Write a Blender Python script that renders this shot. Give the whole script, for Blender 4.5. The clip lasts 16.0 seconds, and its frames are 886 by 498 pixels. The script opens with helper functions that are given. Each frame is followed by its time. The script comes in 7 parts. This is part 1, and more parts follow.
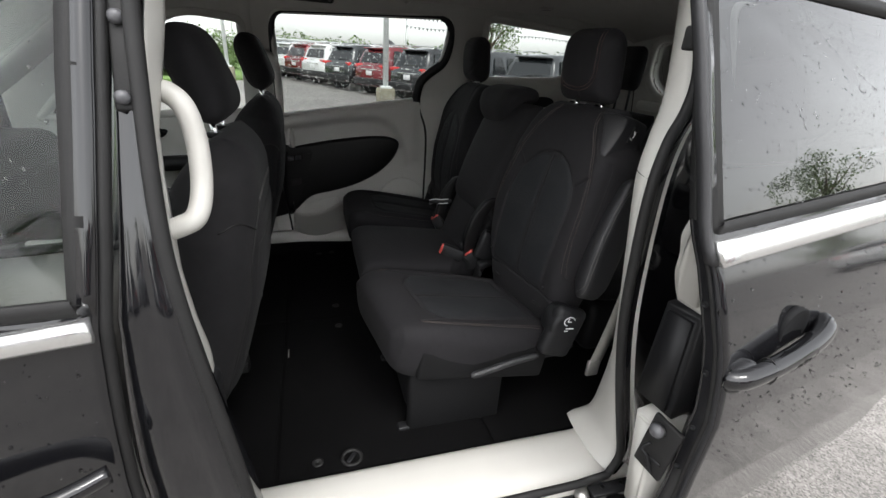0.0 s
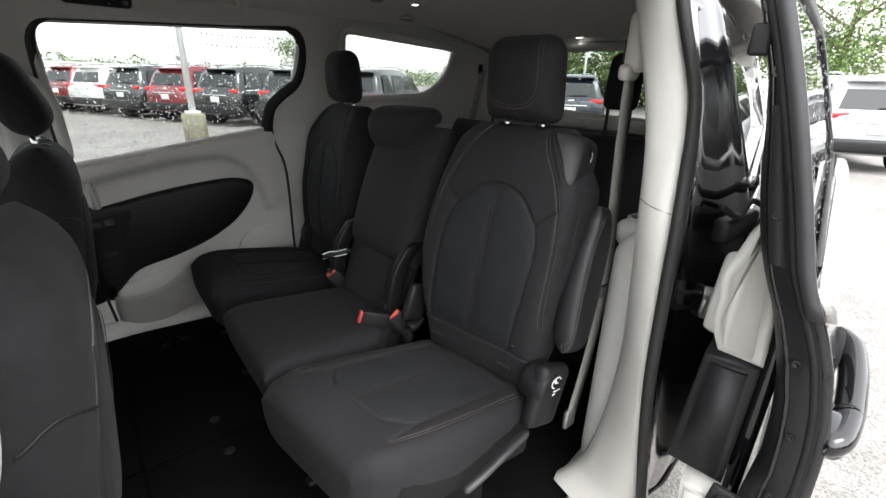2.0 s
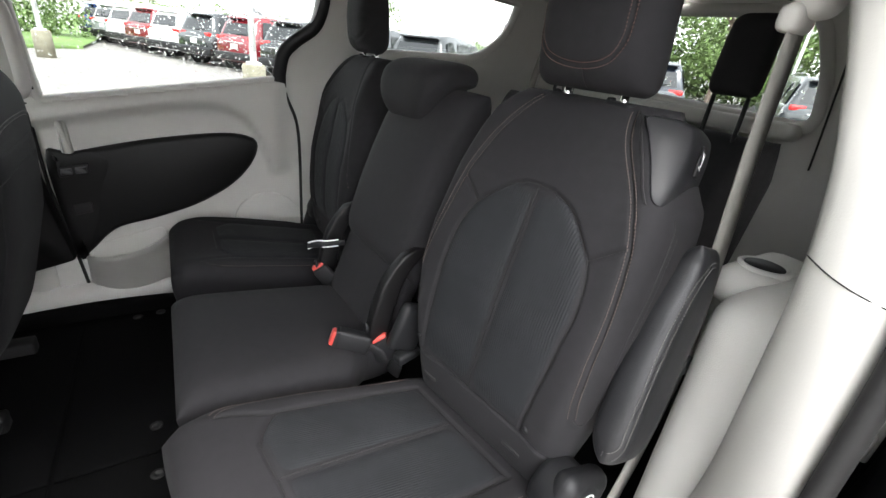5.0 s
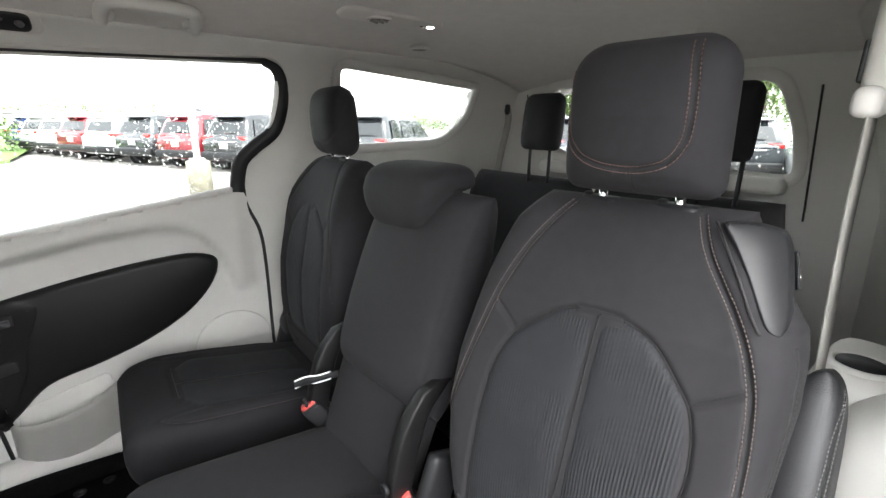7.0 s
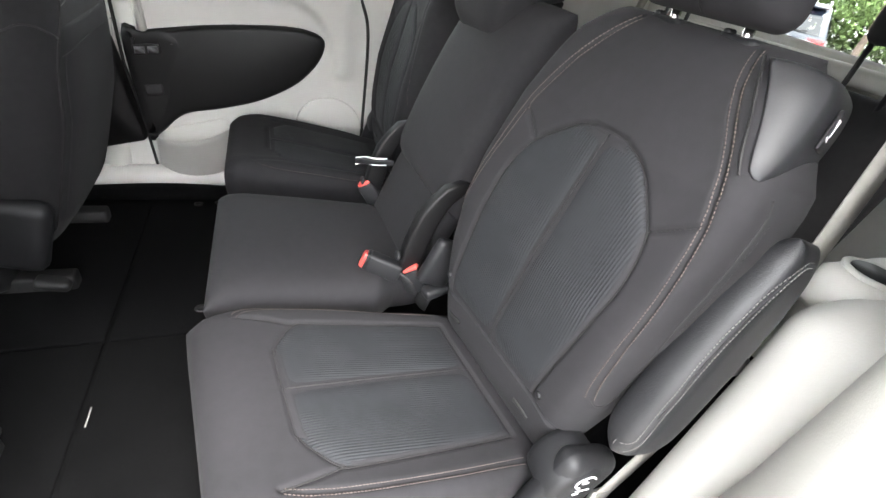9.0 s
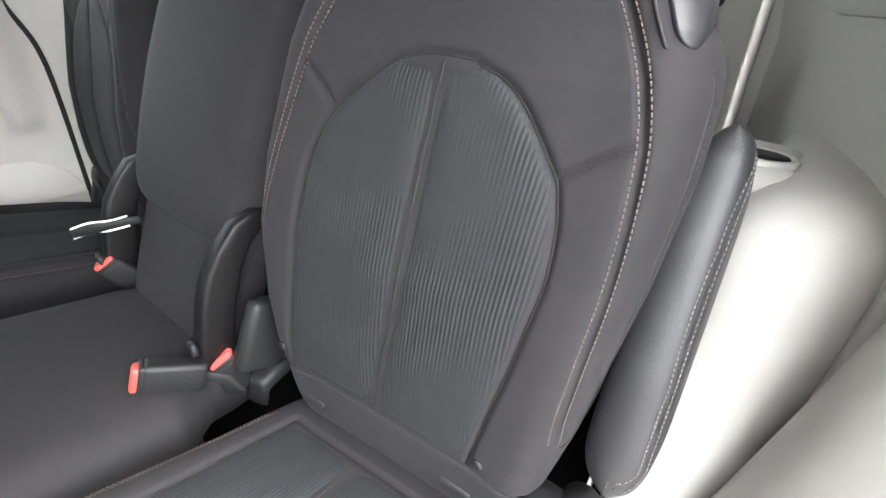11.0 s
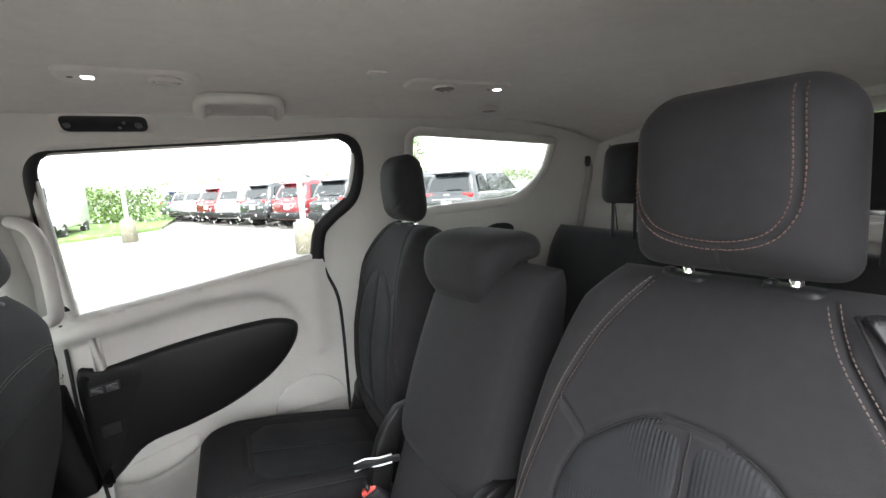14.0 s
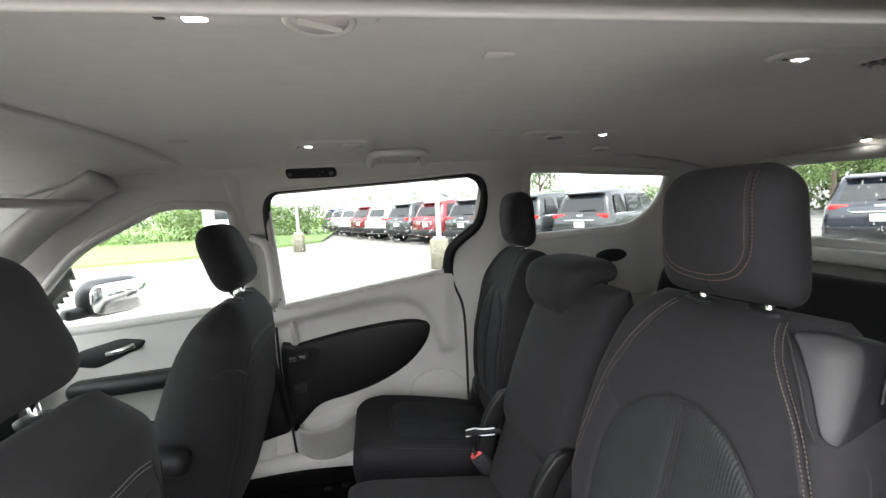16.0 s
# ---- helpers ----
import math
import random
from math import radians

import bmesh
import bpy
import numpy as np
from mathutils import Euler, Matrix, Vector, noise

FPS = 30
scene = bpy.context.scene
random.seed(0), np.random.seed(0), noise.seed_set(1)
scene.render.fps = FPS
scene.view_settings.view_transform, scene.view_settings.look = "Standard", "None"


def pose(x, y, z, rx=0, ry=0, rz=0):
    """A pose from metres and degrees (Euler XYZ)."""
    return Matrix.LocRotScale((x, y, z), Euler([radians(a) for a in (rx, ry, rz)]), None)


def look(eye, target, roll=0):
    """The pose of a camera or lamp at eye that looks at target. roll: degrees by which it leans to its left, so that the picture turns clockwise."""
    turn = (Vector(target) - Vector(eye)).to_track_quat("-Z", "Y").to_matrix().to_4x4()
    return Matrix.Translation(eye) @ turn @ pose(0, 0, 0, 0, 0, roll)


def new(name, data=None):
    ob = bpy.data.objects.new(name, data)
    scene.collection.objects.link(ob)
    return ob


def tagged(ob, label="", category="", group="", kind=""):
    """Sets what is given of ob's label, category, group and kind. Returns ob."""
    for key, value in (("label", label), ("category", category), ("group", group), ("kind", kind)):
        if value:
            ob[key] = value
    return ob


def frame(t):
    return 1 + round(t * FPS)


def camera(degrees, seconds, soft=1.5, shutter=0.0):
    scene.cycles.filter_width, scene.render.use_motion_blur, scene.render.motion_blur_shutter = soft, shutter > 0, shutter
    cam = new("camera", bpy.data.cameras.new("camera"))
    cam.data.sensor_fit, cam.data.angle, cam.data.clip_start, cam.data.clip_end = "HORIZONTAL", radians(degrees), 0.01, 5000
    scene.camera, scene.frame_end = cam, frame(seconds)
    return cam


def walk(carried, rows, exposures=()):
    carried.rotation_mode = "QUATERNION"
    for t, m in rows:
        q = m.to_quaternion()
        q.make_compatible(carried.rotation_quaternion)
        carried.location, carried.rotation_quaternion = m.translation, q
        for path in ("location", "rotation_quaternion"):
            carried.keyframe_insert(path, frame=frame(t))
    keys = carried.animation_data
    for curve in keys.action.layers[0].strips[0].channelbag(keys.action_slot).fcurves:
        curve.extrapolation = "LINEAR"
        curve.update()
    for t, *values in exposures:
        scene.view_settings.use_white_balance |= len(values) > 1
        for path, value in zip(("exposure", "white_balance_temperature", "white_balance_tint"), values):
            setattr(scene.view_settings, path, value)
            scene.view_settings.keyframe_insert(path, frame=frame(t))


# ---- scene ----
cam = camera(91.0, 16.0)
PATH = [
    (0, (-0.77, -1.628, 1.485), (-0.214, 0.12, 0.686), 3.9),
    (0.5, (-0.748, -1.46, 1.494), (-0.003, 0.216, 0.697), 5.4),
    (1, (-0.815, -1.328, 1.501), (0.196, 0.217, 0.732), 3.1),
    (1.5, (-0.841, -1.252, 1.47), (0.275, 0.21, 0.683), 2.5),
    (2, (-0.845, -1.214, 1.483), (0.335, 0.234, 0.767), 1.4),
    (2.5, (-0.848, -1.196, 1.487), (0.382, 0.232, 0.818), 0.9),
    (3, (-0.785, -1.129, 1.49), (0.407, 0.281, 0.721), 1.3),
    (3.5, (-0.678, -1.067, 1.471), (0.405, 0.415, 0.678), 4.9),
    (5.8, (-0.535, -0.862, 1.429), (0.449, 0.658, 0.579), 6.7),
    (6, (-0.526, -0.822, 1.432), (0.576, 0.623, 0.598), 6.1),
    (6.5, (-0.531, -0.78, 1.467), (0.711, 0.648, 0.82), 0.7),
    (7, (-0.56, -0.771, 1.483), (0.623, 0.746, 0.939), 0.5),
    (7.5, (-0.575, -0.765, 1.505), (0.386, 0.865, 0.857), 2.3),
    (8, (-0.571, -0.822, 1.524), (0.193, 0.803, 0.642), 4.8),
    (8.5, (-0.522, -0.896, 1.494), (0.137, 0.677, 0.449), 7.7),
    (9, (-0.494, -0.926, 1.417), (0.222, 0.551, 0.275), 12.7),
    (11.3, (-0.38, -0.712, 1.293), (1.026, 0.328, 0.322), 2.7),
    (11.5, (-0.391, -0.694, 1.302), (1.033, 0.338, 0.349), 1.5),
    (12, (-0.409, -0.674, 1.329), (1.059, 0.413, 0.516), 0.4),
    (12.5, (-0.463, -0.665, 1.382), (0.923, 0.567, 0.632), -0.3),
    (13, (-0.512, -0.693, 1.427), (0.663, 0.778, 0.753), 1.2),
    (13.5, (-0.503, -0.7, 1.473), (0.507, 0.939, 0.932), -0.3),
    (14, (-0.469, -0.741, 1.511), (0.396, 1.035, 1.198), -3.2),
    (14.5, (-0.472, -0.793, 1.506), (0.321, 1.039, 1.391), -2.3),
    (15, (-0.475, -0.879, 1.507), (0.183, 1.008, 1.411), -3.2),
    (15.5, (-0.496, -0.984, 1.541), (-0.069, 0.96, 1.338), -3.4),
    (16, (-0.506, -1.029, 1.553), (-0.201, 0.938, 1.356), -3.0),
]
EXPOSURES = [(0.0, 1.75), (1.0, 2.05), (2.5, 2.75), (3.5, 2.9), (5.8, 3.8), (8.5, 4.42), (12.5, 4.6), (14.5, 3.8), (16.0, 3.55)]
walk(cam, [(t, look(eye, target, roll)) for t, eye, target, roll in PATH], EXPOSURES)

# ---------------------------------------------------------------- world, sun, light
world = bpy.data.worlds.new("overcast")
scene.world = world
world.use_nodes = True
wn = world.node_tree.nodes
wl = world.node_tree.links
sky = wn.new("ShaderNodeTexSky")
sky.sky_type = "NISHITA"
sky.sun_disc = False
sky.sun_elevation = radians(62)
sky.sun_rotation = radians(200)
sky.air_density = 1.2
sky.dust_density = 2.0
hsv = wn.new("ShaderNodeHueSaturation")
hsv.inputs["Saturation"].default_value = 0.12
wl.new(sky.outputs[0], hsv.inputs["Color"])
wl.new(hsv.outputs[0], wn["Background"].inputs["Color"])
wn["Background"].inputs["Strength"].default_value = 0.15
sun = new("sun", bpy.data.lights.new("sun", "SUN"))
sun.data.energy = 0.5
sun.data.angle = radians(20)
sun.data.color = (1.0, 0.985, 0.96)
sun.matrix_world = look((0, 0, 30), (-6, 16, 0))


# ---------------------------------------------------------------- materials
def mat(name, color, rough=0.6, metal=0.0, vary=0.12, scale=18.0, bump=0.0, bscale=220.0, coat=0.0, spec=0.5, stretch=(1, 1, 1), dark=None, sheen=0.0, island=0.0):
    """A surface with variation of colour at two scales and fine relief, in object space metres."""
    m = bpy.data.materials.new(name)
    m.use_nodes = True
    n, l = m.node_tree.nodes, m.node_tree.links
    b = n["Principled BSDF"]
    b.inputs["Roughness"].default_value = rough
    b.inputs["Metallic"].default_value = metal
    b.inputs["Coat Weight"].default_value = coat
    b.inputs["Coat Roughness"].default_value = 0.05
    b.inputs["Specular IOR Level"].default_value = spec
    b.inputs["Sheen Weight"].default_value = sheen
    co = n.new("ShaderNodeTexCoord")
    mp = n.new("ShaderNodeMapping")
    mp.inputs["Scale"].default_value = stretch
    l.new(co.outputs["Object"], mp.inputs["Vector"])
    n1 = n.new("ShaderNodeTexNoise")
    n1.inputs["Scale"].default_value = scale
    n1.inputs["Detail"].default_value = 6
    n2 = n.new("ShaderNodeTexNoise")
    n2.inputs["Scale"].default_value = scale * 0.13
    n2.inputs["Detail"].default_value = 3
    l.new(mp.outputs[0], n1.inputs["Vector"])
    l.new(mp.outputs[0], n2.inputs["Vector"])
    add = n.new("ShaderNodeMath")
    add.operation = "ADD"
    l.new(n1.outputs["Fac"], add.inputs[0])
    l.new(n2.outputs["Fac"], add.inputs[1])
    half = n.new("ShaderNodeMath")
    half.operation = "MULTIPLY"
    half.inputs[1].default_value = 0.5
    l.new(add.outputs[0], half.inputs[0])
    ramp = n.new("ShaderNodeValToRGB")
    lo = dark or [c * (1 - vary) for c in color]
    ramp.color_ramp.elements[0].position = 0.36
    ramp.color_ramp.elements[1].position = 0.64
    ramp.color_ramp.elements[0].color = (*lo, 1)
    ramp.color_ramp.elements[1].color = (*[min(1, c * (1 + vary)) for c in color], 1)
    l.new(half.outputs[0], ramp.inputs[0])
    l.new(ramp.outputs[0], b.inputs["Base Color"])
    rr = n.new("ShaderNodeMapRange")
    rr.inputs["To Min"].default_value = max(0.02, rough - 0.08)
    rr.inputs["To Max"].default_value = min(1.0, rough + 0.08)
    l.new(n2.outputs["Fac"], rr.inputs["Value"])
    l.new(rr.outputs[0], b.inputs["Roughness"])
    if bump:
        n3 = n.new("ShaderNodeTexNoise")
        n3.inputs["Scale"].default_value = bscale
        n3.inputs["Detail"].default_value = 4
        l.new(mp.outputs[0], n3.inputs["Vector"])
        bp = n.new("ShaderNodeBump")
        bp.inputs["Strength"].default_value = bump
        bp.inputs["Distance"].default_value = 0.004
        l.new(n3.outputs["Fac"], bp.inputs["Height"])
        l.new(bp.outputs[0], b.inputs["Normal"])
    return m


def plain(name, color, rough=0.5, metal=0.0, emit=0.0):
    m = bpy.data.materials.new(name)
    m.use_nodes = True
    b = m.node_tree.nodes["Principled BSDF"]
    b.inputs["Base Color"].default_value = (*color, 1)
    b.inputs["Roughness"].default_value = rough
    b.inputs["Metallic"].default_value = metal
    if emit:
        b.inputs["Emission Color"].default_value = (*color, 1)
        b.inputs["Emission Strength"].default_value = emit
    return m


def glass(name, tint, gloss=1.0):
    """Thin pane: clear through, mirror-like by Fresnel."""
    m = bpy.data.materials.new(name)
    m.use_nodes = True
    n, l = m.node_tree.nodes, m.node_tree.links
    n.remove(n["Principled BSDF"])
    tr = n.new("ShaderNodeBsdfTransparent")
    tr.inputs[0].default_value = (*tint, 1)
    gl = n.new("ShaderNodeBsdfGlossy")
    gl.inputs["Roughness"].default_value = 0.01
    fr = n.new("ShaderNodeFresnel")
    fr.inputs["IOR"].default_value = 1.45
    mu = n.new("ShaderNodeMath")
    mu.operation = "MULTIPLY"
    mu.inputs[1].default_value = gloss
    l.new(fr.outputs[0], mu.inputs[0])
    mx = n.new("ShaderNodeMixShader")
    l.new(mu.outputs[0], mx.inputs[0])
    l.new(tr.outputs[0], mx.inputs[1])
    l.new(gl.outputs[0], mx.inputs[2])
    l.new(mx.outputs[0], n["Material Output"].inputs["Surface"])
    return m


def ribbed(name, color, axis):
    """Dark fabric with fine wavy pressed ribs along one direction."""
    m = mat(name, color, 0.68, vary=0.16, scale=40, spec=0.18, sheen=0.02)
    n, l = m.node_tree.nodes, m.node_tree.links
    b = n["Principled BSDF"]
    co = n.new("ShaderNodeTexCoord")
    mp = n.new("ShaderNodeMapping")
    mp.inputs["Scale"].default_value = axis
    l.new(co.outputs["Object"], mp.inputs["Vector"])
    wv = n.new("ShaderNodeTexWave")
    wv.bands_direction = "Y"
    wv.inputs["Scale"].default_value = 72
    wv.inputs["Distortion"].default_value = 0.9
    wv.inputs["Detail"].default_value = 1.5
    wv.inputs["Detail Scale"].default_value = 0.25
    l.new(mp.outputs[0], wv.inputs["Vector"])
    bp = n.new("ShaderNodeBump")
    bp.inputs["Strength"].default_value = 0.55
    bp.inputs["Distance"].default_value = 0.0016
    fade = n.new("ShaderNodeTexNoise")
    fade.inputs["Scale"].default_value = 9.0
    l.new(co.outputs["Object"], fade.inputs["Vector"])
    fr = n.new("ShaderNodeMapRange")
    fr.inputs["From Min"].default_value = 0.40
    fr.inputs["From Max"].default_value = 0.62
    fr.inputs["To Min"].default_value = 0.08
    l.new(fade.outputs["Fac"], fr.inputs["Value"])
    ribs = n.new("ShaderNodeMath")
    ribs.operation = "MULTIPLY"
    l.new(wv.outputs["Fac"], ribs.inputs[0])
    l.new(fr.outputs[0], ribs.inputs[1])
    l.new(ribs.outputs[0], bp.inputs["Height"])
    l.new(bp.outputs[0], b.inputs["Normal"])
    return m


M_FABRIC = mat("charcoal_fabric", (0.0134, 0.0127, 0.0141), 0.80, vary=0.14, scale=60, bump=0.12, bscale=900, spec=0.22, sheen=0.015)
M_FABRIC_F = mat("front_seat_fabric", (0.013, 0.0125, 0.0135), 0.85, vary=0.16, scale=60, bump=0.25, bscale=700, spec=0.2, sheen=0.03)
M_INSET = ribbed("ribbed_back_insert", (0.0136, 0.0144, 0.0161), (0.05, 1.0, 0.03))
M_INSET_C = ribbed("ribbed_cushion_insert", (0.0134, 0.0142, 0.0159), (0.03, 1.0, 0.05))
M_VINYL = mat("black_vinyl", (0.0095, 0.0095, 0.0108), 0.50, vary=0.12, scale=30, bump=0.15, bscale=500)
M_BLACKPL = mat("black_plastic", (0.009, 0.009, 0.010), 0.52, vary=0.12, scale=25, bump=0.12, bscale=420, spec=0.32)
M_ARMPL = mat("soft_black_armrest_skin", (0.0055, 0.0052, 0.0055), 0.46, vary=0.12, scale=25, bump=0.12, bscale=420, spec=0.26)
M_GREYPL = mat("grey_plastic", (0.085, 0.085, 0.09), 0.36, vary=0.08, scale=25, bump=0.1, bscale=420)
M_TRIM = mat("light_grey_trim", (0.50, 0.49, 0.462), 0.55, vary=0.035, scale=9, bump=0.08, bscale=420)
M_CREAM = mat("cream_trim", (0.49, 0.478, 0.446), 0.48, vary=0.035, scale=9, bump=0.06, bscale=420)
M_HEAD = mat("headliner_cloth", (0.525, 0.495, 0.468), 0.95, vary=0.05, scale=30, bump=0.25, bscale=600, sheen=0.2)
M_CARPET = mat("black_carpet", (0.0036, 0.0035, 0.0037), 0.97, vary=0.3, scale=150, bump=0.9, bscale=900, spec=0.08)
M_THREAD = plain("tan_thread", (0.090, 0.070, 0.060), 0.8)
M_SEAL = mat("dark_grey_rubber", (0.030, 0.030, 0.032), 0.5, vary=0.12, scale=20, bump=0.1)
M_CAP = mat("satin_grey_plastic", (0.013, 0.013, 0.0145), 0.42, vary=0.06, scale=25, bump=0.05, bscale=420, spec=0.3)
M_THREAD_R = plain("red_brown_thread", (0.105, 0.060, 0.047), 0.8)
M_WEBB = mat("black_webbing", (0.010, 0.010, 0.011), 0.75, vary=0.15, scale=80, bump=0.4, bscale=900)
M_THREAD_P = plain("pale_thread", (0.13, 0.125, 0.12), 0.8)
M_CHROME = plain("chrome", (0.78, 0.78, 0.78), 0.12, 1.0)
M_BRIGHT = mat("bright_moulding", (0.75, 0.75, 0.74), 0.22, 0.9, vary=0.04, scale=12)
M_RED = plain("red_button", (0.50, 0.06, 0.05), 0.4)
M_WEB = mat("grey_webbing", (0.24, 0.23, 0.21), 0.8, vary=0.08, scale=80, bump=0.3, bscale=900)
M_RUBBER = mat("black_rubber", (0.013, 0.0127, 0.0127), 0.6, vary=0.15, scale=20, bump=0.1, spec=0.3)
M_MATTE = mat("matte_black_plastic", (0.0055, 0.0055, 0.006), 0.72, vary=0.12, scale=25, bump=0.12, bscale=420, spec=0.2)
M_SHUT = mat("satin_black_metal", (0.016, 0.016, 0.018), 0.38, vary=0.12, scale=14, bump=0.08, bscale=200, spec=0.4)
M_PAINT = mat("black_paint", (0.006, 0.006, 0.007), 0.09, 0.0, vary=0.1, scale=3, coat=0.5)
M_GLASS = glass("clear_glass", (0.88, 0.92, 0.90))
M_TINT = glass("tinted_glass", (0.55, 0.58, 0.57))
M_TINT_D = glass("deep_tint", (0.17, 0.18, 0.178))
M_DARKGLASS = glass("privacy_glass", (0.10, 0.11, 0.11), 2.2)
M_LED = plain("lit_lens", (1.0, 0.97, 0.92), 0.3, emit=1.6)
M_LENS = mat("lamp_lens", (0.55, 0.50, 0.48), 0.25, vary=0.05, scale=30)
M_WHITE = plain("white_print", (0.75, 0.75, 0.75), 0.6)
M_STEEL = mat("zinc_steel", (0.45, 0.44, 0.42), 0.38, 0.9, vary=0.1, scale=40)
M_ASPHALT = mat("worn_asphalt", (0.17, 0.16, 0.15), 0.85, vary=0.22, scale=5, bump=0.5, bscale=120)
def stony(m, scale, lo, hi):
    """Scatter pale and dark stones over a ground material."""
    n, l = m.node_tree.nodes, m.node_tree.links
    b = n["Principled BSDF"]
    old = b.inputs["Base Color"].links[0].from_socket
    co = n.new("ShaderNodeTexCoord")
    vo = n.new("ShaderNodeTexVoronoi")
    vo.inputs["Scale"].default_value = scale
    l.new(co.outputs["Object"], vo.inputs["Vector"])
    rp = n.new("ShaderNodeMapRange")
    rp.inputs["To Min"].default_value = lo
    rp.inputs["To Max"].default_value = hi
    l.new(vo.outputs["Color"], rp.inputs["Value"])
    mx = n.new("ShaderNodeMix")
    mx.data_type = "RGBA"
    mx.blend_type = "MULTIPLY"
    mx.inputs[0].default_value = 1.0
    l.new(old, mx.inputs[6])
    l.new(rp.outputs[0], mx.inputs[7])
    l.new(mx.outputs[2], b.inputs["Base Color"])


stony(M_ASPHALT, 140, 0.45, 1.75)
M_GRASS = mat("grass", (0.10, 0.17, 0.04), 0.9, vary=0.35, scale=2.5, bump=0.6, bscale=60)
M_CONC = mat("stained_concrete", (0.20, 0.185, 0.135), 0.9, vary=0.25, scale=6, bump=0.4, bscale=90)
M_POLE = mat("pale_painted_steel", (0.62, 0.64, 0.63), 0.5, vary=0.06, scale=8)
M_LEAF = mat("leaves", (0.105, 0.165, 0.045), 0.7, vary=0.45, scale=3.0)
M_BARK = mat("bark", (0.12, 0.09, 0.07), 0.9, vary=0.3, scale=10, bump=0.5, bscale=60)


# ---------------------------------------------------------------- mesh helpers
def part(name, bm, material, parent=None, label="", smooth=True, at=None):
    me = bpy.data.meshes.new(name)
    bmesh.ops.recalc_face_normals(bm, faces=bm.faces)
    bm.to_mesh(me)
    bm.free()
    me.materials.append(material)
    if smooth:
        me.polygons.foreach_set("use_smooth", [True] * len(me.polygons))
    ob = new(name, me)
    if at is not None:
        ob.matrix_world = at
    if parent is not None:
        ob.parent = parent
    if label:
        ob["label"] = label
    return ob


def thing(name, label, category, group="", kind="", at=(0, 0, 0)):
    ob = new(name)
    ob.location = at
    ob.empty_display_size = 0.05
    tagged(ob, label, category, group, kind)
    return ob


def under(parent, ob):
    """Hang ob under parent and keep its place."""
    bpy.context.view_layer.update()
    ob.parent = parent
    ob.matrix_parent_inverse = parent.matrix_world.inverted()
    return ob


def rbox(c, s, r=0.01, seg=2, rot=None, bm=None):
    """A box of size s round c with rounded edges."""
    own = bm is None
    b = bmesh.new() if own else bm
    ret = bmesh.ops.create_cube(b, size=1.0)
    vs = ret["verts"]
    for v in vs:
        v.co = Vector((v.co.x * s[0], v.co.y * s[1], v.co.z * s[2]))
    es = list({e for v in vs for e in v.link_edges})
    r = min(r, min(s) * 0.49)
    out = bmesh.ops.bevel(b, geom=es, offset=r, segments=seg, affect="EDGES", profile=0.5)
    vs2 = list({v for f in out["faces"] for v in f.verts} | {v for v in vs if v.is_valid})
    m = Matrix.Translation(c) @ (rot.to_4x4() if rot is not None else Matrix.Identity(4))
    for v in vs2:
        v.co = m @ v.co
    return b


def tube(pts, r, seg=10, bm=None, closed=False, flat=1.0, cap=True):
    """A round bar along points; r may be a list; flat squeezes it."""
    b = bm or bmesh.new()
    P = [Vector(p) for p in pts]
    n = len(P)
    rings = []
    up = None
    for i, p in enumerate(P):
        a = P[(i - 1) % n] if closed or i > 0 else P[i]
        c = P[(i + 1) % n] if closed or i < n - 1 else P[i]
        d = (c - a).normalized()
        if up is None:
            up = d.orthogonal().normalized()
        up = (up - d * up.dot(d)).normalized()
        side = d.cross(up)
        rr = r[i] if isinstance(r, (list, tuple)) else r
        rings.append([b.verts.new(p + up * math.cos(2 * math.pi * k / seg) * rr * flat + side * math.sin(2 * math.pi * k / seg) * rr) for k in range(seg)])
    for i in range(n if closed else n - 1):
        A, B = rings[i], rings[(i + 1) % n]
        for k in range(seg):
            b.faces.new((A[k], A[(k + 1) % seg], B[(k + 1) % seg], B[k]))
    if cap and not closed:
        b.faces.new(rings[0][::-1])
        b.faces.new(rings[-1])
    return b


def smooth_path(pts, n=8, closed=False):
    """Catmull-Rom points through pts."""
    P = [Vector(p) for p in pts]
    out = []
    m = len(P)
    for i in range(m if closed else m - 1):
        p0 = P[(i - 1) % m] if closed or i > 0 else P[i]
        p1, p2 = P[i], P[(i + 1) % m]
        p3 = P[(i + 2) % m] if closed or i + 2 < m else p2
        for k in range(n):
            t = k / n
            out.append(0.5 * ((2 * p1) + (p2 - p0) * t + (2 * p0 - 5 * p1 + 4 * p2 - p3) * t * t + (3 * p1 - p0 - 3 * p2 + p3) * t ** 3))
    if not closed:
        out.append(P[-1])
    return out


def rounded(poly, r, n=6):
    """A 2D outline with rounded corners; r one radius or one for each corner."""
    out = []
    m = len(poly)
    for i in range(m):
        p, a, c = Vector(poly[i]), Vector(poly[i - 1]), Vector(poly[(i + 1) % m])
        rr = r[i] if isinstance(r, (list, tuple)) else r
        da, dc = (a - p), (c - p)
        k = min(rr, da.length * 0.45, dc.length * 0.45)
        s, e = p + da.normalized() * k, p + dc.normalized() * k
        for j in range(n + 1):
            t = j / n
            out.append(tuple((1 - t) ** 2 * s + 2 * t * (1 - t) * p + t * t * e))
    return out


def inside(x, y, poly):
    c = False
    j = len(poly) - 1
    for i in range(len(poly)):
        xi, yi, xj, yj = poly[i][0], poly[i][1], poly[j][0], poly[j][1]
        if (yi > y) != (yj > y) and x < (xj - xi) * (y - yi) / (yj - yi) + xi:
            c = not c
        j = i
    return c


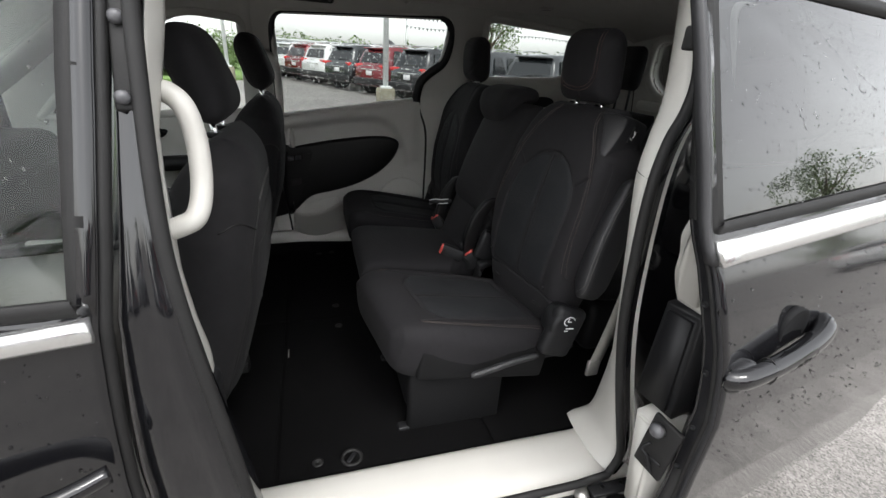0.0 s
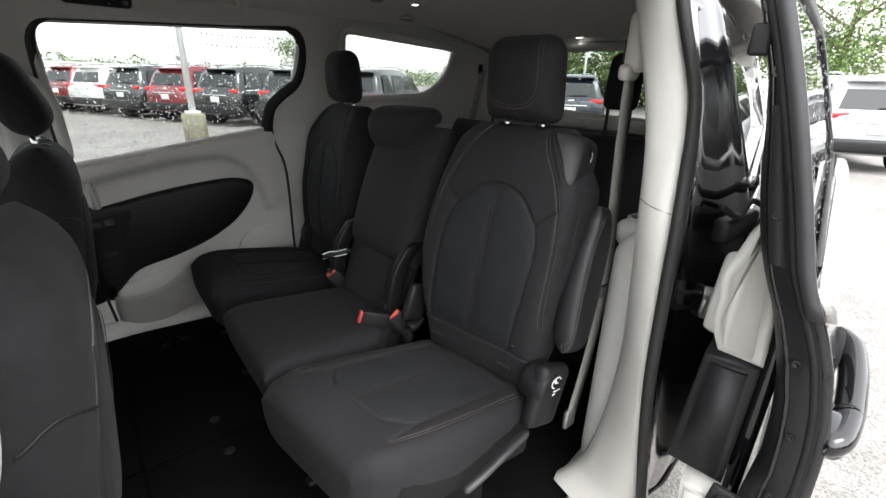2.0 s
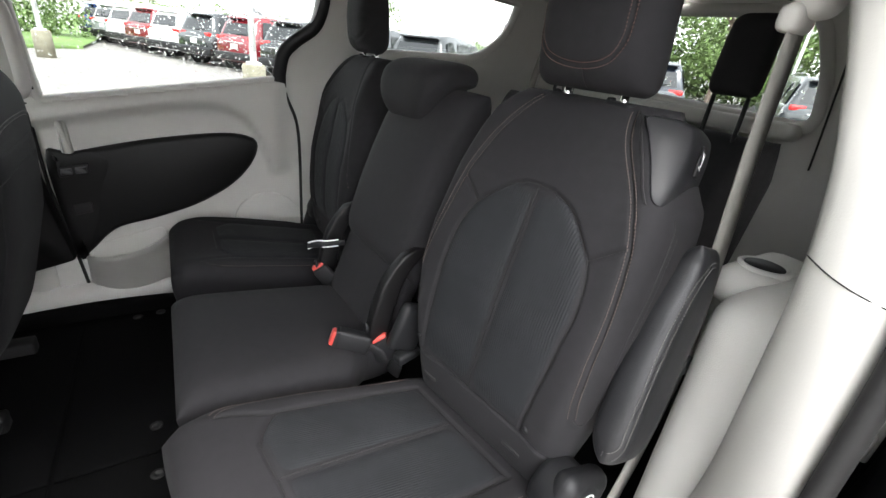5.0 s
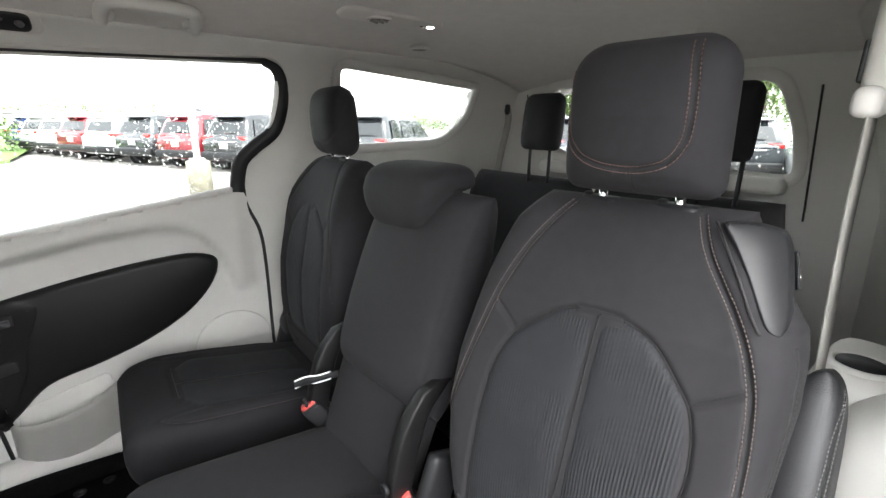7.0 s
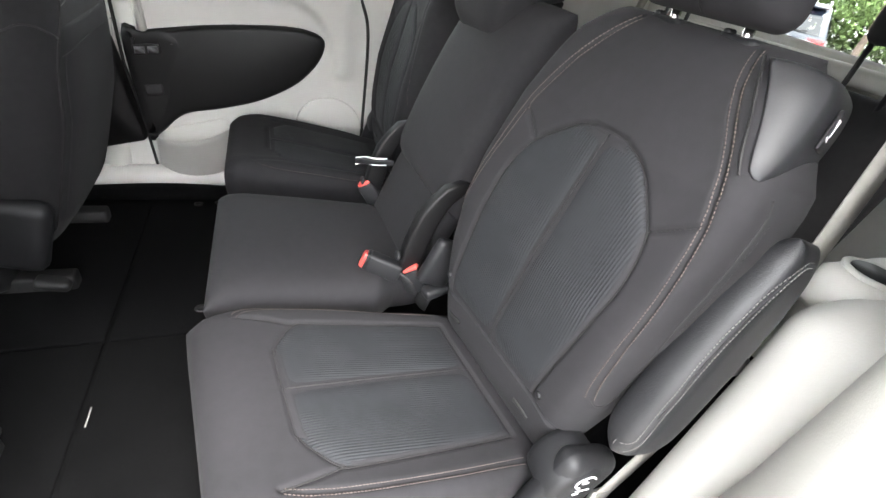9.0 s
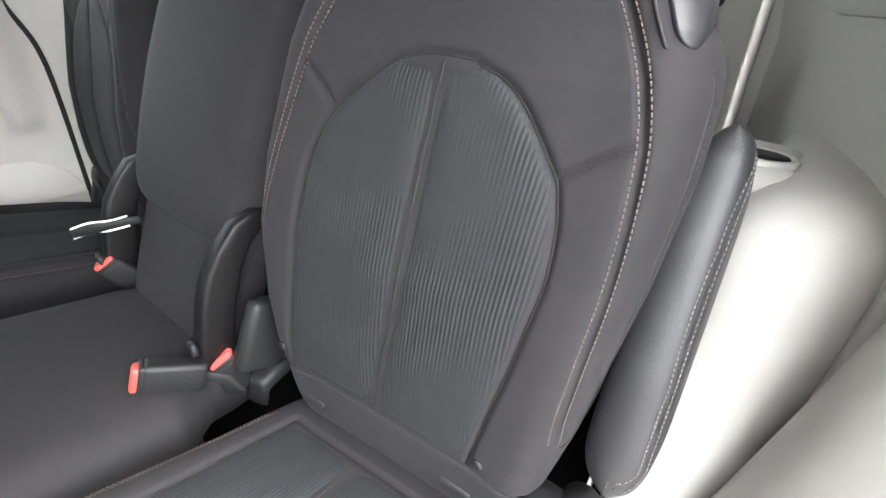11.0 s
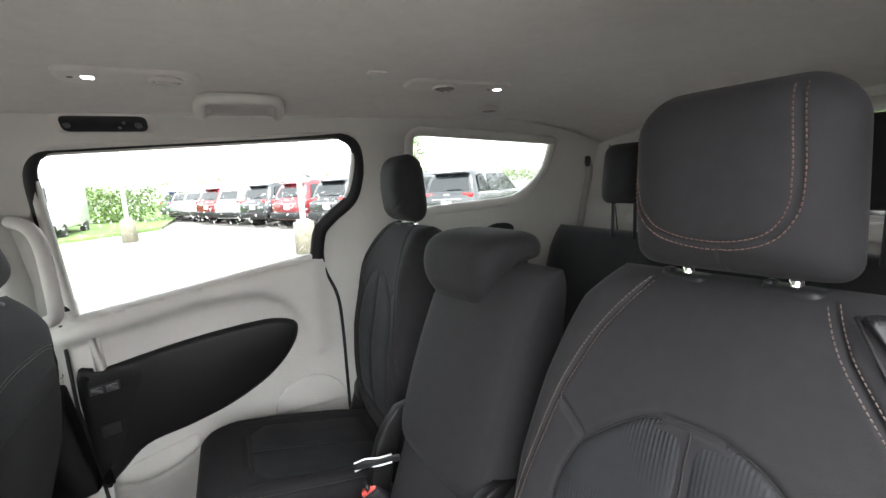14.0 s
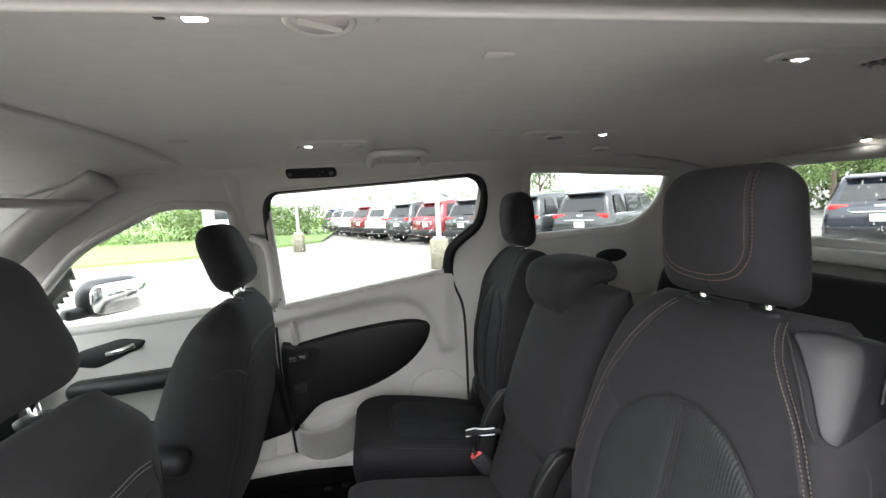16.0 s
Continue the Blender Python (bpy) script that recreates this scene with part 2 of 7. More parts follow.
def sheet(fn, us, vs, holes=(), thick=0.0, push=None, keep=None):
    """A sheet fn(u, v) over a grid, with holes in u, v; thick gives it a back, pushed along push."""
    b = bmesh.new()
    g = {}

    def vert(i, j, back):
        key = (i, j, back)
        if key not in g:
            p = Vector(fn(us[i], vs[j]))
            g[key] = b.verts.new(p + (Vector(push) * thick if back else Vector()))
        return g[key]
    on = {}
    for i in range(len(us) - 1):
        for j in range(len(vs) - 1):
            u, v = (us[i] + us[i + 1]) / 2, (vs[j] + vs[j + 1]) / 2
            on[i, j] = not any(inside(u, v, h) for h in holes) and (keep is None or keep(u, v))
    for (i, j), ok in on.items():
        if not ok:
            continue
        b.faces.new([vert(i, j, 0), vert(i + 1, j, 0), vert(i + 1, j + 1, 0), vert(i, j + 1, 0)])
        if thick:
            b.faces.new([vert(i, j, 1), vert(i, j + 1, 1), vert(i + 1, j + 1, 1), vert(i + 1, j, 1)])
            for di, dj, a, c in ((-1, 0, (i, j), (i, j + 1)), (1, 0, (i + 1, j + 1), (i + 1, j)), (0, -1, (i + 1, j), (i, j)), (0, 1, (i, j + 1), (i + 1, j + 1))):
                if not on.get((i + di, j + dj), False):
                    b.faces.new([vert(*a, 0), vert(*c, 0), vert(*c, 1), vert(*a, 1)])
    return b


def ring(path, prof, side, closed=True):
    """Sweep a profile of (out, off) along a path; off goes along side (a vector or a function of the point), out away from the path's inside."""
    b = bmesh.new()
    n = len(path)
    rows = []
    for i in range(n):
        p = Vector(path[i])
        a = Vector(path[i - 1]) if closed or i > 0 else p
        c = Vector(path[(i + 1) % n]) if closed or i < n - 1 else p
        d = (c - a).normalized()
        s = Vector(side(p) if callable(side) else side).normalized()
        o = d.cross(s).normalized()
        rows.append([b.verts.new(p + o * q[0] + s * q[1]) for q in prof])
    m = len(prof)
    for i in range(n if closed else n - 1):
        A, B = rows[i], rows[(i + 1) % n]
        for k in range(m):
            b.faces.new((A[k], A[(k + 1) % m], B[(k + 1) % m], B[k]))
    if not closed:
        b.faces.new(rows[0])
        b.faces.new(rows[-1][::-1])
    return b


def fill(path, thick=0.0, push=(0, 1, 0)):
    """A flat or gently curved plate inside a closed path."""
    b = bmesh.new()
    P = [Vector(p) for p in path]
    c = sum(P, Vector()) / len(P)
    for back in ((0, 1) if thick else (0,)):
        off = Vector(push) * thick * back
        vs = [b.verts.new(p + off) for p in P]
        cv = b.verts.new(c + off)
        for i in range(len(vs)):
            b.faces.new((vs[i], vs[(i + 1) % len(vs)], cv))
    if thick:
        b.verts.ensure_lookup_table()
        n = len(P)
        for i in range(n):
            j = (i + 1) % n
            b.faces.new((b.verts[i], b.verts[j], b.verts[n + 1 + j], b.verts[n + 1 + i]))
    return b


def lathe(c, prof, seg=20, axis="z", bm=None):
    """Turned shape: prof of (radius, height) round an axis through c."""
    b = bm or bmesh.new()
    rows = []
    for r, h in prof:
        row = []
        for k in range(seg):
            a = 2 * math.pi * k / seg
            p = {"z": (r * math.cos(a), r * math.sin(a), h), "y": (r * math.cos(a), h, r * math.sin(a)), "x": (h, r * math.cos(a), r * math.sin(a))}[axis]
            row.append(b.verts.new(Vector(c) + Vector(p)))
        rows.append(row)
    for A, B in zip(rows, rows[1:]):
        for k in range(seg):
            b.faces.new((A[k], A[(k + 1) % seg], B[(k + 1) % seg], B[k]))
    b.faces.new(rows[0][::-1])
    b.faces.new(rows[-1])
    return b


# ---------------------------------------------------------------- cushions with seams
def away(P, lines):
    """Distance of each point of an array to the nearest of some polylines."""
    best = np.full(len(P), 9.0)
    for ln in lines:
        for a, c in zip(ln, ln[1:]):
            a, c = np.array(a, float), np.array(c, float)
            d = c - a
            t = np.clip(((P - a) @ d) / max(d @ d, 1e-9), 0, 1)
            best = np.minimum(best, np.hypot(*(P - a - t[:, None] * d).T))
    return best


def soft(length, w0, w1, low, high):
    """Half widths over a pad's length with rounded corners of the given radii at its two ends."""
    bs, ws = [], []
    for k in range(41):
        b = length * (1 - math.cos(math.pi * k / 40)) / 2
        w = w0 + (w1 - w0) * b / length
        if b < low:
            w -= low - math.sqrt(max(0.0, low * low - (low - b) ** 2))
        if length - b < high:
            w -= high - math.sqrt(max(0.0, high * high - (high - (length - b)) ** 2))
        bs.append(b)
        ws.append(w)
    return bs, ws


def edges(length, outer, inner, low, high):
    """Left and right edge lists for a Pad from outer and inner half widths at its two ends."""
    bs, wl = soft(length, outer[0], outer[1], low, high)
    wr = soft(length, inner[0], inner[1], low, high)[1]
    return (bs, [-w for w in wl]), (bs, wr)


class Pad:
    """An upholstered pad in its own plane: a across, b along, depth towards the sitter. width(b) gives its left and right edge."""

    def __init__(self, origin, A, B, N, b0, b1, left, right, front, back, ends=5.0, sides=4.0, bolster=0.0, bolster_at=0.72, crown=0.0, seams=(), seam_depth=0.005, seam_width=0.006, bulge=()):
        self.o, self.A, self.B, self.N = (np.array(v, float) for v in (origin, A, B, N))
        self.b0, self.b1, self.left, self.right, self.front, self.back = b0, b1, left, right, front, back
        self.ends, self.sides, self.bolster, self.bolster_at, self.crown = ends, sides, bolster, bolster_at, crown
        self.seams, self.seam_depth, self.seam_width = seams, seam_depth, seam_width
        self.bulge = bulge

    def depth(self, a, b, side=1, seams=True):
        a, b = np.asarray(a, float), np.asarray(b, float)
        v = np.clip((b - self.b0) / (self.b1 - self.b0) * 2 - 1, -1, 1)
        L, R = np.interp(b, *self.left), np.interp(b, *self.right)
        u = np.clip((a - (L + R) / 2) / np.maximum((R - L) / 2, 1e-4), -1, 1)
        e = np.sqrt(np.clip(1 - np.abs(u) ** self.sides, 0, 1)) * np.sqrt(np.clip(1 - np.abs(v) ** self.ends, 0, 1))
        if side < 0:
            return -np.interp(b, *self.back) * e
        d = np.interp(b, *self.front) * e
        d = d + self.bolster * np.exp(-((np.abs(u) - self.bolster_at) / 0.17) ** 2) * e * np.clip(1.2 - np.abs(v) ** 3, 0, 1)
        d = d + self.crown * np.cos(u * 1.5708) * np.cos(v * 1.5708)
        if seams and self.seams:
            q = away(np.column_stack([a.ravel(), b.ravel()]), self.seams).reshape(a.shape)
            d = d - self.seam_depth * np.exp(-(q / self.seam_width) ** 2) * e
        return d

    def point(self, a, b, lift=0.0, side=1, seams=True):
        d = self.depth(a, b, side, seams) + lift
        a, b = np.asarray(a, float), np.asarray(b, float)
        return self.o + a[..., None] * self.A + b[..., None] * self.B + d[..., None] * self.N

    def mesh(self, nu=60, nv=70):
        t = np.linspace(-1, 1, nu + 1)
        t = np.sign(t) * (1 - (1 - np.abs(t)) ** 1.6)
        w = np.linspace(-1, 1, nv + 1)
        w = np.sign(w) * (1 - (1 - np.abs(w)) ** 1.6)
        b = (w + 1) / 2 * (self.b1 - self.b0) + self.b0
        L, R = np.interp(b, *self.left), np.interp(b, *self.right)
        a = (L + R)[:, None] / 2 + t[None, :] * ((R - L) / 2)[:, None]
        bb = np.repeat(b[:, None], nu + 1, 1)
        F, K = self.point(a, bb), self.point(a, bb, side=-1)
        n = nu + 1
        verts = F.reshape(-1, 3).tolist() + K.reshape(-1, 3).tolist()
        off = (nv + 1) * n
        faces = []
        for j in range(nv):
            for i in range(nu):
                p = j * n + i
                faces.append((p, p + 1, p + n + 1, p + n))
                faces.append((off + p, off + p + n, off + p + n + 1, off + p + 1))
        me = bpy.data.meshes.new("pad")
        me.from_pydata(verts, [], faces)
        b_ = bmesh.new()
        b_.from_mesh(me)
        bpy.data.meshes.remove(me)
        bmesh.ops.remove_doubles(b_, verts=b_.verts, dist=0.0004)
        return b_

    def patch(self, b0, b1, left, right, lift=0.004, sink=0.004, nu=24, nv=40):
        """A raised insert with smooth outlines on the front; left and right are its edges over b."""
        t = np.linspace(-1, 1, nu + 1)
        w = np.linspace(-1, 1, nv + 1)
        w = np.sign(w) * (1 - (1 - np.abs(w)) ** 1.5)
        b = (w + 1) / 2 * (b1 - b0) + b0
        L, R = np.interp(b, *left), np.interp(b, *right)
        tt = np.sign(t) * (1 - (1 - np.abs(t)) ** 1.5)
        a = (L + R)[:, None] / 2 + tt[None, :] * ((R - L) / 2)[:, None]
        bb = np.repeat(b[:, None], nu + 1, 1)
        e = np.sqrt(np.clip(1 - np.abs(tt[None, :]) ** 5, 0, 1)) * np.sqrt(np.clip(1 - np.abs(w[:, None]) ** 8, 0, 1))
        F = self.point(a, bb, lift=-sink + (lift + sink) * e, seams=False)
        n = nu + 1
        faces = [(j * n + i, j * n + i + 1, j * n + i + n + 1, j * n + i + n) for j in range(nv) for i in range(nu)]
        me = bpy.data.meshes.new("patch")
        me.from_pydata(F.reshape(-1, 3).tolist(), [], faces)
        b_ = bmesh.new()
        b_.from_mesh(me)
        bpy.data.meshes.remove(me)
        return b_

    def stitches(self, line, step=0.0050, length=0.0032, r=0.00068, lift=0.0006, shift=0.0):
        """Small thread stitches along a line of (a, b)."""
        P = np.array([tuple(p) for p in smooth_path([(x, y, 0) for x, y in line], 14)])[:, :2]
        seg = np.hypot(*np.diff(P, axis=0).T)
        s = np.concatenate([[0], np.cumsum(seg)])
        b_ = bmesh.new()
        k = 0.0
        while k + length < s[-1]:
            q = []
            for c in (k, k + length):
                a, b = np.interp(c, s, P[:, 0]), np.interp(c, s, P[:, 1])
                a2, b2 = np.interp(c + 0.002, s, P[:, 0]), np.interp(c + 0.002, s, P[:, 1])
                t = np.array([a2 - a, b2 - b])
                t = t / max(np.hypot(*t), 1e-6)
                q.append(self.point(np.array([a - t[1] * shift]), np.array([b + t[0] * shift]), lift)[0])
            tube(q, r, 4, b_)
            k += step
        return b_


def plate(outline, surf, lift=0.01, r=0.008, steps=4, drop=0.004):
    """A raised panel with rounded rims over an outline in two coordinates; surf(p, q, h) gives the place at height h."""
    b = bmesh.new()
    P = [Vector(p) for p in outline]
    n = len(P)
    area = sum(P[i].x * P[(i + 1) % n].y - P[(i + 1) % n].x * P[i].y for i in range(n))
    sg = 1 if area > 0 else -1
    nor = []
    for i in range(n):
        d = (P[(i + 1) % n] - P[i - 1])
        nor.append(Vector((-d.y, d.x)).normalized() * sg)
    rows = []
    for k in range(steps + 1):
        t = k / steps * math.pi / 2
        ins, h = r * (1 - math.cos(t)), -drop + (lift + drop) * math.sin(t)
        rows.append([b.verts.new(Vector(surf(p.x + q.x * ins, p.y + q.y * ins, h))) for p, q in zip(P, nor)])
    for A, B in zip(rows, rows[1:]):
        for k in range(n):
            b.faces.new((A[k], A[(k + 1) % n], B[(k + 1) % n], B[k]))
    geo = [e for e in b.edges if e.verts[0] in set(rows[-1]) and e.verts[1] in set(rows[-1])]
    bmesh.ops.triangle_fill(b, edges=geo, use_beauty=True)
    return b


# ---------------------------------------------------------------- the van's shell
SIDE = ([0.40, 0.50, 0.62, 0.85, 1.10, 1.28, 1.45, 1.60, 1.68, 1.73], [0.80, 0.815, 0.83, 0.838, 0.832, 0.825, 0.785, 0.745, 0.715, 0.66])


def side_y(z):
    return float(np.interp(z, *SIDE))


def roof_z(x, y):
    z = 1.79 - 0.07 * (abs(y) / 0.68) ** 3
    if x < -1.25:
        z -= 0.20 * ((-1.25 - x) / 0.75) ** 2
    if x > 0.5:
        z -= 0.105 * ((x - 0.5) / 0.55) ** 2
    return z


def arc(a, b, n):
    return [a + (b - a) * i / n for i in range(n + 1)]


FLOOR = 0.43
DOOR_WIN = rounded([(-0.905, 1.165), (-0.20, 1.270), (-0.185, 1.37), (-0.075, 1.46), (-0.05, 1.678), (-0.915, 1.640)], [0.02, 0.02, 0.06, 0.09, 0.06, 0.06], 7)
QUARTER = rounded([(0.148, 1.386), (0.65, 1.404), (0.775, 1.50), (0.795, 1.655), (0.126, 1.696)], [0.04, 0.07, 0.07, 0.03, 0.05], 7)
FRONT_WIN = rounded([(-1.95, 1.12), (-1.05, 1.18), (-1.03, 1.60), (-1.28, 1.62), (-1.62, 1.46)], [0.02, 0.03, 0.05, 0.08, 0.10], 6)
QUARTER_L = [(x, z - 0.055) for x, z in QUARTER]
XS = arc(-2.05, 1.12, 212)
ZS = arc(0.40, 1.73, 89)


def taper(x, sgn):
    """How far the side draws in towards the tailgate."""
    return float(np.interp(x, [0.75, 1.12], [0.0, 0.07])) if sgn > 0 else float(np.interp(x, [0.14, 0.75, 1.12], [0.0, 0.15, 0.27]))



floor = part("floor", rbox((-0.495, 0, FLOOR - 0.02), (3.19, 1.66, 0.04), 0.004, 1), M_CARPET)
tagged(floor, "black carpeted minivan floor with seams", "floor", kind="structure")
ceiling = part("ceiling", sheet(lambda x, y: (x, y, roof_z(x, y)), arc(-2.0, 1.12, 64), arc(-0.68, 0.68, 40), thick=0.03, push=(0, 0, 1)), M_HEAD)
tagged(ceiling, "pale grey cloth headliner, gently arched", "ceiling", kind="structure")


def sill_z(x):
    return 1.270 + 0.149 * (x + 0.20)


def shoulder(x, z):
    """Overhang of the sliding door's shoulder under its window, which wraps down behind the armrest."""
    if x < -0.96 or x > -0.165:
        return 0.0
    zb = float(np.interp(x, [-0.95, -0.87, -0.59, -0.45, -0.39, -0.33, -0.28, -0.24], [1.075, 1.092, 1.142, 1.150, 1.140, 1.105, 1.03, 0.90]))
    up = min(1.0, max(0.0, (z - zb) / 0.035))
    over = min(1.0, max(0.0, (sill_z(x) - z) / 0.055))
    h = 0.030 * up * up * (3 - 2 * up) * math.sqrt(max(0.0, 1 - (1 - over) ** 2))
    return h * min(1.0, (-0.165 - x) / 0.06) * min(1.0, (x + 0.96) / 0.02)


def right_wall(x, z):
    return (x, side_y(z) - taper(x, 1) - shoulder(x, z), z)


wall_right = part("wall_right", sheet(right_wall, XS, ZS, holes=(DOOR_WIN, QUARTER, FRONT_WIN), thick=0.05, push=(0, 1, 0)), M_TRIM)
tagged(wall_right, "pale grey plastic side trim of a minivan", "wall", kind="structure")


def left_keep(x, z):
    lead = np.interp(z, [0.40, 0.46, 0.60, 0.80, 1.00, 1.20, 1.36, 1.45, 1.60, 1.75], [0.13, 0.12, 0.11, 0.09, 0.07, 0.05, 0.06, 0.08, 0.10, 0.08])
    if z > 1.68:
        return True
    return x > lead or x < -1.0


wall_left = part("wall_left", sheet(lambda x, z: (x, -side_y(z) + taper(x, -1), z), XS, ZS, holes=(QUARTER_L, FRONT_WIN), thick=0.012, push=(0, -1, 0), keep=left_keep), M_TRIM)
tagged(wall_left, "pale grey plastic trim behind the open sliding door", "wall", kind="structure")


def window_set(name, outline, sgn, material, ringmat, width, label, trim=0.012):
    w = thing(name, label, "window", kind="structure")
    path = [(x, sgn * (side_y(z) - taper(x, sgn) + 0.018), z) for x, z in outline]
    prof = [(-0.004, -0.02), (width, -0.020), (width + 0.003, -0.012), (width, 0.02), (-0.004, 0.02)]
    side = (0, sgn, 0)
    part("window_frame", ring(path, prof if sgn > 0 else prof, side), ringmat, w)
    pane = part("pane", fill([(x, sgn * (side_y(z) - taper(x, sgn) + 0.034), z) for x, z in outline]), material, w)
    pane.visible_shadow = False
    return w


def reveal(name, outline, sgn, material, parent, out=0.022):
    """The soft rolled edge of the trim round an opening."""
    path = [(x, sgn * (side_y(z) - taper(x, sgn)), z) for x, z in outline]
    prof = [(-0.012, 0.018), (-0.014, 0.004), (-0.008, -0.006), (0.004, -0.009), (out, -0.004), (out + 0.004, 0.012)]
    return part(name, ring(path, prof, (0, sgn, 0)), material, parent)


win1 = window_set("window_1", DOOR_WIN, 1, M_TINT, M_BLACKPL, 0.004, "rain-spotted side window in a black rubber surround")
reveal("surround", DOOR_WIN, 1, M_TRIM, win1, 0.010)
win2 = window_set("window_2", QUARTER, 1, M_TINT, M_TRIM, 0.004, "rear quarter window in pale grey trim")
reveal("surround", QUARTER, 1, M_TRIM, win2, 0.02)
win3 = window_set("window_3", QUARTER_L, -1, M_TINT_D, M_TRIM, 0.004, "rear quarter window in pale grey trim")
reveal("surround", QUARTER_L, -1, M_TRIM, win3, 0.02)
win4 = window_set("window_4", FRONT_WIN, 1, M_GLASS, M_BLACKPL, 0.004, "clear front passenger window")
reveal("surround", FRONT_WIN, 1, M_TRIM, win4, 0.02)
window_set("window_5", FRONT_WIN, -1, M_GLASS, M_BLACKPL, 0.004, "clear driver's window")

# tailgate with its window
BACK_WIN = rounded([(-0.395, 1.335), (0.47, 1.365), (0.56, 1.46), (0.53, 1.65), (-0.31, 1.635), (-0.375, 1.48)], [0.05, 0.06, 0.08, 0.06, 0.06, 0.05], 5)


def back_x(y, z):
    return 1.08 - 0.07 * (abs(y - 0.08) / 0.7) ** 3 - 0.08 * max(0.0, z - 1.25)


wall_back = part("wall_back", sheet(lambda y, z: (back_x(y, z), y, z), arc(-0.84, 0.84, 112), arc(0.40, 1.80, 90), holes=(BACK_WIN,), thick=0.05, push=(1, 0, 0), keep=lambda y, z: y > -side_y(z) + 0.15), M_TRIM)
tagged(wall_back, "pale grey tailgate trim with a wide window", "tailgate", kind="structure")
win6 = thing("window_6", "tailgate window with rain drops", "window", kind="structure")
part("window_frame", ring([(back_x(y, z), y, z) for y, z in BACK_WIN], [(-0.012, 0.018), (-0.014, 0.0), (-0.006, -0.012), (0.02, -0.010), (0.03, 0.01)], (1, 0, 0)), M_TRIM, win6)
pane = part("pane", fill([(back_x(y, z) + 0.03, y, z) for y, z in BACK_WIN]), M_TINT, win6)
pane.visible_shadow = False

# windscreen, dashboard, front closure
ws = thing("window_7", "clear windscreen", "window", kind="structure")
WS = [(-1.98, -0.72, 1.10), (-1.98, 0.72, 1.10), (-1.55, 0.60, 1.655), (-1.55, -0.60, 1.655)]
ws_b = [Vector(WS[0]), Vector(WS[1]), Vector(WS[2]), Vector(WS[3])]
b = bmesh.new()
b.faces.new([b.verts.new(p + Vector((-0.45, 0, -0.12)) if p.z < 1.2 else p) for p in ws_b])
pane = part("pane", b, M_GLASS, ws)
pane.visible_shadow = False
for s in (-1, 1):
    part("pillar_trim", tube(smooth_path([(-2.40, s * 0.76, 1.0), (-1.95, s * 0.72, 1.33), (-1.62, s * 0.67, 1.58), (-1.40, s * 0.63, 1.70)], 6), 0.055, 10, flat=0.6), M_TRIM, ws)
dash = thing("dashboard", "dark dashboard under the windscreen", "dashboard", kind="structure")
part("top", rbox((-2.15, 0, 1.02), (0.62, 1.56, 0.16), 0.06, 3), M_BLACKPL, dash)
part("fascia", rbox((-1.93, 0, 0.82), (0.22, 1.5, 0.36), 0.06, 3), M_BLACKPL, dash)
part("bulkhead", rbox((-2.40, 0, 0.70), (0.1, 1.66, 0.6), 0.02, 1), M_BLACKPL, dash)

# outer skin: roof and right side, left side behind the door and the front door
roof = part("roof", sheet(lambda x, y: (x, y, roof_z(x, y) + 0.045 + 0.0 * x), arc(-2.0, 1.2, 40), arc(-0.70, 0.70, 24), thick=0.012, push=(0, 0, 1)), M_PAINT)
tagged(roof, "black painted minivan roof", "roof", kind="structure")


def skin_y(z):
    return float(np.interp(z, [0.20, 0.35, 0.60, 0.90, 1.10, 1.25, 1.45, 1.65, 1.80], [0.90, 0.96, 1.0, 1.01, 1.005, 0.97, 0.90, 0.82, 0.72]))


def grown(outline, k):
    """An outline swollen outwards by k."""
    cx, cz = sum(p[0] for p in outline) / len(outline), sum(p[1] for p in outline) / len(outline)
    return [(x + k * (1 if x > cx else -1), z + k * (0.6 if z > cz else -1.6)) for x, z in outline]


skin_right = part("skin_right", sheet(lambda x, z: (x, skin_y(z), z), arc(-2.4, 1.2, 144), arc(0.22, 1.80, 64), holes=(grown(DOOR_WIN, 0.10), [(x if x < 0.6 else x + 0.26, z) for x, z in grown(QUARTER, 0.09)], grown(FRONT_WIN, 0.05)), thick=0.012, push=(0, 1, 0)), M_PAINT)
tagged(skin_right, "black painted outer side of the minivan", "car body", kind="structure")


def left_skin(x, z):
    """Outer side of the rear quarter, drawn in towards the tail."""
    return -skin_y(z) + float(np.interp(x, [0.1, 1.2], [0.02, 0.30]))


def rear_skin(x, z):
    return x > 0.325 or z > 1.72


skin_left = part("skin_left", sheet(lambda x, z: (x, left_skin(x, z), z), arc(-1.0, 1.2, 88), arc(0.22, 1.80, 64), holes=(grown(QUARTER_L, 0.09),), thick=0.012, push=(0, 1, 0), keep=rear_skin), M_PAINT)
tagged(skin_left, "black painted rear quarter behind the sliding door", "car body", kind="structure")

quarter_glass = thing("window_7", "dark privacy glass in the rear quarter behind the sliding door", "window", kind="structure")
QG = rounded([(0.340, 1.30), (1.185, 1.36), (1.17, 1.60), (0.345, 1.66)], [0.012, 0.03, 0.06, 0.02], 6)
part("pane", plate(QG, lambda x, z, h: (x, left_skin(x, z) - h, z), 0.004, 0.003), M_TINT, quarter_glass).visible_shadow = False
part("moulding", ring([(x, left_skin(x, z) - 0.002, z) for x, z in [(x_, 1.283 + 0.072 * (x_ - 0.335)) for x_ in arc(0.332, 1.19, 24)]], [(-0.012, 0.004), (-0.012, -0.010), (-0.006, -0.013), (0.008, -0.010), (0.012, 0.004)], (0, 1, 0), False), M_BRIGHT, quarter_glass, "bright satin belt moulding")
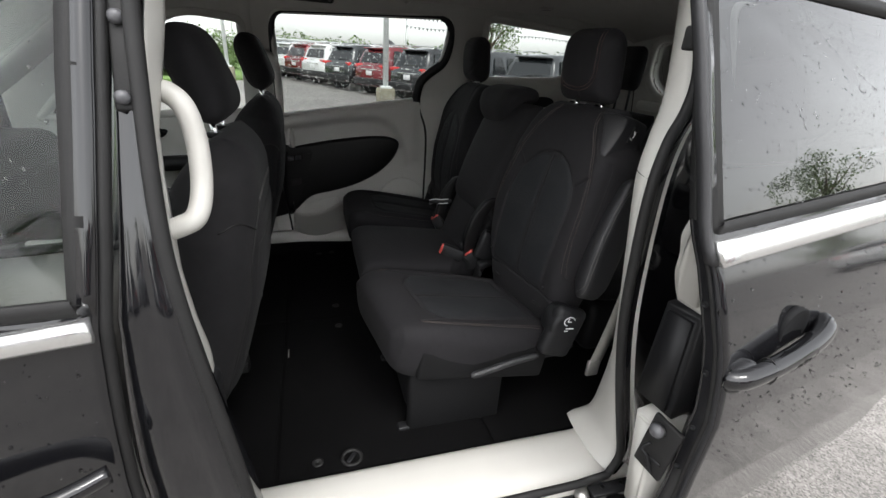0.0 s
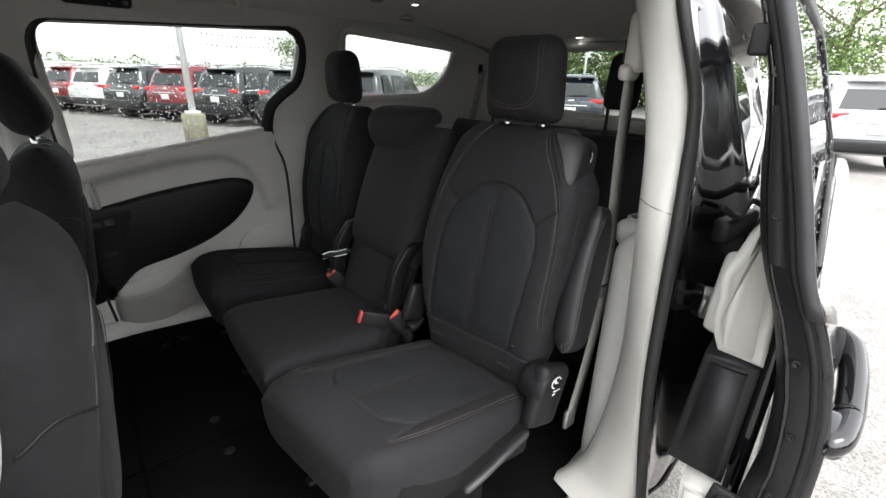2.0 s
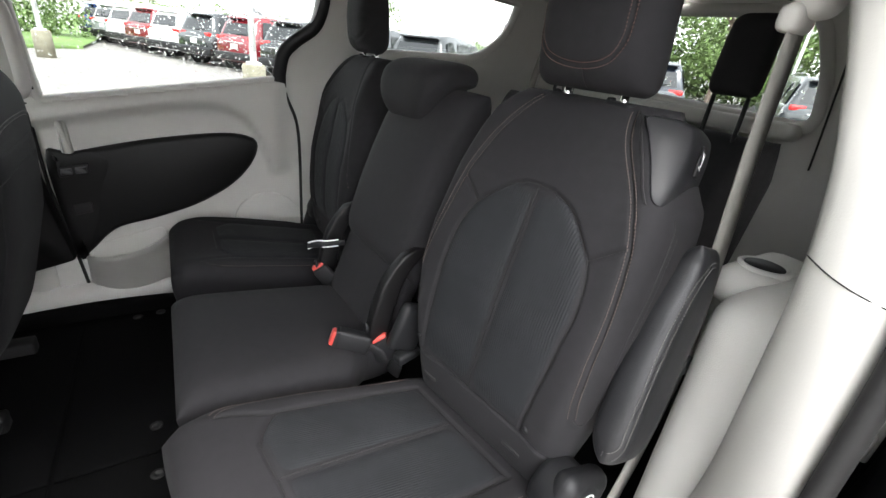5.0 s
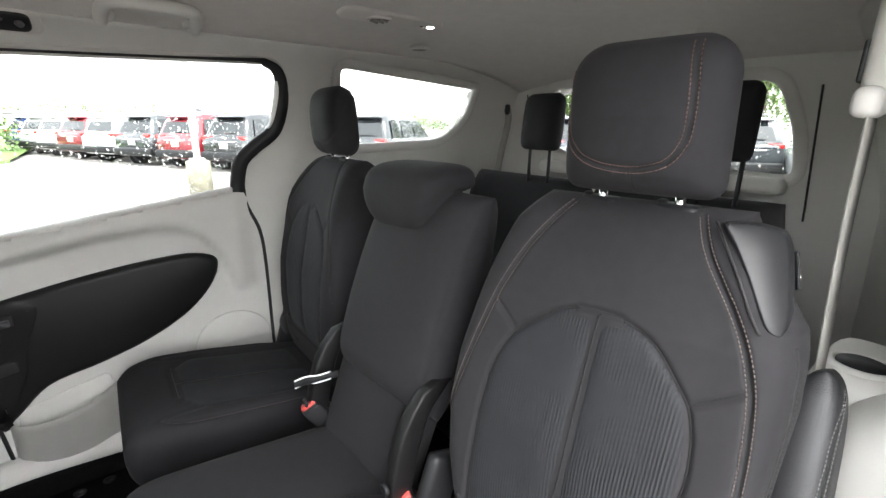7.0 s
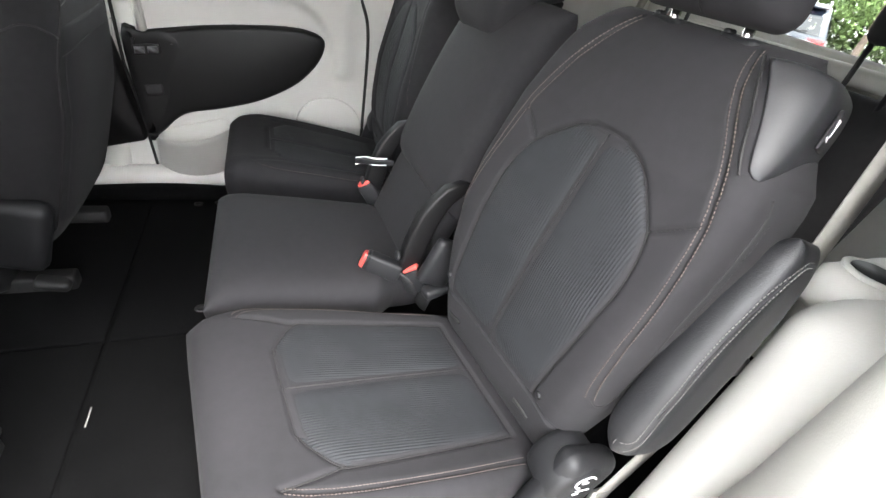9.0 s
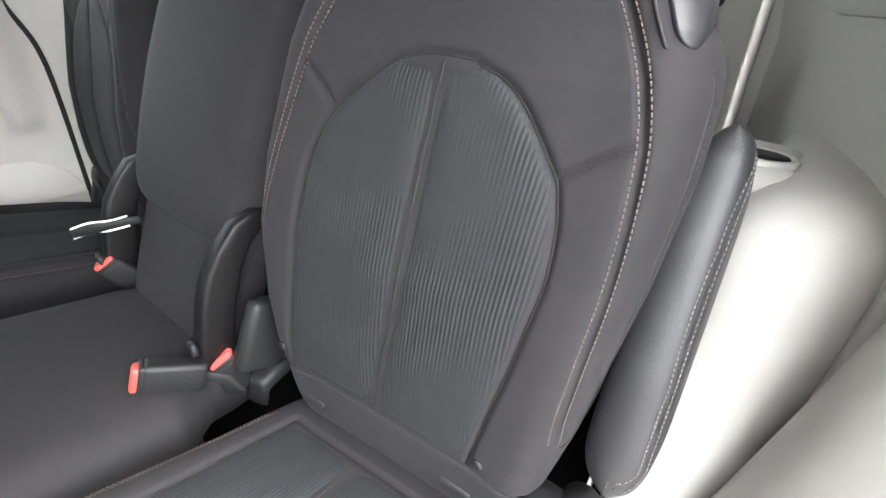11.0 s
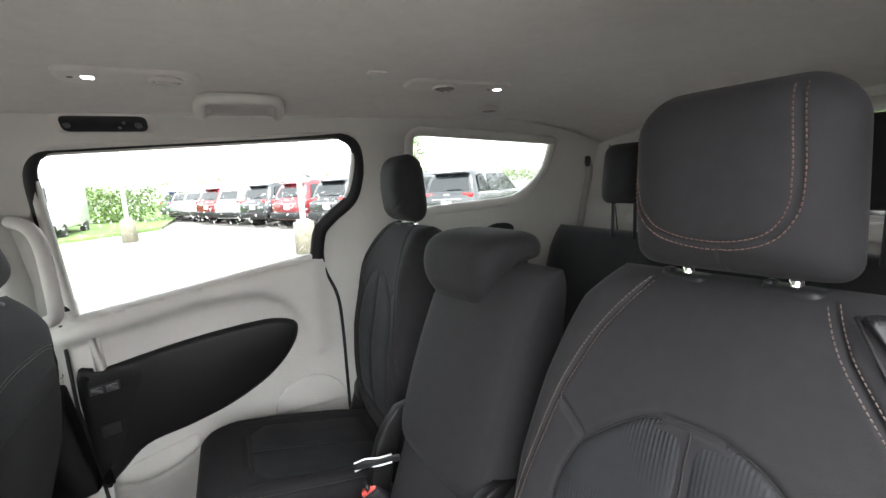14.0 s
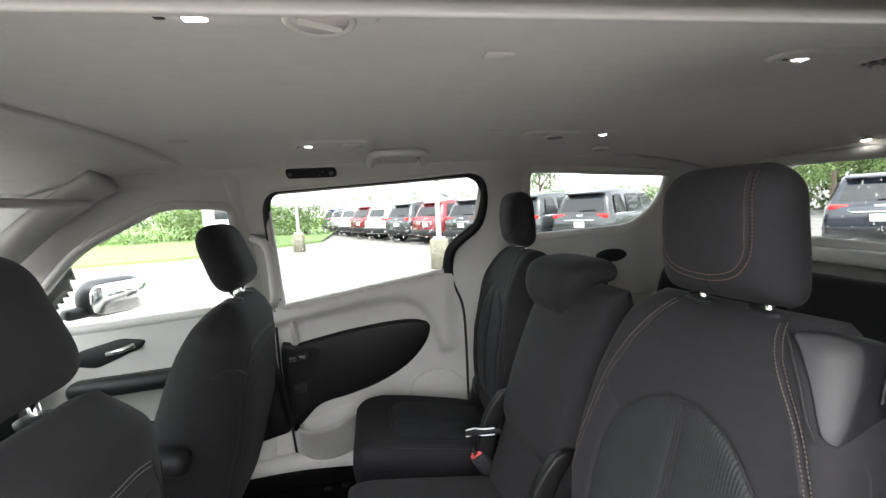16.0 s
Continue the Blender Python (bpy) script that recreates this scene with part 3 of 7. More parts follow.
part("rear_moulding", ring([(1.192, left_skin(1.192, z) - 0.002, z) for z in arc(1.345, 1.62, 14)], [(-0.008, 0.004), (-0.008, -0.010), (0.008, -0.010), (0.008, 0.004)], (0, 1, 0), False), M_BRIGHT, quarter_glass)
tail = part("skin_back", sheet(lambda y, z: (1.19, y, z), arc(-0.70, 0.98, 72), arc(0.25, 1.78, 66), holes=(grown(BACK_WIN, 0.05),), thick=0.012, push=(1, 0, 0), keep=lambda y, z: y > left_skin(1.19, z)), M_PAINT)
tagged(tail, "black painted tailgate", "car body", kind="structure")
for y, zt in ((-0.425, 1.60), (0.62, 1.62)):
    gap = part("tailgate_gap", tube([(back_x(y, z) - 0.004, y + 0.05 * (z - 1.3), z) for z in arc(1.22, zt, 10)], 0.0028, 6), M_RUBBER)
    tagged(gap, "dark joint beside the tailgate window", "trim", kind="structure")
part("window_sill", rbox((1.025, 0.075, 1.316), (0.09, 0.90, 0.05), 0.02, 3, Euler((0, 0.10, 0)).to_matrix()), M_TRIM, win6)

# ---------------------------------------------------------------- seats
BK_B = (0.338, 0, 0.9411)
BK_N = (-0.9411, 0, 0.338)


def bz(z):
    return (z - 0.80) / 0.9411


def outboard_seat(sgn, label, fine, yaw):
    """Second-row outer seat; sgn -1 left, 1 right: its outer side. yaw: how far it is turned towards its door."""
    y0 = 0.47 * sgn
    seat = thing("second_row_seat", label, "car seat", "second row seats", at=(-0.3, y0, FLOOR))
    A = (-yaw, -sgn * math.sqrt(1 - yaw * yaw), 0)
    B, N = (0.208, 0, 0.978), (-0.965, sgn * yaw * 0.95, 0.205)
    left = ([-0.05, 0.06, 0.14, 0.20, 0.31, 0.41, 0.47, 0.495, 0.507, 0.53, 0.57, 0.615], [-0.178, -0.194, -0.205, -0.211, -0.219, -0.219, -0.212, -0.206, -0.197, -0.182, -0.156, -0.132])
    right = ([-0.05, 0.06, 0.16, 0.25, 0.34, 0.42, 0.50, 0.57, 0.615], [0.168, 0.188, 0.210, 0.222, 0.221, 0.207, 0.190, 0.172, 0.140])
    st_out = [(-0.083, 0.604), (-0.104, 0.560), (-0.142, 0.505), (-0.163, 0.467), (-0.177, 0.425), (-0.185, 0.370), (-0.189, 0.310), (-0.189, 0.240), (-0.189, 0.185), (-0.191, 0.150)]
    st_in = [(0.082, 0.604), (0.119, 0.533), (0.148, 0.449), (0.172, 0.360), (0.190, 0.285), (0.200, 0.222)]
    link_l = [(0.106, 0.404), (0.126, 0.423), (0.148, 0.443)]
    link_r = [(-0.124, 0.388), (-0.150, 0.408), (-0.174, 0.427)]
    hem = [(-0.191, 0.150), (-0.196, 0.138), (-0.201, 0.140), (-0.205, 0.165), (-0.209, 0.230), (-0.211, 0.310), (-0.211, 0.400), (-0.206, 0.460), (-0.200, 0.480)]
    ib = [0.060, 0.220, 0.300, 0.325, 0.355, 0.387, 0.403, 0.420, 0.437, 0.448, 0.457, 0.463]
    out = [-0.111, -0.132, -0.139, -0.138, -0.134, -0.124, -0.112, -0.098, -0.083, -0.070, -0.054, -0.035]
    inn = [0.147, 0.141, 0.137, 0.135, 0.129, 0.116, 0.106, 0.088, 0.069, 0.055, 0.042, 0.022]
    mid = [0.014, -0.002, -0.004, -0.004, -0.005, -0.005, -0.006, -0.006, -0.006, -0.007, -0.007, -0.007]
    rim_o, rim_i = [(a - 0.002, b) for a, b in zip(out, ib)], [(a + 0.002, b) for a, b in zip(inn, ib)]
    top = [(out[-1], 0.4655), (-0.007, 0.4665), (inn[-1], 0.4655)]
    flap = [(-0.190, 0.052), (-0.111, 0.056), (0.014, 0.056), (0.147, 0.056), (0.182, 0.054)]
    back = Pad((-0.10, y0, 0.783), A, B, N, -0.05, 0.618, left, right, ([-0.05, -0.02, 0.04, 0.10, 0.16, 0.26, 0.36, 0.46, 0.53, 0.59, 0.64], [0.022, 0.030, 0.047, 0.066, 0.078, 0.090, 0.089, 0.088, 0.076, 0.062, 0.050]), ([-0.1, 0.7], [0.085, 0.065]),
               ends=12, sides=14, bolster=0.008, bolster_at=0.84, seams=(st_out, st_in, link_l, link_r, rim_o, rim_i, top, flap, hem), seam_depth=0.0055, seam_width=0.0036)
    part("backrest", back.mesh(220 if fine else 80, 260 if fine else 90), M_FABRIC, seat)
    for lo, hi in ((out, [m - 0.0018 for m in mid]), ([m + 0.0018 for m in mid], inn)):
        part("back_insert", back.patch(ib[0], ib[-1], (ib, lo), (ib, hi), 0.0042, 0.006, 40, 60), M_INSET, seat, "ribbed grey-black insert")
    if fine:
        for ln in (st_out, st_in):
            for sh in (0.0040, -0.0040):
                part("stitching", back.stitches(ln, shift=sh, lift=0.0008), M_THREAD, seat, "tan double stitching")
        part("stitching", back.stitches(hem[3:8], step=0.006, shift=0.003, r=0.0005), M_RUBBER, seat, "black stitching")
    else:
        part("stitching", back.stitches(st_in), M_THREAD, seat, "tan stitching")
    # cushion
    cx = [-0.10, 0.03, 0.10, 0.25, 0.40, 0.46, 0.49]
    cl = (cx, [-0.195, -0.208, -0.224, -0.232, -0.226, -0.205, -0.175])
    cr = (cx, [0.195, 0.197, 0.198, 0.206, 0.202, 0.185, 0.160])
    s1 = [(0.172, 0.03), (0.180, 0.15), (0.184, 0.28), (0.182, 0.36), (0.174, 0.398), (0.158, 0.420)]
    s2 = [(-0.180, 0.03), (-0.184, 0.15), (-0.184, 0.30), (-0.178, 0.372), (-0.168, 0.405)]
    l1 = [(0.136, 0.322), (0.148, 0.370), (0.158, 0.420)]
    l2 = [(-0.146, 0.312), (-0.158, 0.355), (-0.168, 0.405)]
    kb = [0.022, 0.10, 0.20, 0.300, 0.315, 0.330, 0.345, 0.358, 0.366]
    ko = [-0.130, -0.136, -0.142, -0.147, -0.146, -0.136, -0.120, -0.104, -0.090]
    ki = [0.136, 0.137, 0.138, 0.138, 0.137, 0.126, 0.108, 0.088, 0.066]
    km = [0.018, 0.012, 0.005, -0.003, -0.004, -0.005, -0.006, -0.007, -0.008]
    krim_o, krim_i = [(a - 0.002, b) for a, b in zip(ko, kb)], [(a + 0.002, b) for a, b in zip(ki, kb)]
    kfront, kback = [(ko[-1], 0.3685), (ki[-1], 0.3685)], [(ko[0], 0.0195), (ki[0], 0.0195)]
    cush = Pad((-0.140, y0, 0.695), A, (-0.985, 0, 0.170), (0.170, 0, 0.985), -0.10, 0.488, cl, cr, ([0, 0.3, 0.49], [0.055, 0.055, 0.052]), ([0, 0.3, 0.475], [0.07, 0.12, 0.150]),
               ends=9, sides=9, bolster=0.011, bolster_at=0.88, seams=(s1, s2, l1, l2, krim_o, krim_i, kfront, kback), seam_depth=0.0055, seam_width=0.0040)
    part("cushion", cush.mesh(160 if fine else 60, 170 if fine else 60), M_FABRIC, seat)
    for lo, hi in ((ko, [m - 0.0018 for m in km]), ([m + 0.0018 for m in km], ki)):
        part("cushion_insert", cush.patch(kb[0], kb[-1], (kb, lo), (kb, hi), 0.0042, 0.006, 36, 44), M_INSET_C, seat, "ribbed grey-black insert")

    def seam_line(pad, line, lift):
        q = smooth_path([(a, b_, 0) for a, b_ in line], 4)
        part("seam", tube([tuple(pad.point(np.array([p.x]), np.array([p.y]), lift)[0]) for p in q], 0.0010, 5), M_RUBBER, seat, "sunken dark seam")

    for ln in (link_l, link_r, hem, flap):
        seam_line(back, ln, 0.0002)
    for ln in (rim_o + top + rim_i[::-1],):
        seam_line(back, ln, 0.0006)
    seam_line(back, list(zip(mid, ib)), 0.0010)
    for ln in (l1, l2, krim_o + kfront + krim_i[::-1], list(zip(km, kb))):
        seam_line(cush, ln, 0.0006)
    for ln in (s1, s2):
        for sh in ((0.0045, -0.0045) if fine else (0.0,)):
            part("stitching", cush.stitches(ln, shift=sh), M_THREAD, seat, "tan stitching")
    for a, b_ in ((-0.128, 0.078), (0.160, 0.092)):
        p = back.point(np.array([a]), np.array([b_]), 0.0015)[0]
        part("eyelet", lathe(tuple(p), [(0.0065, 0.003), (0.0068, -0.001), (0.004, -0.0025)], 12, "x"), M_BLACKPL, seat)
    for a in (-0.105, 0.125):
        p = back.point(np.array([a]), np.array([0.006]), 0.0005)[0]
        part("latch_slot", rbox(tuple(p), (0.006, 0.042, 0.008), 0.0025, 2, Euler((0, 0, sgn * -yaw)).to_matrix()), M_RUBBER, seat, "black child seat anchor slot")
    # headrest
    hr_o = (0.006, y0, 1.398)
    U = [(-0.058, 0.180), (-0.063, 0.14), (-0.065, 0.10), (-0.061, 0.070), (-0.044, 0.047), (-0.010, 0.037), (0.030, 0.039), (0.062, 0.050), (0.083, 0.073), (0.091, 0.110), (0.092, 0.160)]
    hl, hrr = edges(0.190, (0.102, 0.098), (0.102, 0.096), 0.022, 0.046)
    HB, HN = (-0.045, 0, 0.999), (-0.985, sgn * yaw * 0.95, -0.044)
    head = Pad(hr_o, A, HB, HN, 0.0, 0.190, hl, hrr, ([0, 0.03, 0.1, 0.19], [0.046, 0.052, 0.056, 0.046]), ([0, 0.19], [0.050, 0.044]), ends=4.5, sides=3.6,
               seams=(U, [(-0.004, 0.037), (-0.004, 0.0)]), seam_depth=0.0028, seam_width=0.0036)
    h = part("headrest", head.mesh(120 if fine else 60, 110 if fine else 60), M_FABRIC, seat)
    if fine:
        for sh in (0.0042, -0.0042):
            part("stitching", head.stitches(U, shift=sh), M_THREAD_R, h, "red-brown double stitching")
        part("seam", tube([tuple(head.point(np.array([-0.004]), np.array([b_]), 0.0003)[0]) for b_ in arc(0.036, 0.006, 8)], 0.0008, 5), M_RUBBER, h, "sunken dark seam")
    for a in (-0.050, 0.050):
        px = 0.012 - yaw * a
        part("headrest_post", tube([(px, y0 - sgn * a, 1.35), (px + 0.002, y0 - sgn * a, 1.42)], 0.0062, 12), M_CHROME, seat, "chrome post")
        part("post_sleeve", plate(rounded([(-0.030, -0.017), (0.030, -0.017), (0.030, 0.017), (-0.030, 0.017)], 0.016, 6), lambda p, q, h_, px=px, a=a: (px + q - 0.002, y0 - sgn * a + p, 1.381 + h_), 0.008, 0.005, 3, 0.012), M_BLACKPL, seat)
        part("post_button", rbox((px - 0.004, y0 - sgn * a + 0.020, 1.390), (0.014, 0.010, 0.007), 0.003, 2), M_BLACKPL, seat)
    # outer shoulder cap
    if fine:
        prof = [(-0.103, 0.600), (-0.120, 0.572), (-0.140, 0.540), (-0.158, 0.508), (-0.169, 0.491), (-0.181, 0.484), (-0.192, 0.488), (-0.194, 0.505), (-0.188, 0.540), (-0.179, 0.575), (-0.169, 0.598), (-0.157, 0.606), (-0.130, 0.608)]
        pa, pb, pn = (np.array(v) for v in (A, B, N))

        def cap_at(a, b_, h_):
            d = float(np.interp(b_, [0.5, 0.53, 0.59, 0.64], [0.0905, 0.0845, 0.0715, 0.0605])) + h_
            d -= float(np.interp(b_, [0.505, 0.60], [0.001, 0.008])) + 0.74 * max(0.0, float(np.interp(b_, [0.49, 0.60], [-0.168, -0.104])) - a)
            q = pa * (a + 0.10 * max(0.0, -h_)) + pb * (b_ - 0.12 * max(0.0, -h_ - 0.01)) + pn * d
            return (-0.10 + q[0], y0 + q[1], 0.783 + q[2])

        b = plate([tuple(p)[:2] for p in smooth_path([(a, z, 0) for a, z in prof], 4, True)], cap_at, 0.0060, 0.009, 10, 0.070)
        part("shoulder_cap", b, M_CAP, seat, "smooth satin grey plastic cap")
        part("cap_seam", tube([cap_at(a + 0.0010, b_ - 0.001, -0.001) for a, b_ in prof[:6]], 0.0014, 6), M_RUBBER, seat)
        side = [Vector(cap_at(a, b_, h_)) for a, b_, h_ in ((-0.1885, 0.540, -0.016), (-0.1775, 0.580, -0.016), (-0.1775, 0.580, -0.040), (-0.1885, 0.540, -0.040))]
        sc = sum(side, Vector()) / 4
        up, along = (side[1] - side[0]).normalized(), (side[2] - side[1]).normalized()
        face = Matrix((along, up.cross(along), up)).transposed()
        slot = part("release_slot", rbox(tuple(sc), (0.026, 0.004, 0.048), 0.0018, 2, face), M_BLACKPL, seat, "black release button")
        for dx_, dz_, w_, h_, turn in ((0.001, 0.004, 0.0024, 0.022, 0.15), (-0.005, -0.010, 0.012, 0.0024, 0.3), (-0.004, 0.010, 0.0022, 0.010, -0.5)):
            part("release_icon", rbox(tuple(sc + face @ Vector((dx_, 0.0022 * (1 if (face @ Vector((0, 1, 0))).y * sgn > 0 else -1), dz_))), (w_, 0.0012, h_), 0.0004, 1, face @ Euler((0, turn, 0)).to_matrix()), M_WHITE, slot, "white printed sign")
    # armrest folded up against the outer side
    arm = Pad((-0.050, y0 + sgn * 0.250, 0.905), (0.957, 0, -0.277), (0.277, -0.070 * sgn, 0.957), (0.07, sgn, 0.06), -0.015, 0.335,
              ([-0.015, 0.03, 0.12, 0.24, 0.31, 0.335], [-0.026, -0.043, -0.048, -0.042, -0.030, -0.016]), ([-0.015, 0.03, 0.12, 0.24, 0.335], [0.028, 0.045, 0.050, 0.046, 0.028]),
              ([0, 0.325], [0.030, 0.022]), ([0, 0.325], [0.034, 0.026]), ends=7, sides=5)
    ar = part("armrest", arm.mesh(40, 60), M_VINYL, seat, "black vinyl armrest folded upright")
    for sh in (-0.003, 0.003):
        part("stitching", arm.stitches([(-0.031, 0.0), (-0.037, 0.08), (-0.038, 0.16), (-0.033, 0.24), (-0.022, 0.290), (-0.006, 0.312), (0.012, 0.316)], shift=sh), M_THREAD_P, ar, "pale double stitching")
    part("seam", tube([tuple(arm.point(np.array([a]), np.array([b_]), 0.0002)[0]) for a, b_ in ((-0.031, 0.0), (-0.037, 0.08), (-0.038, 0.16), (-0.033, 0.24), (-0.022, 0.290), (-0.006, 0.312))], 0.0010, 5), M_RUBBER, ar)
    # recliner cover: an arched shell over the pivot, lever, base
    b = bmesh.new()
    rows_ = []
    for ang in arc(-0.3, 2.5, 16):
        cxr, czr = -0.092 - 0.050 * math.cos(ang), 0.795 + 0.056 * math.sin(ang)
        rows_.append([b.verts.new((cxr + ex * 0.012 * math.cos(ang), y0 + sgn * ey, czr - ex * 0.012 * math.sin(ang))) for ey, ex in ((0.178, 1.2), (0.182, 0.35), (0.192, 0.0), (0.222, -0.15), (0.246, 0.0), (0.255, 0.45), (0.256, 1.4))])
    for A_, B_ in zip(rows_, rows_[1:]):
        for i in range(6):
            b.faces.new((A_[i], A_[i + 1], B_[i + 1], B_[i]))
    part("recliner_cover", b, M_BLACKPL, seat)
    part("recliner_side", rbox((-0.095, y0 + sgn * 0.232, 0.775), (0.105, 0.046, 0.165), 0.022, 4, Euler((0, 0.30, 0)).to_matrix()), M_BLACKPL, seat)
    part("recline_icon", ring([(-0.090 + 0.017 * math.cos(t), y0 + sgn * 0.2565, 0.822 + 0.014 * math.sin(t)) for t in arc(0.2, 4.4, 14)], [(-0.0014, 0), (0.0014, 0), (0.0014, 0.0014), (-0.0014, 0.0014)], (0, sgn, 0), False), M_WHITE, seat, "white printed sign")
    for dx_, dz_, w_, h_, t_ in ((0.0, -0.001, 0.013, 0.003, 0.2), (-0.004, 0.005, 0.003, 0.009, 0.5), (0.004, -0.024, 0.026, 0.003, 0.12), (-0.006, -0.031, 0.012, 0.003, 0.12)):
        part("recline_sign", rbox((-0.090 + dx_, y0 + sgn * 0.2572, 0.822 + dz_), (w_, 0.0015, h_), 0.0005, 1, Euler((0, t_, 0)).to_matrix()), M_WHITE, seat, "white printed sign")
    part("side_valance", rbox((-0.32, y0 + sgn * 0.208, 0.680), (0.40, 0.03, 0.105), 0.014, 3, Euler((0, 0.13, 0)).to_matrix()), M_MATTE, seat)
    part("recline_lever", tube(smooth_path([(-0.375, y0 + sgn * 0.255, 0.676), (-0.33, y0 + sgn * 0.260, 0.690), (-0.25, y0 + sgn * 0.256, 0.706), (-0.17, y0 + sgn * 0.245, 0.708)], 5), [0.008] + [0.017] * 14 + [0.012], 10, flat=0.55), M_SEAL, seat, "dark grey lever")
    part("seat_base", rbox((-0.385, y0, 0.575), (0.30, 0.30, 0.20), 0.03, 3), M_MATTE, seat)
    for a in (-0.17, 0.17):
        part("seat_leg", rbox((-0.385, y0 + a, 0.535), (0.30, 0.030, 0.215), 0.012, 2), M_MATTE, seat)
        part("floor_latch", rbox((-0.545, y0 + a, 0.440), (0.035, 0.03, 0.018), 0.005, 2), M_BLACKPL, seat)
    for ch in seat.children:
        ch.matrix_parent_inverse = Matrix.Translation((0.3, -y0, -FLOOR))
    for o in seat.children_recursive:
        if o.parent is not seat:
            o.matrix_parent_inverse = Matrix.Identity(4)
    return seat


outboard_seat(-1, "charcoal fabric outer seat with tan stitching beside the open door", True, 0.17)
outboard_seat(1, "charcoal fabric outer seat beside the closed sliding door", False, 0.0)

# middle seat
Y1 = -0.035
mid = thing("middle_seat", "narrow charcoal fabric middle seat with a hooked headrest", "car seat", "second row seats", at=(-0.3, Y1, FLOOR))
zz = [bz(z) for z in (0.93, 0.99, 1.10, 1.25, 1.37)]
mb = Pad((-0.192, Y1, 0.790), (-0.08, 0.9968, 0), BK_B, BK_N, bz(0.945), bz(1.362), (zz, [-0.166, -0.172, -0.174, -0.170, -0.150]), (zz, [0.150, 0.166, 0.172, 0.168, 0.15]),
         ([0.1, 0.4, 0.66], [0.064, 0.063, 0.052]), ([-0.1, 0.7], [0.05, 0.05]), ends=9, sides=6, crown=0.012, seams=([(-0.148, bz(0.99)), (-0.152, bz(1.15)), (-0.146, bz(1.33))],), seam_depth=0.003, seam_width=0.004)
part("backrest", mb.mesh(90, 110), M_FABRIC, mid)
ml_ = Pad((-0.192, Y1, 0.790), (-0.08, 0.9968, 0), BK_B, BK_N, bz(0.77), bz(1.00), ([-0.04, 0.2], [-0.142, -0.150]), ([-0.04, 0.2], [0.150, 0.160]), ([-0.1, 0.2], [0.040, 0.034]), ([-0.1, 0.7], [0.05, 0.05]),
          ends=12, sides=8, crown=0.006, seams=([(-0.118, bz(0.79)), (-0.116, bz(0.87)), (-0.128, bz(0.91)), (-0.150, bz(0.93))],), seam_depth=0.004, seam_width=0.0035)
part("lumbar_flap", ml_.mesh(70, 50), M_FABRIC, mid)
mc = Pad((-0.165, Y1 - 0.015, 0.738), (0, 1, 0), (-0.995, 0, 0.095), (0.095, 0, 0.995), -0.03, 0.462, ([0, 0.07, 0.10, 0.13, 0.485], [-0.148, -0.150, -0.175, -0.203, -0.212]), ([0, 0.1, 0.485], [0.15, 0.18, 0.19]), ([0, 0.485], [0.05, 0.054]), ([0, 0.485], [0.09, 0.12]), ends=10, sides=8, crown=0.014)
part("cushion", mc.mesh(70, 80), M_FABRIC, mid)
# hooked headrest: one side profile carried across, rounded at its ends and lower corners
HOOK = [tuple(p)[:2] for p in smooth_path([(-0.082, 1.272, 0), (-0.104, 1.305, 0), (-0.107, 1.345, 0), (-0.094, 1.383, 0), (-0.060, 1.404, 0), (-0.010, 1.410, 0), (0.032, 1.405, 0), (0.050, 1.386, 0), (0.046, 1.362, 0), (0.022, 1.350, 0), (-0.010, 1.344, 0), (-0.034, 1.322, 0), (-0.046, 1.286, 0), (-0.062, 1.266, 0)], 4, True)]
b = bmesh.new()
rows = []
for u in [math.sin(math.pi / 2 * k / 16) for k in range(-16, 17)]:
    w_ = 0.118
    e_ = max(0.0, 1 - abs(u) ** 5) ** 0.5
    lift = 0.085 * max(0.0, (abs(u) - 0.55) / 0.45) ** 2.2
    row = []
    for x_, z_ in HOOK:
        low_ = max(0.0, (1.36 - z_) / 0.10)
        z2 = z_ + lift * min(1.0, low_)
        row.append(b.verts.new((-0.028 + (x_ + 0.028) * (0.35 + 0.65 * e_) - 0.10 * u * w_, Y1 + 0.038 + u * w_ * (1 - 0.0 * low_), 1.372 + (z2 - 1.372) * (0.35 + 0.65 * e_))))
    rows.append(row)
for A_, B_ in zip(rows, rows[1:]):
    for i in range(len(A_)):
        b.faces.new((A_[i], A_[(i + 1) % len(A_)], B_[(i + 1) % len(A_)], B_[i]))
b.faces.new(rows[0][::-1])
b.faces.new(rows[-1])
part("headrest", b, M_FABRIC, mid)
for a in (-0.05, 0.05):
    part("headrest_post", tube([(0.020, Y1 + 0.03 + a, 1.30), (0.025, Y1 + 0.03 + a, 1.37)], 0.0065, 8), M_CHROME, mid)
    part("post_sleeve", lathe((0.024, Y1 + 0.03 + a, 1.342), [(0.020, 0.0), (0.021, 0.006), (0.014, 0.010)], 16), M_BLACKPL, mid)
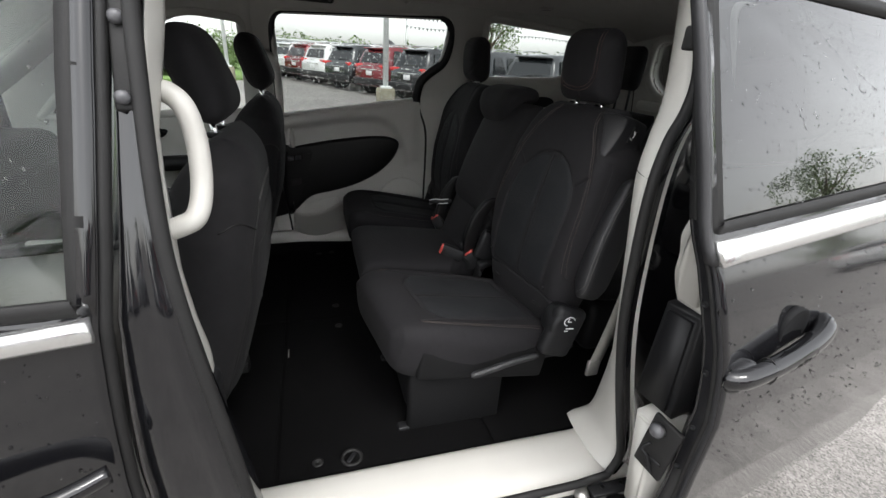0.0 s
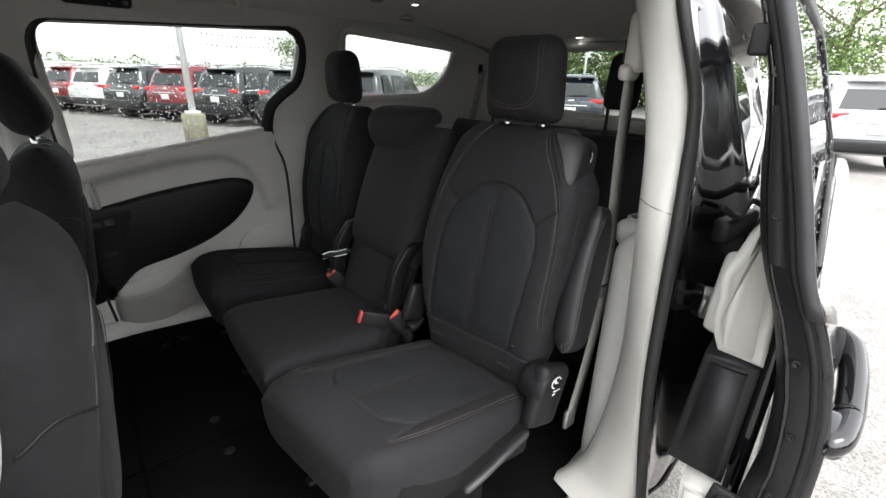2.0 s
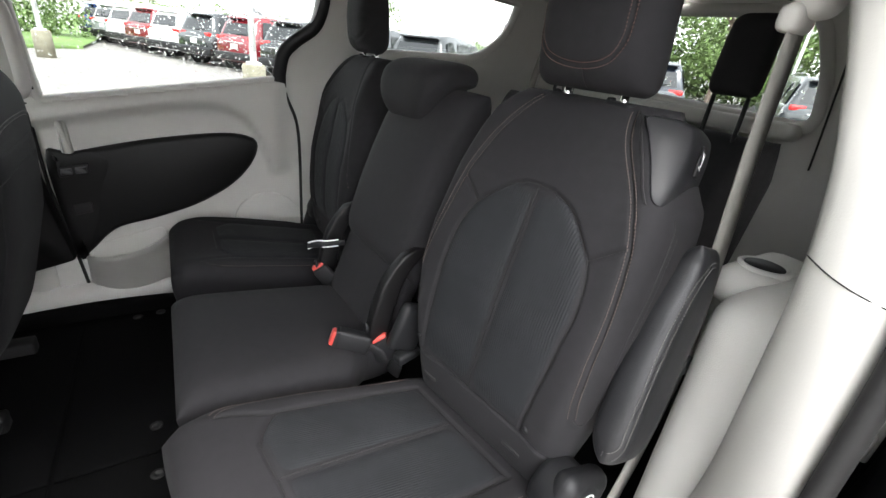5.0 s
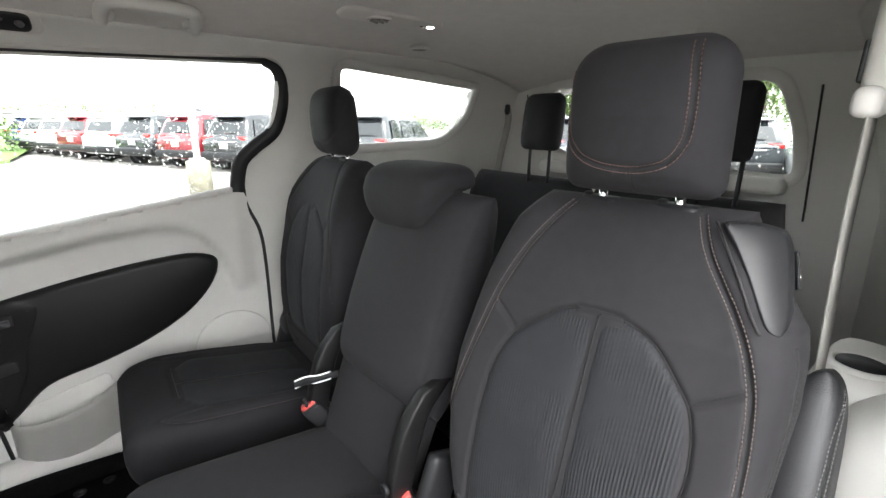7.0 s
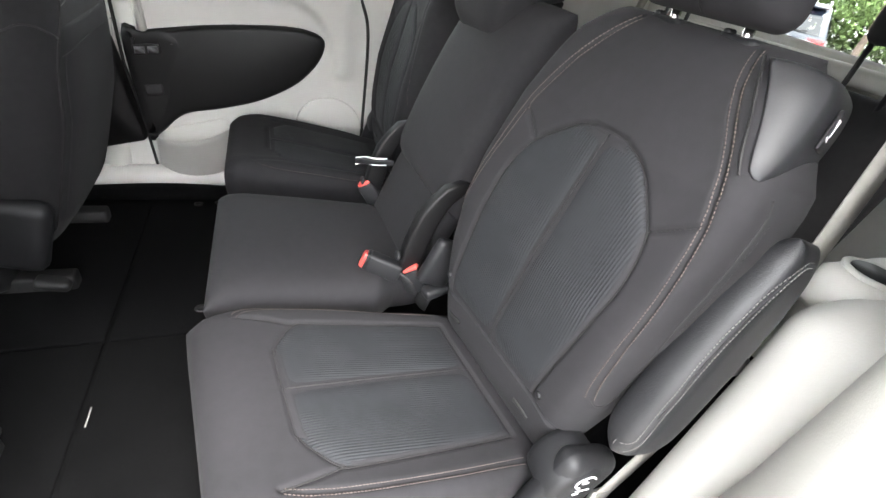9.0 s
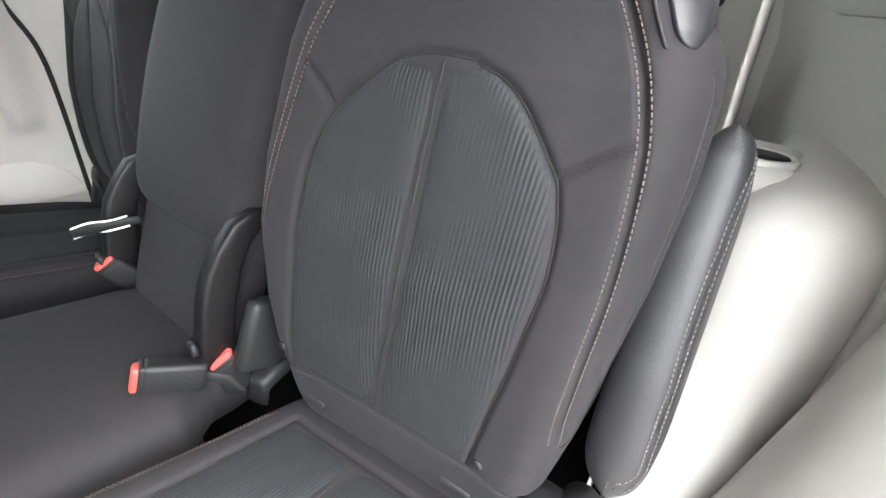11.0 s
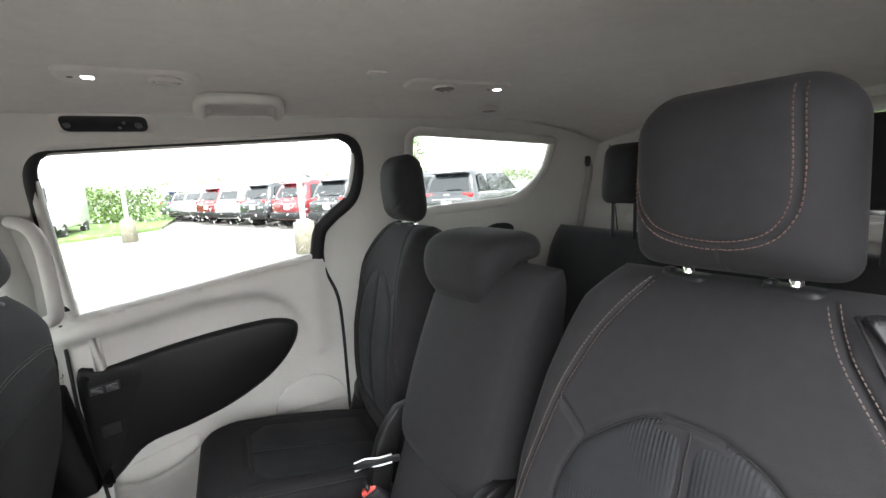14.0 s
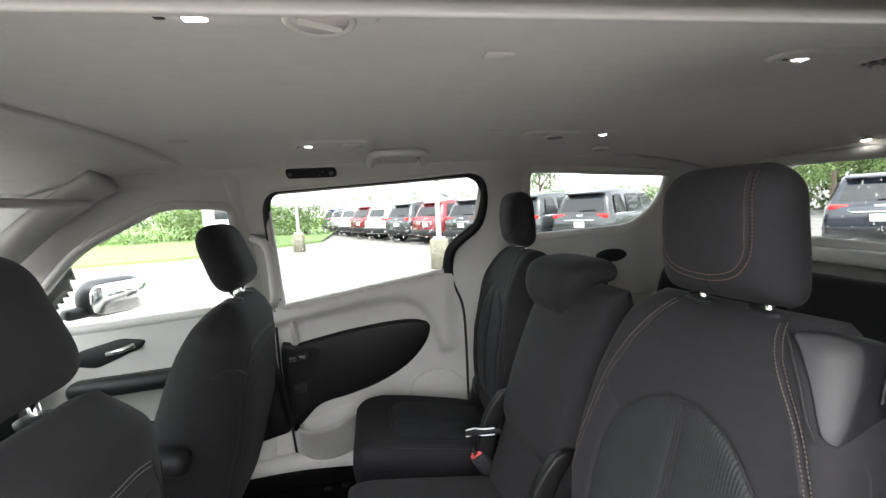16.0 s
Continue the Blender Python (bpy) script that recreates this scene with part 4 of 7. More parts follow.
for y, zt, xs in ((Y1 - 0.168, 1.022, 0.0), (Y1 + 0.168, 1.018, -0.018)):
    # flat hinge lever with a rounded, backward-leaning top
    b = bmesh.new()
    rows = []
    for k, (x_, z_, d_, w_) in enumerate(((-0.222, 0.800, 0.022, 0.016), (-0.216, 0.850, 0.024, 0.016), (-0.206, 0.900, 0.024, 0.016), (-0.190, 0.950, 0.024, 0.015), (-0.170, 0.985, 0.022, 0.014), (-0.148, 1.008, 0.019, 0.013), (-0.122, zt, 0.013, 0.011), (-0.098, zt + 0.001, 0.005, 0.006))):
        rows.append([b.verts.new((x_ + xs + d_ * math.copysign(abs(math.cos(t)) ** 0.3, math.cos(t)), y + w_ * math.copysign(abs(math.sin(t)) ** 0.3, math.sin(t)), z_ - (0.5 if k > 4 else 0.12) * d_ * math.cos(t))) for t in [2 * math.pi * j / 20 for j in range(20)]])
    for A_, B_ in zip(rows, rows[1:]):
        for i in range(20):
            b.faces.new((A_[i], A_[(i + 1) % 20], B_[(i + 1) % 20], B_[i]))
    b.faces.new(rows[0][::-1])
    b.faces.new(rows[-1])
    part("hinge_arm", b, M_ARMPL, mid)
    part("hinge_bolt", lathe((-0.247 + xs, y - 0.002, 0.848), [(0.012, 0.004), (0.0125, -0.003), (0.007, -0.005), (0.005, -0.002)], 16, "x"), M_BLACKPL, mid)
part("pivot_cover", rbox((-0.165, Y1 - 0.222, 0.862), (0.075, 0.030, 0.115), 0.013, 3, Euler((0, 0.35, 0)).to_matrix()), M_BLACKPL, mid)
part("pivot_foot", rbox((-0.168, Y1 - 0.226, 0.790), (0.060, 0.034, 0.026), 0.009, 3, Euler((0, -0.15, 0.2)).to_matrix()), M_BLACKPL, mid)
part("seat_base", rbox((-0.40, Y1, 0.57), (0.30, 0.26, 0.22), 0.03, 3), M_BLACKPL, mid)
for ch in mid.children:
    ch.matrix_parent_inverse = Matrix.Translation((0.3, -Y1, -FLOOR))


def buckle(tip, along, up, long_):
    """A belt buckle: rounded housing with a red push plate let into its end, on a webbing stalk. along: from the plate to the stalk."""
    X = Vector(along).normalized()
    Y = Vector(up).cross(X).normalized()
    bk = thing("seat_belt_buckle", "black seat belt buckle with a red release button", "buckle", "seat belt buckles")
    part("housing", rbox((long_ / 2, 0, 0), (long_, 0.032, 0.046), 0.008, 4), M_BLACKPL, bk)
    part("rim", rbox((0.001, 0, 0), (0.012, 0.029, 0.042), 0.005, 3), M_BLACKPL, bk)
    part("button", rbox((-0.005, -0.002, 0), (0.014, 0.022, 0.038), 0.005, 3), M_RED, bk, "red push button")
    part("stalk", tube([(long_ - 0.01, 0, -0.002), (long_ + 0.025, 0.0, -0.012), (long_ + 0.045, 0, -0.035)], 0.020, 10, flat=0.28), M_WEBB, bk, "black webbing")
    bk.matrix_world = Matrix.Translation(tip) @ Matrix((X, Y, X.cross(Y))).transposed().to_4x4()
    return bk


buckle((-0.310, -0.185, 0.826), (0.82, -0.30, -0.28), (0.3, 0.0, 1), 0.080)
buckle((-0.214, -0.214, 0.815), (0.55, -0.20, -0.80), (0.75, -0.3, 0.55), 0.060)
buckle((-0.256, 0.130, 0.838), (0.55, -0.20, -0.80), (0.75, -0.3, 0.55), 0.060)
part_of_far = part("buckle_boot", rbox((-0.215, 0.165, 0.782), (0.06, 0.05, 0.035), 0.012, 3), M_BLACKPL)
tagged(part_of_far, "black plastic boot at the seat belt anchor", "belt boot", "seat belt boots")
tag = thing("tether_tag", "white-edged black strap loop on the seat", "strap", at=(-0.255, 0.105, 0.905))
for k, dz in enumerate((0.0, 0.018)):
    part("strap_edge", tube(smooth_path([(-0.036, 0.012, 0.000 + dz), (-0.012, 0.006, 0.006 + dz), (0.012, -0.006, 0.007 + dz), (0.04, -0.016, 0.012 + dz)], 4), 0.0019, 6), M_WHITE, tag, "white woven edge")
part("strap", rbox((0.010, -0.004, 0.0150), (0.100, 0.0035, 0.016), 0.001, 1, Euler((0, -0.12, -0.35)).to_matrix()), M_BLACKPL, tag)


def front_seat(sgn, label, dx, dz, hx=0.0):
    y0 = 0.43 * sgn
    st = thing("front_seat", label, "car seat", "front seats", at=(-1.15, y0, FLOOR))
    A = (0, 1, 0)
    B, N = (0.2425, 0, 0.970), (-0.970, 0, 0.2425)
    bb = [0.0, 0.1, 0.3, 0.55, 0.68, 0.75]
    seam = [[(-0.16, 0.70), (-0.19, 0.55), (-0.20, 0.1)], [(0.16, 0.70), (0.19, 0.55), (0.20, 0.1)]]
    back = Pad((-1.155 + dx, y0, 0.58 + dz), A, B, N, 0.0, 0.755, (bb, [-0.25, -0.265, -0.28, -0.276, -0.23, -0.14]), (bb, [0.25, 0.265, 0.28, 0.276, 0.23, 0.14]), ([0, 0.3, 0.755], [0.15, 0.12, 0.055]), ([0, 0.4, 0.755], [0.11, 0.125, 0.08]), ends=8, sides=5, bolster=0.03, bolster_at=0.8, seams=seam)
    part("backrest", back.mesh(50, 70), M_FABRIC_F, st)
    rear = Pad((-1.155 + dx, y0, 0.58 + dz), A, B, tuple(-v for v in N), 0.0, 0.755, (bb, [-0.25, -0.265, -0.28, -0.276, -0.23, -0.14]), (bb, [0.25, 0.265, 0.28, 0.276, 0.23, 0.14]), ([0, 0.4, 0.755], [0.11, 0.125, 0.08]), ([0, 0.755], [0.09, 0.055]), ends=8, sides=5)
    part("map_pocket", rear.patch(0.08, 0.60, ([0.08, 0.12, 0.5, 0.60], [-0.15, -0.20, -0.205, -0.17]), ([0.08, 0.12, 0.5, 0.60], [0.15, 0.20, 0.205, 0.17]), 0.010, 0.004, 30, 30), M_FABRIC_F, st, "charcoal fabric pocket")
    for s in (-1, 1):
        for line in ([(0.205, 0.10), (0.21, 0.30), (0.205, 0.50), (0.185, 0.575)], [(0.185, 0.575), (0.165, 0.605), (0.150, 0.64)], [(0.185, 0.575), (0.235, 0.60), (0.262, 0.58)]):
            pts = smooth_path([(s * a, b_, 0) for a, b_ in line], 6)
            part("seam", tube([tuple(rear.point(np.array([p.x]), np.array([p.y]), 0.0005)[0]) for p in pts], 0.0022, 6), M_RUBBER, st)
        part("stitching", rear.stitches([(s * 0.196, 0.12), (s * 0.200, 0.30), (s * 0.195, 0.50), (s * 0.178, 0.56)], lift=0.010), M_RUBBER, st)
    for sh in (-0.004, 0.004):
        part("stitching", rear.stitches([(-0.15, 0.635), (-0.08, 0.65), (0.08, 0.65), (0.15, 0.635)], shift=sh), M_THREAD_P, st, "pale double stitching")
    part("stitching", rear.stitches([(-0.20, 0.545), (-0.10, 0.560), (0.10, 0.560), (0.20, 0.545)], lift=0.011), M_RUBBER, st)
    hl, hrr = edges(0.212, (0.124, 0.118), (0.124, 0.118), 0.035, 0.06)
    head = Pad((-0.955 + dx + hx, y0, 1.336 + dz), A, (-0.33, 0, 0.944), (-0.944, 0, -0.33), 0.0, 0.212, hl, hrr, ([0, 0.212], [0.058, 0.05]), ([0, 0.212], [0.058, 0.052]), ends=4, sides=3.5, seams=([(-0.09, 0.02), (-0.09, 0.195)], [(0.09, 0.02), (0.09, 0.195)]))
    part("headrest", head.mesh(40, 40), M_FABRIC_F, st)
    for a in (-0.058, 0.058):
        part("headrest_post", tube([(-0.962 + dx + hx, y0 + a, 1.27 + dz), (-0.975 + dx + hx, y0 + a, 1.35 + dz)], 0.0075, 10), M_CHROME, st, "chrome post")
        part("post_sleeve", lathe((-0.966 + dx + hx, y0 + a, 1.302 + dz), [(0.026, 0.0), (0.027, 0.006), (0.018, 0.010)], 16), M_BLACKPL, st)
    cu = Pad((-1.18 + dx, y0, 0.74 + dz), A, (-0.99, 0, 0.12), (0.12, 0, 0.99), 0.0, 0.50, ([0, 0.5], [-0.25, -0.25]), ([0, 0.5], [0.25, 0.25]), ([0, 0.5], [0.07, 0.08]), ([0, 0.5], [0.10, 0.11]), ends=7, sides=6, bolster=0.02)
    part("cushion", cu.mesh(36, 36), M_FABRIC_F, st)
    part("seat_base", rbox((-1.38, y0, 0.55), (0.46, 0.44, 0.22), 0.04, 3), M_BLACKPL, st)
    # folding inner armrest
    part("armrest", tube(smooth_path([(-1.02, y0 - sgn * 0.30, 0.93), (-1.15, y0 - sgn * 0.30, 0.945), (-1.32, y0 - sgn * 0.30, 0.94)], 5), [0.03] + [0.042] * 9 + [0.03], 12, flat=0.9), M_VINYL, st, "black vinyl armrest")
    part("recliner_cover", rbox((-1.10, y0 - sgn * 0.262, 0.69), (0.21, 0.06, 0.20), 0.04, 4, Euler((0, 0.3, 0)).to_matrix()), M_BLACKPL, st)
    part("track_cover", rbox((-1.065, y0 - sgn * 0.20, 0.470), (0.08, 0.045, 0.032), 0.013, 3, Euler((0, 0.25, 0)).to_matrix()), M_RUBBER, st, "black track end cover")
    for s in (-1, 1):
        part("seat_track", rbox((-1.30, y0 + s * 0.17, 0.455), (0.56, 0.05, 0.05), 0.008, 2), M_RUBBER, st)
    for ch in st.children:
        ch.matrix_parent_inverse = Matrix.Translation((1.15, -y0, -FLOOR))
    return st


front_seat(-1, "charcoal fabric driver's seat with a pocket on its back", 0.022, -0.016, -0.035)
front_seat(1, "charcoal fabric front passenger seat seen from behind", 0.030, -0.006, -0.010)


def third_seat(y0, w, heads, label):
    st = thing("third_row_seat", label, "car seat", "third row seats", at=(0.75, y0, FLOOR))
    bb = [0.0, 0.1, 0.45, 0.56]
    back = Pad((0.60, y0, 0.78), (0, 1, 0), (0.26, 0, 0.966), (-0.966, 0, 0.26), 0.0, 0.545, (bb, [-w, -w, -w * 0.98, -w * 0.9]), (bb, [w, w, w * 0.98, w * 0.9]), ([0, 0.55], [0.05, 0.05]), ([0, 0.55], [0.06, 0.06]), ends=8, sides=8, bolster=0.012)
    part("backrest", back.mesh(40, 40), M_FABRIC_F, st)
    cu = Pad((0.60, y0, 0.74), (0, 1, 0), (-0.99, 0, 0.1), (0.1, 0, 0.99), 0.0, 0.42, ([0, 0.42], [-w, -w]), ([0, 0.42], [w, w]), ([0, 0.42], [0.06, 0.06]), ([0, 0.42], [0.1, 0.1]), ends=8, sides=8)
    part("cushion", cu.mesh(24, 24), M_FABRIC_F, st)
    part("seat_base", rbox((0.40, y0, 0.55), (0.34, w * 1.6, 0.22), 0.03, 2), M_BLACKPL, st)
    for y in heads:
        hw = 0.083 if y > 0 else 0.062
        hl, hrr = edges(0.195, (hw, hw * 0.96), (hw, hw * 0.96), 0.02, 0.03)
        head = Pad((0.70, y, 1.402), (0, 1, 0), (0.1, 0, 0.995), (-0.995, 0, 0.1), 0.0, 0.195, hl, hrr, ([0, 0.21], [0.045, 0.04]), ([0, 0.21], [0.045, 0.04]), ends=4.5, sides=4)
        part("headrest", head.mesh(30, 30), M_FABRIC_F, st)
        for a in (-0.045, 0.045):
            part("headrest_post", tube([(0.70, y + a, 1.26), (0.703, y + a, 1.41)], 0.006, 8), M_BLACKPL, st)
    for ch in st.children:
        ch.matrix_parent_inverse = Matrix.Translation((-0.75, -y0, -FLOOR))
    return st


third_seat(0.36, 0.30, (0.285,), "dark fabric rear bench section behind the second row")
third_seat(-0.20, 0.28, (-0.315,), "dark fabric rear bench section behind the second row")

# ---------------------------------------------------------------- right sliding door, seen from inside
def on_right(lift_sign=1):
    return lambda x, z, h: (x, side_y(z) - h, z)


door_2 = thing("door_2", "closed right sliding door with pale trim and a black armrest panel", "car door", kind="structure")
ARM = [tuple(p)[:2] for p in smooth_path([(-0.925, 0.995, 0), (-0.85, 1.012, 0), (-0.65, 1.05, 0), (-0.45, 1.072, 0), (-0.345, 1.068, 0), (-0.292, 1.035, 0), (-0.318, 0.955, 0), (-0.40, 0.87, 0), (-0.52, 0.805, 0), (-0.65, 0.765, 0), (-0.78, 0.735, 0), (-0.865, 0.66, 0), (-0.905, 0.655, 0)], 5, True)]
part("armrest_panel", plate(ARM, on_right(), 0.022, 0.02), M_ARMPL, door_2, "black textured armrest panel")
CONSOLE = [tuple(p)[:2] for p in smooth_path([(-0.922, 0.990, 0), (-0.86, 1.006, 0), (-0.80, 1.016, 0), (-0.755, 0.985, 0), (-0.775, 0.90, 0), (-0.80, 0.82, 0), (-0.835, 0.735, 0), (-0.868, 0.668, 0), (-0.903, 0.660, 0)], 5, True)]
part("armrest_console", plate(CONSOLE, lambda x, z, h: (x, side_y(z) - 0.020 - h, z), 0.005, 0.030, 8), M_ARMPL, door_2, "raised black switch console")
part("switch_bezel", plate(rounded([(-0.898, 0.930), (-0.815, 0.945), (-0.815, 0.980), (-0.898, 0.965)], 0.008), lambda x, z, h: (x, side_y(z) - 0.0245 - h, z), 0.006, 0.004), M_RUBBER, door_2)
for k in range(2):
    part("switch", plate(rounded([(-0.892 + 0.038 * k, 0.938 + 0.004 * k), (-0.860 + 0.038 * k, 0.942 + 0.004 * k), (-0.860 + 0.038 * k, 0.965 + 0.004 * k), (-0.892 + 0.038 * k, 0.962 + 0.004 * k)], 0.004), lambda x, z, h: (x, side_y(z) - 0.0285 - h, z), 0.006, 0.004), M_GREYPL, door_2)
part("lower_recess", plate(rounded([(-0.885, 0.80), (-0.83, 0.808), (-0.83, 0.845), (-0.885, 0.838)], 0.008), lambda x, z, h: (x, side_y(z) - 0.0245 - h, z), 0.005, 0.004), M_RUBBER, door_2)
part("pull_strap", plate(rounded([(-0.882, 0.985), (-0.848, 0.995), (-0.852, 1.120), (-0.880, 1.115)], 0.010), on_right(), 0.016, 0.009), M_CREAM, door_2, "pale vertical pull grip")
# pocket
b = bmesh.new()
rows = []
for j, z in enumerate(arc(0.475, 0.655, 8)):
    rows.append([b.verts.new((x, side_y(z) - 0.004 - (0.075 * math.sin(math.pi * (i / 16)) ** 0.5) * (0.55 + 0.45 * j / 8), z + (0.07 * (i / 16) ** 1.5 - 0.012 * math.sin(math.pi * i / 16)) * (j / 8))) for i, x in enumerate(arc(-0.885, -0.60, 16))])
for A_, B_ in zip(rows, rows[1:]):
    for i in range(16):
        b.faces.new((A_[i], A_[i + 1], B_[i + 1], B_[i]))
bmesh.ops.solidify(b, geom=b.faces[:], thickness=0.008)
part("map_pocket", b, M_TRIM, door_2, "pale moulded pocket")
part("pocket_back", plate(rounded([(-0.87, 0.60), (-0.62, 0.60), (-0.64, 0.73), (-0.86, 0.675)], 0.02), on_right(), 0.003, 0.003), M_TRIM, door_2)
part("door_gap", tube([(-0.935, side_y(z) - 0.002, z) if z > 0.9 else (-0.935 + 0.05 * (0.9 - z) / 0.45, side_y(z) - 0.002, z) for z in arc(0.46, 1.16, 16)], 0.006, 8, flat=0.8), M_RUBBER, door_2, "black rubber door seal")
part("door_gap", tube(smooth_path([(-0.185, side_y(1.28) - 0.002, 1.285), (-0.178, side_y(1.2) - 0.002, 1.21), (-0.145, side_y(1.1) - 0.002, 1.12), (-0.135, side_y(1.0) - 0.002, 1.0), (-0.135, side_y(0.8) - 0.002, 0.75), (-0.14, side_y(0.5) - 0.002, 0.46)], 6), 0.006, 8), M_RUBBER, door_2, "black rubber door seal")
part("speaker_arch", plate([(-0.27 + 0.13 * math.cos(t), 0.715 + 0.12 * math.sin(t)) for t in arc(0.0, math.pi, 18)], on_right(), 0.006, 0.006), M_TRIM, door_2)
# black band round the window
BAND = [(-0.215, 1.262), (-0.198, 1.36), (-0.150, 1.415), (-0.085, 1.468), (-0.062, 1.54), (-0.058, 1.60), (-0.068, 1.640), (-0.100, 1.662), (-0.160, 1.667), (-0.50, 1.652), (-0.80, 1.639), (-0.868, 1.633), (-0.898, 1.610), (-0.910, 1.565), (-0.912, 1.45), (-0.911, 1.32), (-0.909, 1.20)]
path = [p.to_2d() for p in smooth_path([(x, z, 0) for x, z in BAND], 8)]
b = bmesh.new()
rows = []
for k, p in enumerate(path):
    d = (path[min(k + 1, len(path) - 1)] - path[max(k - 1, 0)]).normalized()
    n, t = Vector((d.y, -d.x)), k / 8
    wo, wi = (float(np.interp(t, [0, 4, 6, 7.5, 8.5, 10.5, 11.5, 13, 16], w_)) for w_ in ([0.036, 0.034, 0.022, 0.014, 0.005, 0.004, 0.010, 0.020, 0.022], [0.012, 0.012, 0.010, 0.006, 0.004, 0.004, 0.006, 0.010, 0.010]))
    rows.append([b.verts.new((q.x, side_y(q.y) + h, q.y)) for q, h in ((p + n * wo, 0.006), (p + n * wo * 0.85, -0.010), (p - n * wi * 0.5, -0.012), (p - n * wi, 0.010))])
for A_, B_ in zip(rows, rows[1:]):
    for i in range(3):
        b.faces.new((A_[i], A_[i + 1], B_[i + 1], B_[i]))
part("window_band", b, M_BLACKPL, door_2, "black rubber band round the glass")

# far sill trim, right B-pillar grip, rear quarter trims
sill_r = thing("trim", "pale moulded sill trim along the right side", "trim", kind="structure")
part("sill_trim", tube([(x, 0.80 - 0.012 * math.sin(9 * x), 0.495) for x in arc(-1.25, 0.1, 30)], 0.05, 10, flat=0.9), M_TRIM, sill_r)
grip_r = thing("grab_handle", "pale grab handle on the closed door pillar", "grab handle", "grab handles", at=(-0.95, 0.72, 1.305))
part("grip", tube(smooth_path([(-0.03, 0.06, 0.16), (0.02, 0.0, 0.145), (0.045, -0.02, 0.10), (0.05, -0.02, 0.0), (0.045, -0.01, -0.09), (0.0, 0.07, -0.12)], 6), 0.017, 10), M_TRIM, grip_r)
pillar_r = part("pillar_right", tube(smooth_path([(-1.02, 0.840, 0.45), (-1.02, 0.855, 1.1), (-1.02, 0.835, 1.35), (-1.02, 0.792, 1.6), (-1.02, 0.725, 1.74)], 6), 0.050, 16, flat=1.0), M_TRIM)
tagged(pillar_r, "pale trimmed pillar between the right doors", "pillar", kind="structure")
lower_r = part("pillar_lower_trim", plate(rounded([(-1.09, 0.600), (-0.905, 0.645), (-0.952, 0.985), (-1.09, 0.965)], [0.01, 0.012, 0.012, 0.01], 4), lambda x, z, h: (x, 0.792 - h, z), 0.010, 0.008, drop=0.05), M_ARMPL)
tagged(lower_r, "black plastic lower trim on the right pillar", "pillar trim", kind="structure")
for s in (-1, 1):
    q = thing("quarter_trim", "pale moulded trim beside the rear bench", "trim", "quarter trims", kind="structure", at=(0.5, s * 0.78, 0.8))
    if s > 0:
        part("panel", rbox((0.02, 0.0, -0.03), (0.86, 0.16, 0.66), 0.055, 4), M_TRIM, q)
    else:
        part("panel", rbox((0.01, 0.0, 0.005), (0.88, 0.16, 0.73), 0.072, 7), M_TRIM, q)
        part("cup_ledge", rbox((-0.235, 0.075, 0.332), (0.19, 0.10, 0.072), 0.03, 4), M_TRIM, q)
    cx_, cy_, cz_ = (-0.165, -0.045, 0.285) if s > 0 else (-0.27, 0.075, 0.354)
    part("cup_ring", lathe((cx_, cy_, cz_), [(0.036, 0.0), (0.039, 0.016), (0.033, 0.019), (0.029, 0.014), (0.027, -0.004)], 24), M_TRIM, q)
    part("cup_well", lathe((cx_, cy_, cz_ + 0.009), [(0.029, 0.0), (0.029, 0.0085), (0.001, 0.0085)], 24), M_BLACKPL, q)
    if s > 0:
        part("release_recess", plate([(0.065 + 0.078 * math.cos(t), 0.486 + 0.032 * math.sin(t)) for t in arc(0, 2 * math.pi - 0.26, 23)], lambda x, z, h: (x, side_y(z + 0.8) - 0.78 - h, z), 0.004, 0.003), M_BLACKPL, q, "black oval recess")

# ---------------------------------------------------------------- left side: sill, pillars, seal
def interp_curve(pts, n=8):
    return smooth_path(pts, n)


C_OUT = [(0.012, -0.785, 1.70), (-0.004, -0.800, 1.62), (-0.012, -0.850, 1.49), (-0.040, -0.875, 1.42), (-0.085, -0.898, 1.36), (-0.112, -0.914, 1.27), (-0.112, -0.919, 1.12), (-0.100, -0.922, 0.96), (-0.070, -0.926, 0.80), (-0.030, -0.930, 0.64), (0.00, -0.93, 0.52), (-0.03, -0.935, 0.455)]
C_IN = [(0.050, -0.665, 1.72), (0.040, -0.700, 1.63), (0.000, -0.765, 1.49), (-0.025, -0.795, 1.42), (-0.060, -0.822, 1.36), (-0.085, -0.842, 1.27), (-0.055, -0.838, 1.12), (-0.020, -0.830, 0.96), (0.000, -0.815, 0.80), (0.012, -0.790, 0.64), (0.02, -0.755, 0.52), (-0.02, -0.715, 0.455)]
co, ci = interp_curve(C_OUT), interp_curve(C_IN)
pillar_c = thing("pillar_left_rear", "cream moulded pillar trim at the rear of the door opening", "pillar", kind="structure")
b = bmesh.new()
rows = []
for k, (o, i) in enumerate(zip(co, ci)):
    w = i - o
    nrm = Vector((-1, 0.25, 0)).normalized()
    deep = Vector((0.16, -0.02, 0)) if o.z > 0.55 else Vector((0.16, 0.02, 0))
    row = [o + Vector((0.05, 0.0, 0)), o + Vector((0.004, 0.004, 0))]
    for t in (0.15, 0.35, 0.6, 0.85, 1.0):
        row.append(o + w * t + nrm * 0.012 * math.sin(math.pi * t))
    row += [i + Vector((0.03, 0.012, 0)), i + Vector((0.07, 0.008, 0)), i + deep]
    rows.append([b.verts.new(p) for p in row])
for A_, B_ in zip(rows, rows[1:]):
    for i in range(len(A_) - 1):
        b.faces.new((A_[i], A_[i + 1], B_[i + 1], B_[i]))
part("pillar_trim", b, M_CREAM, pillar_c)
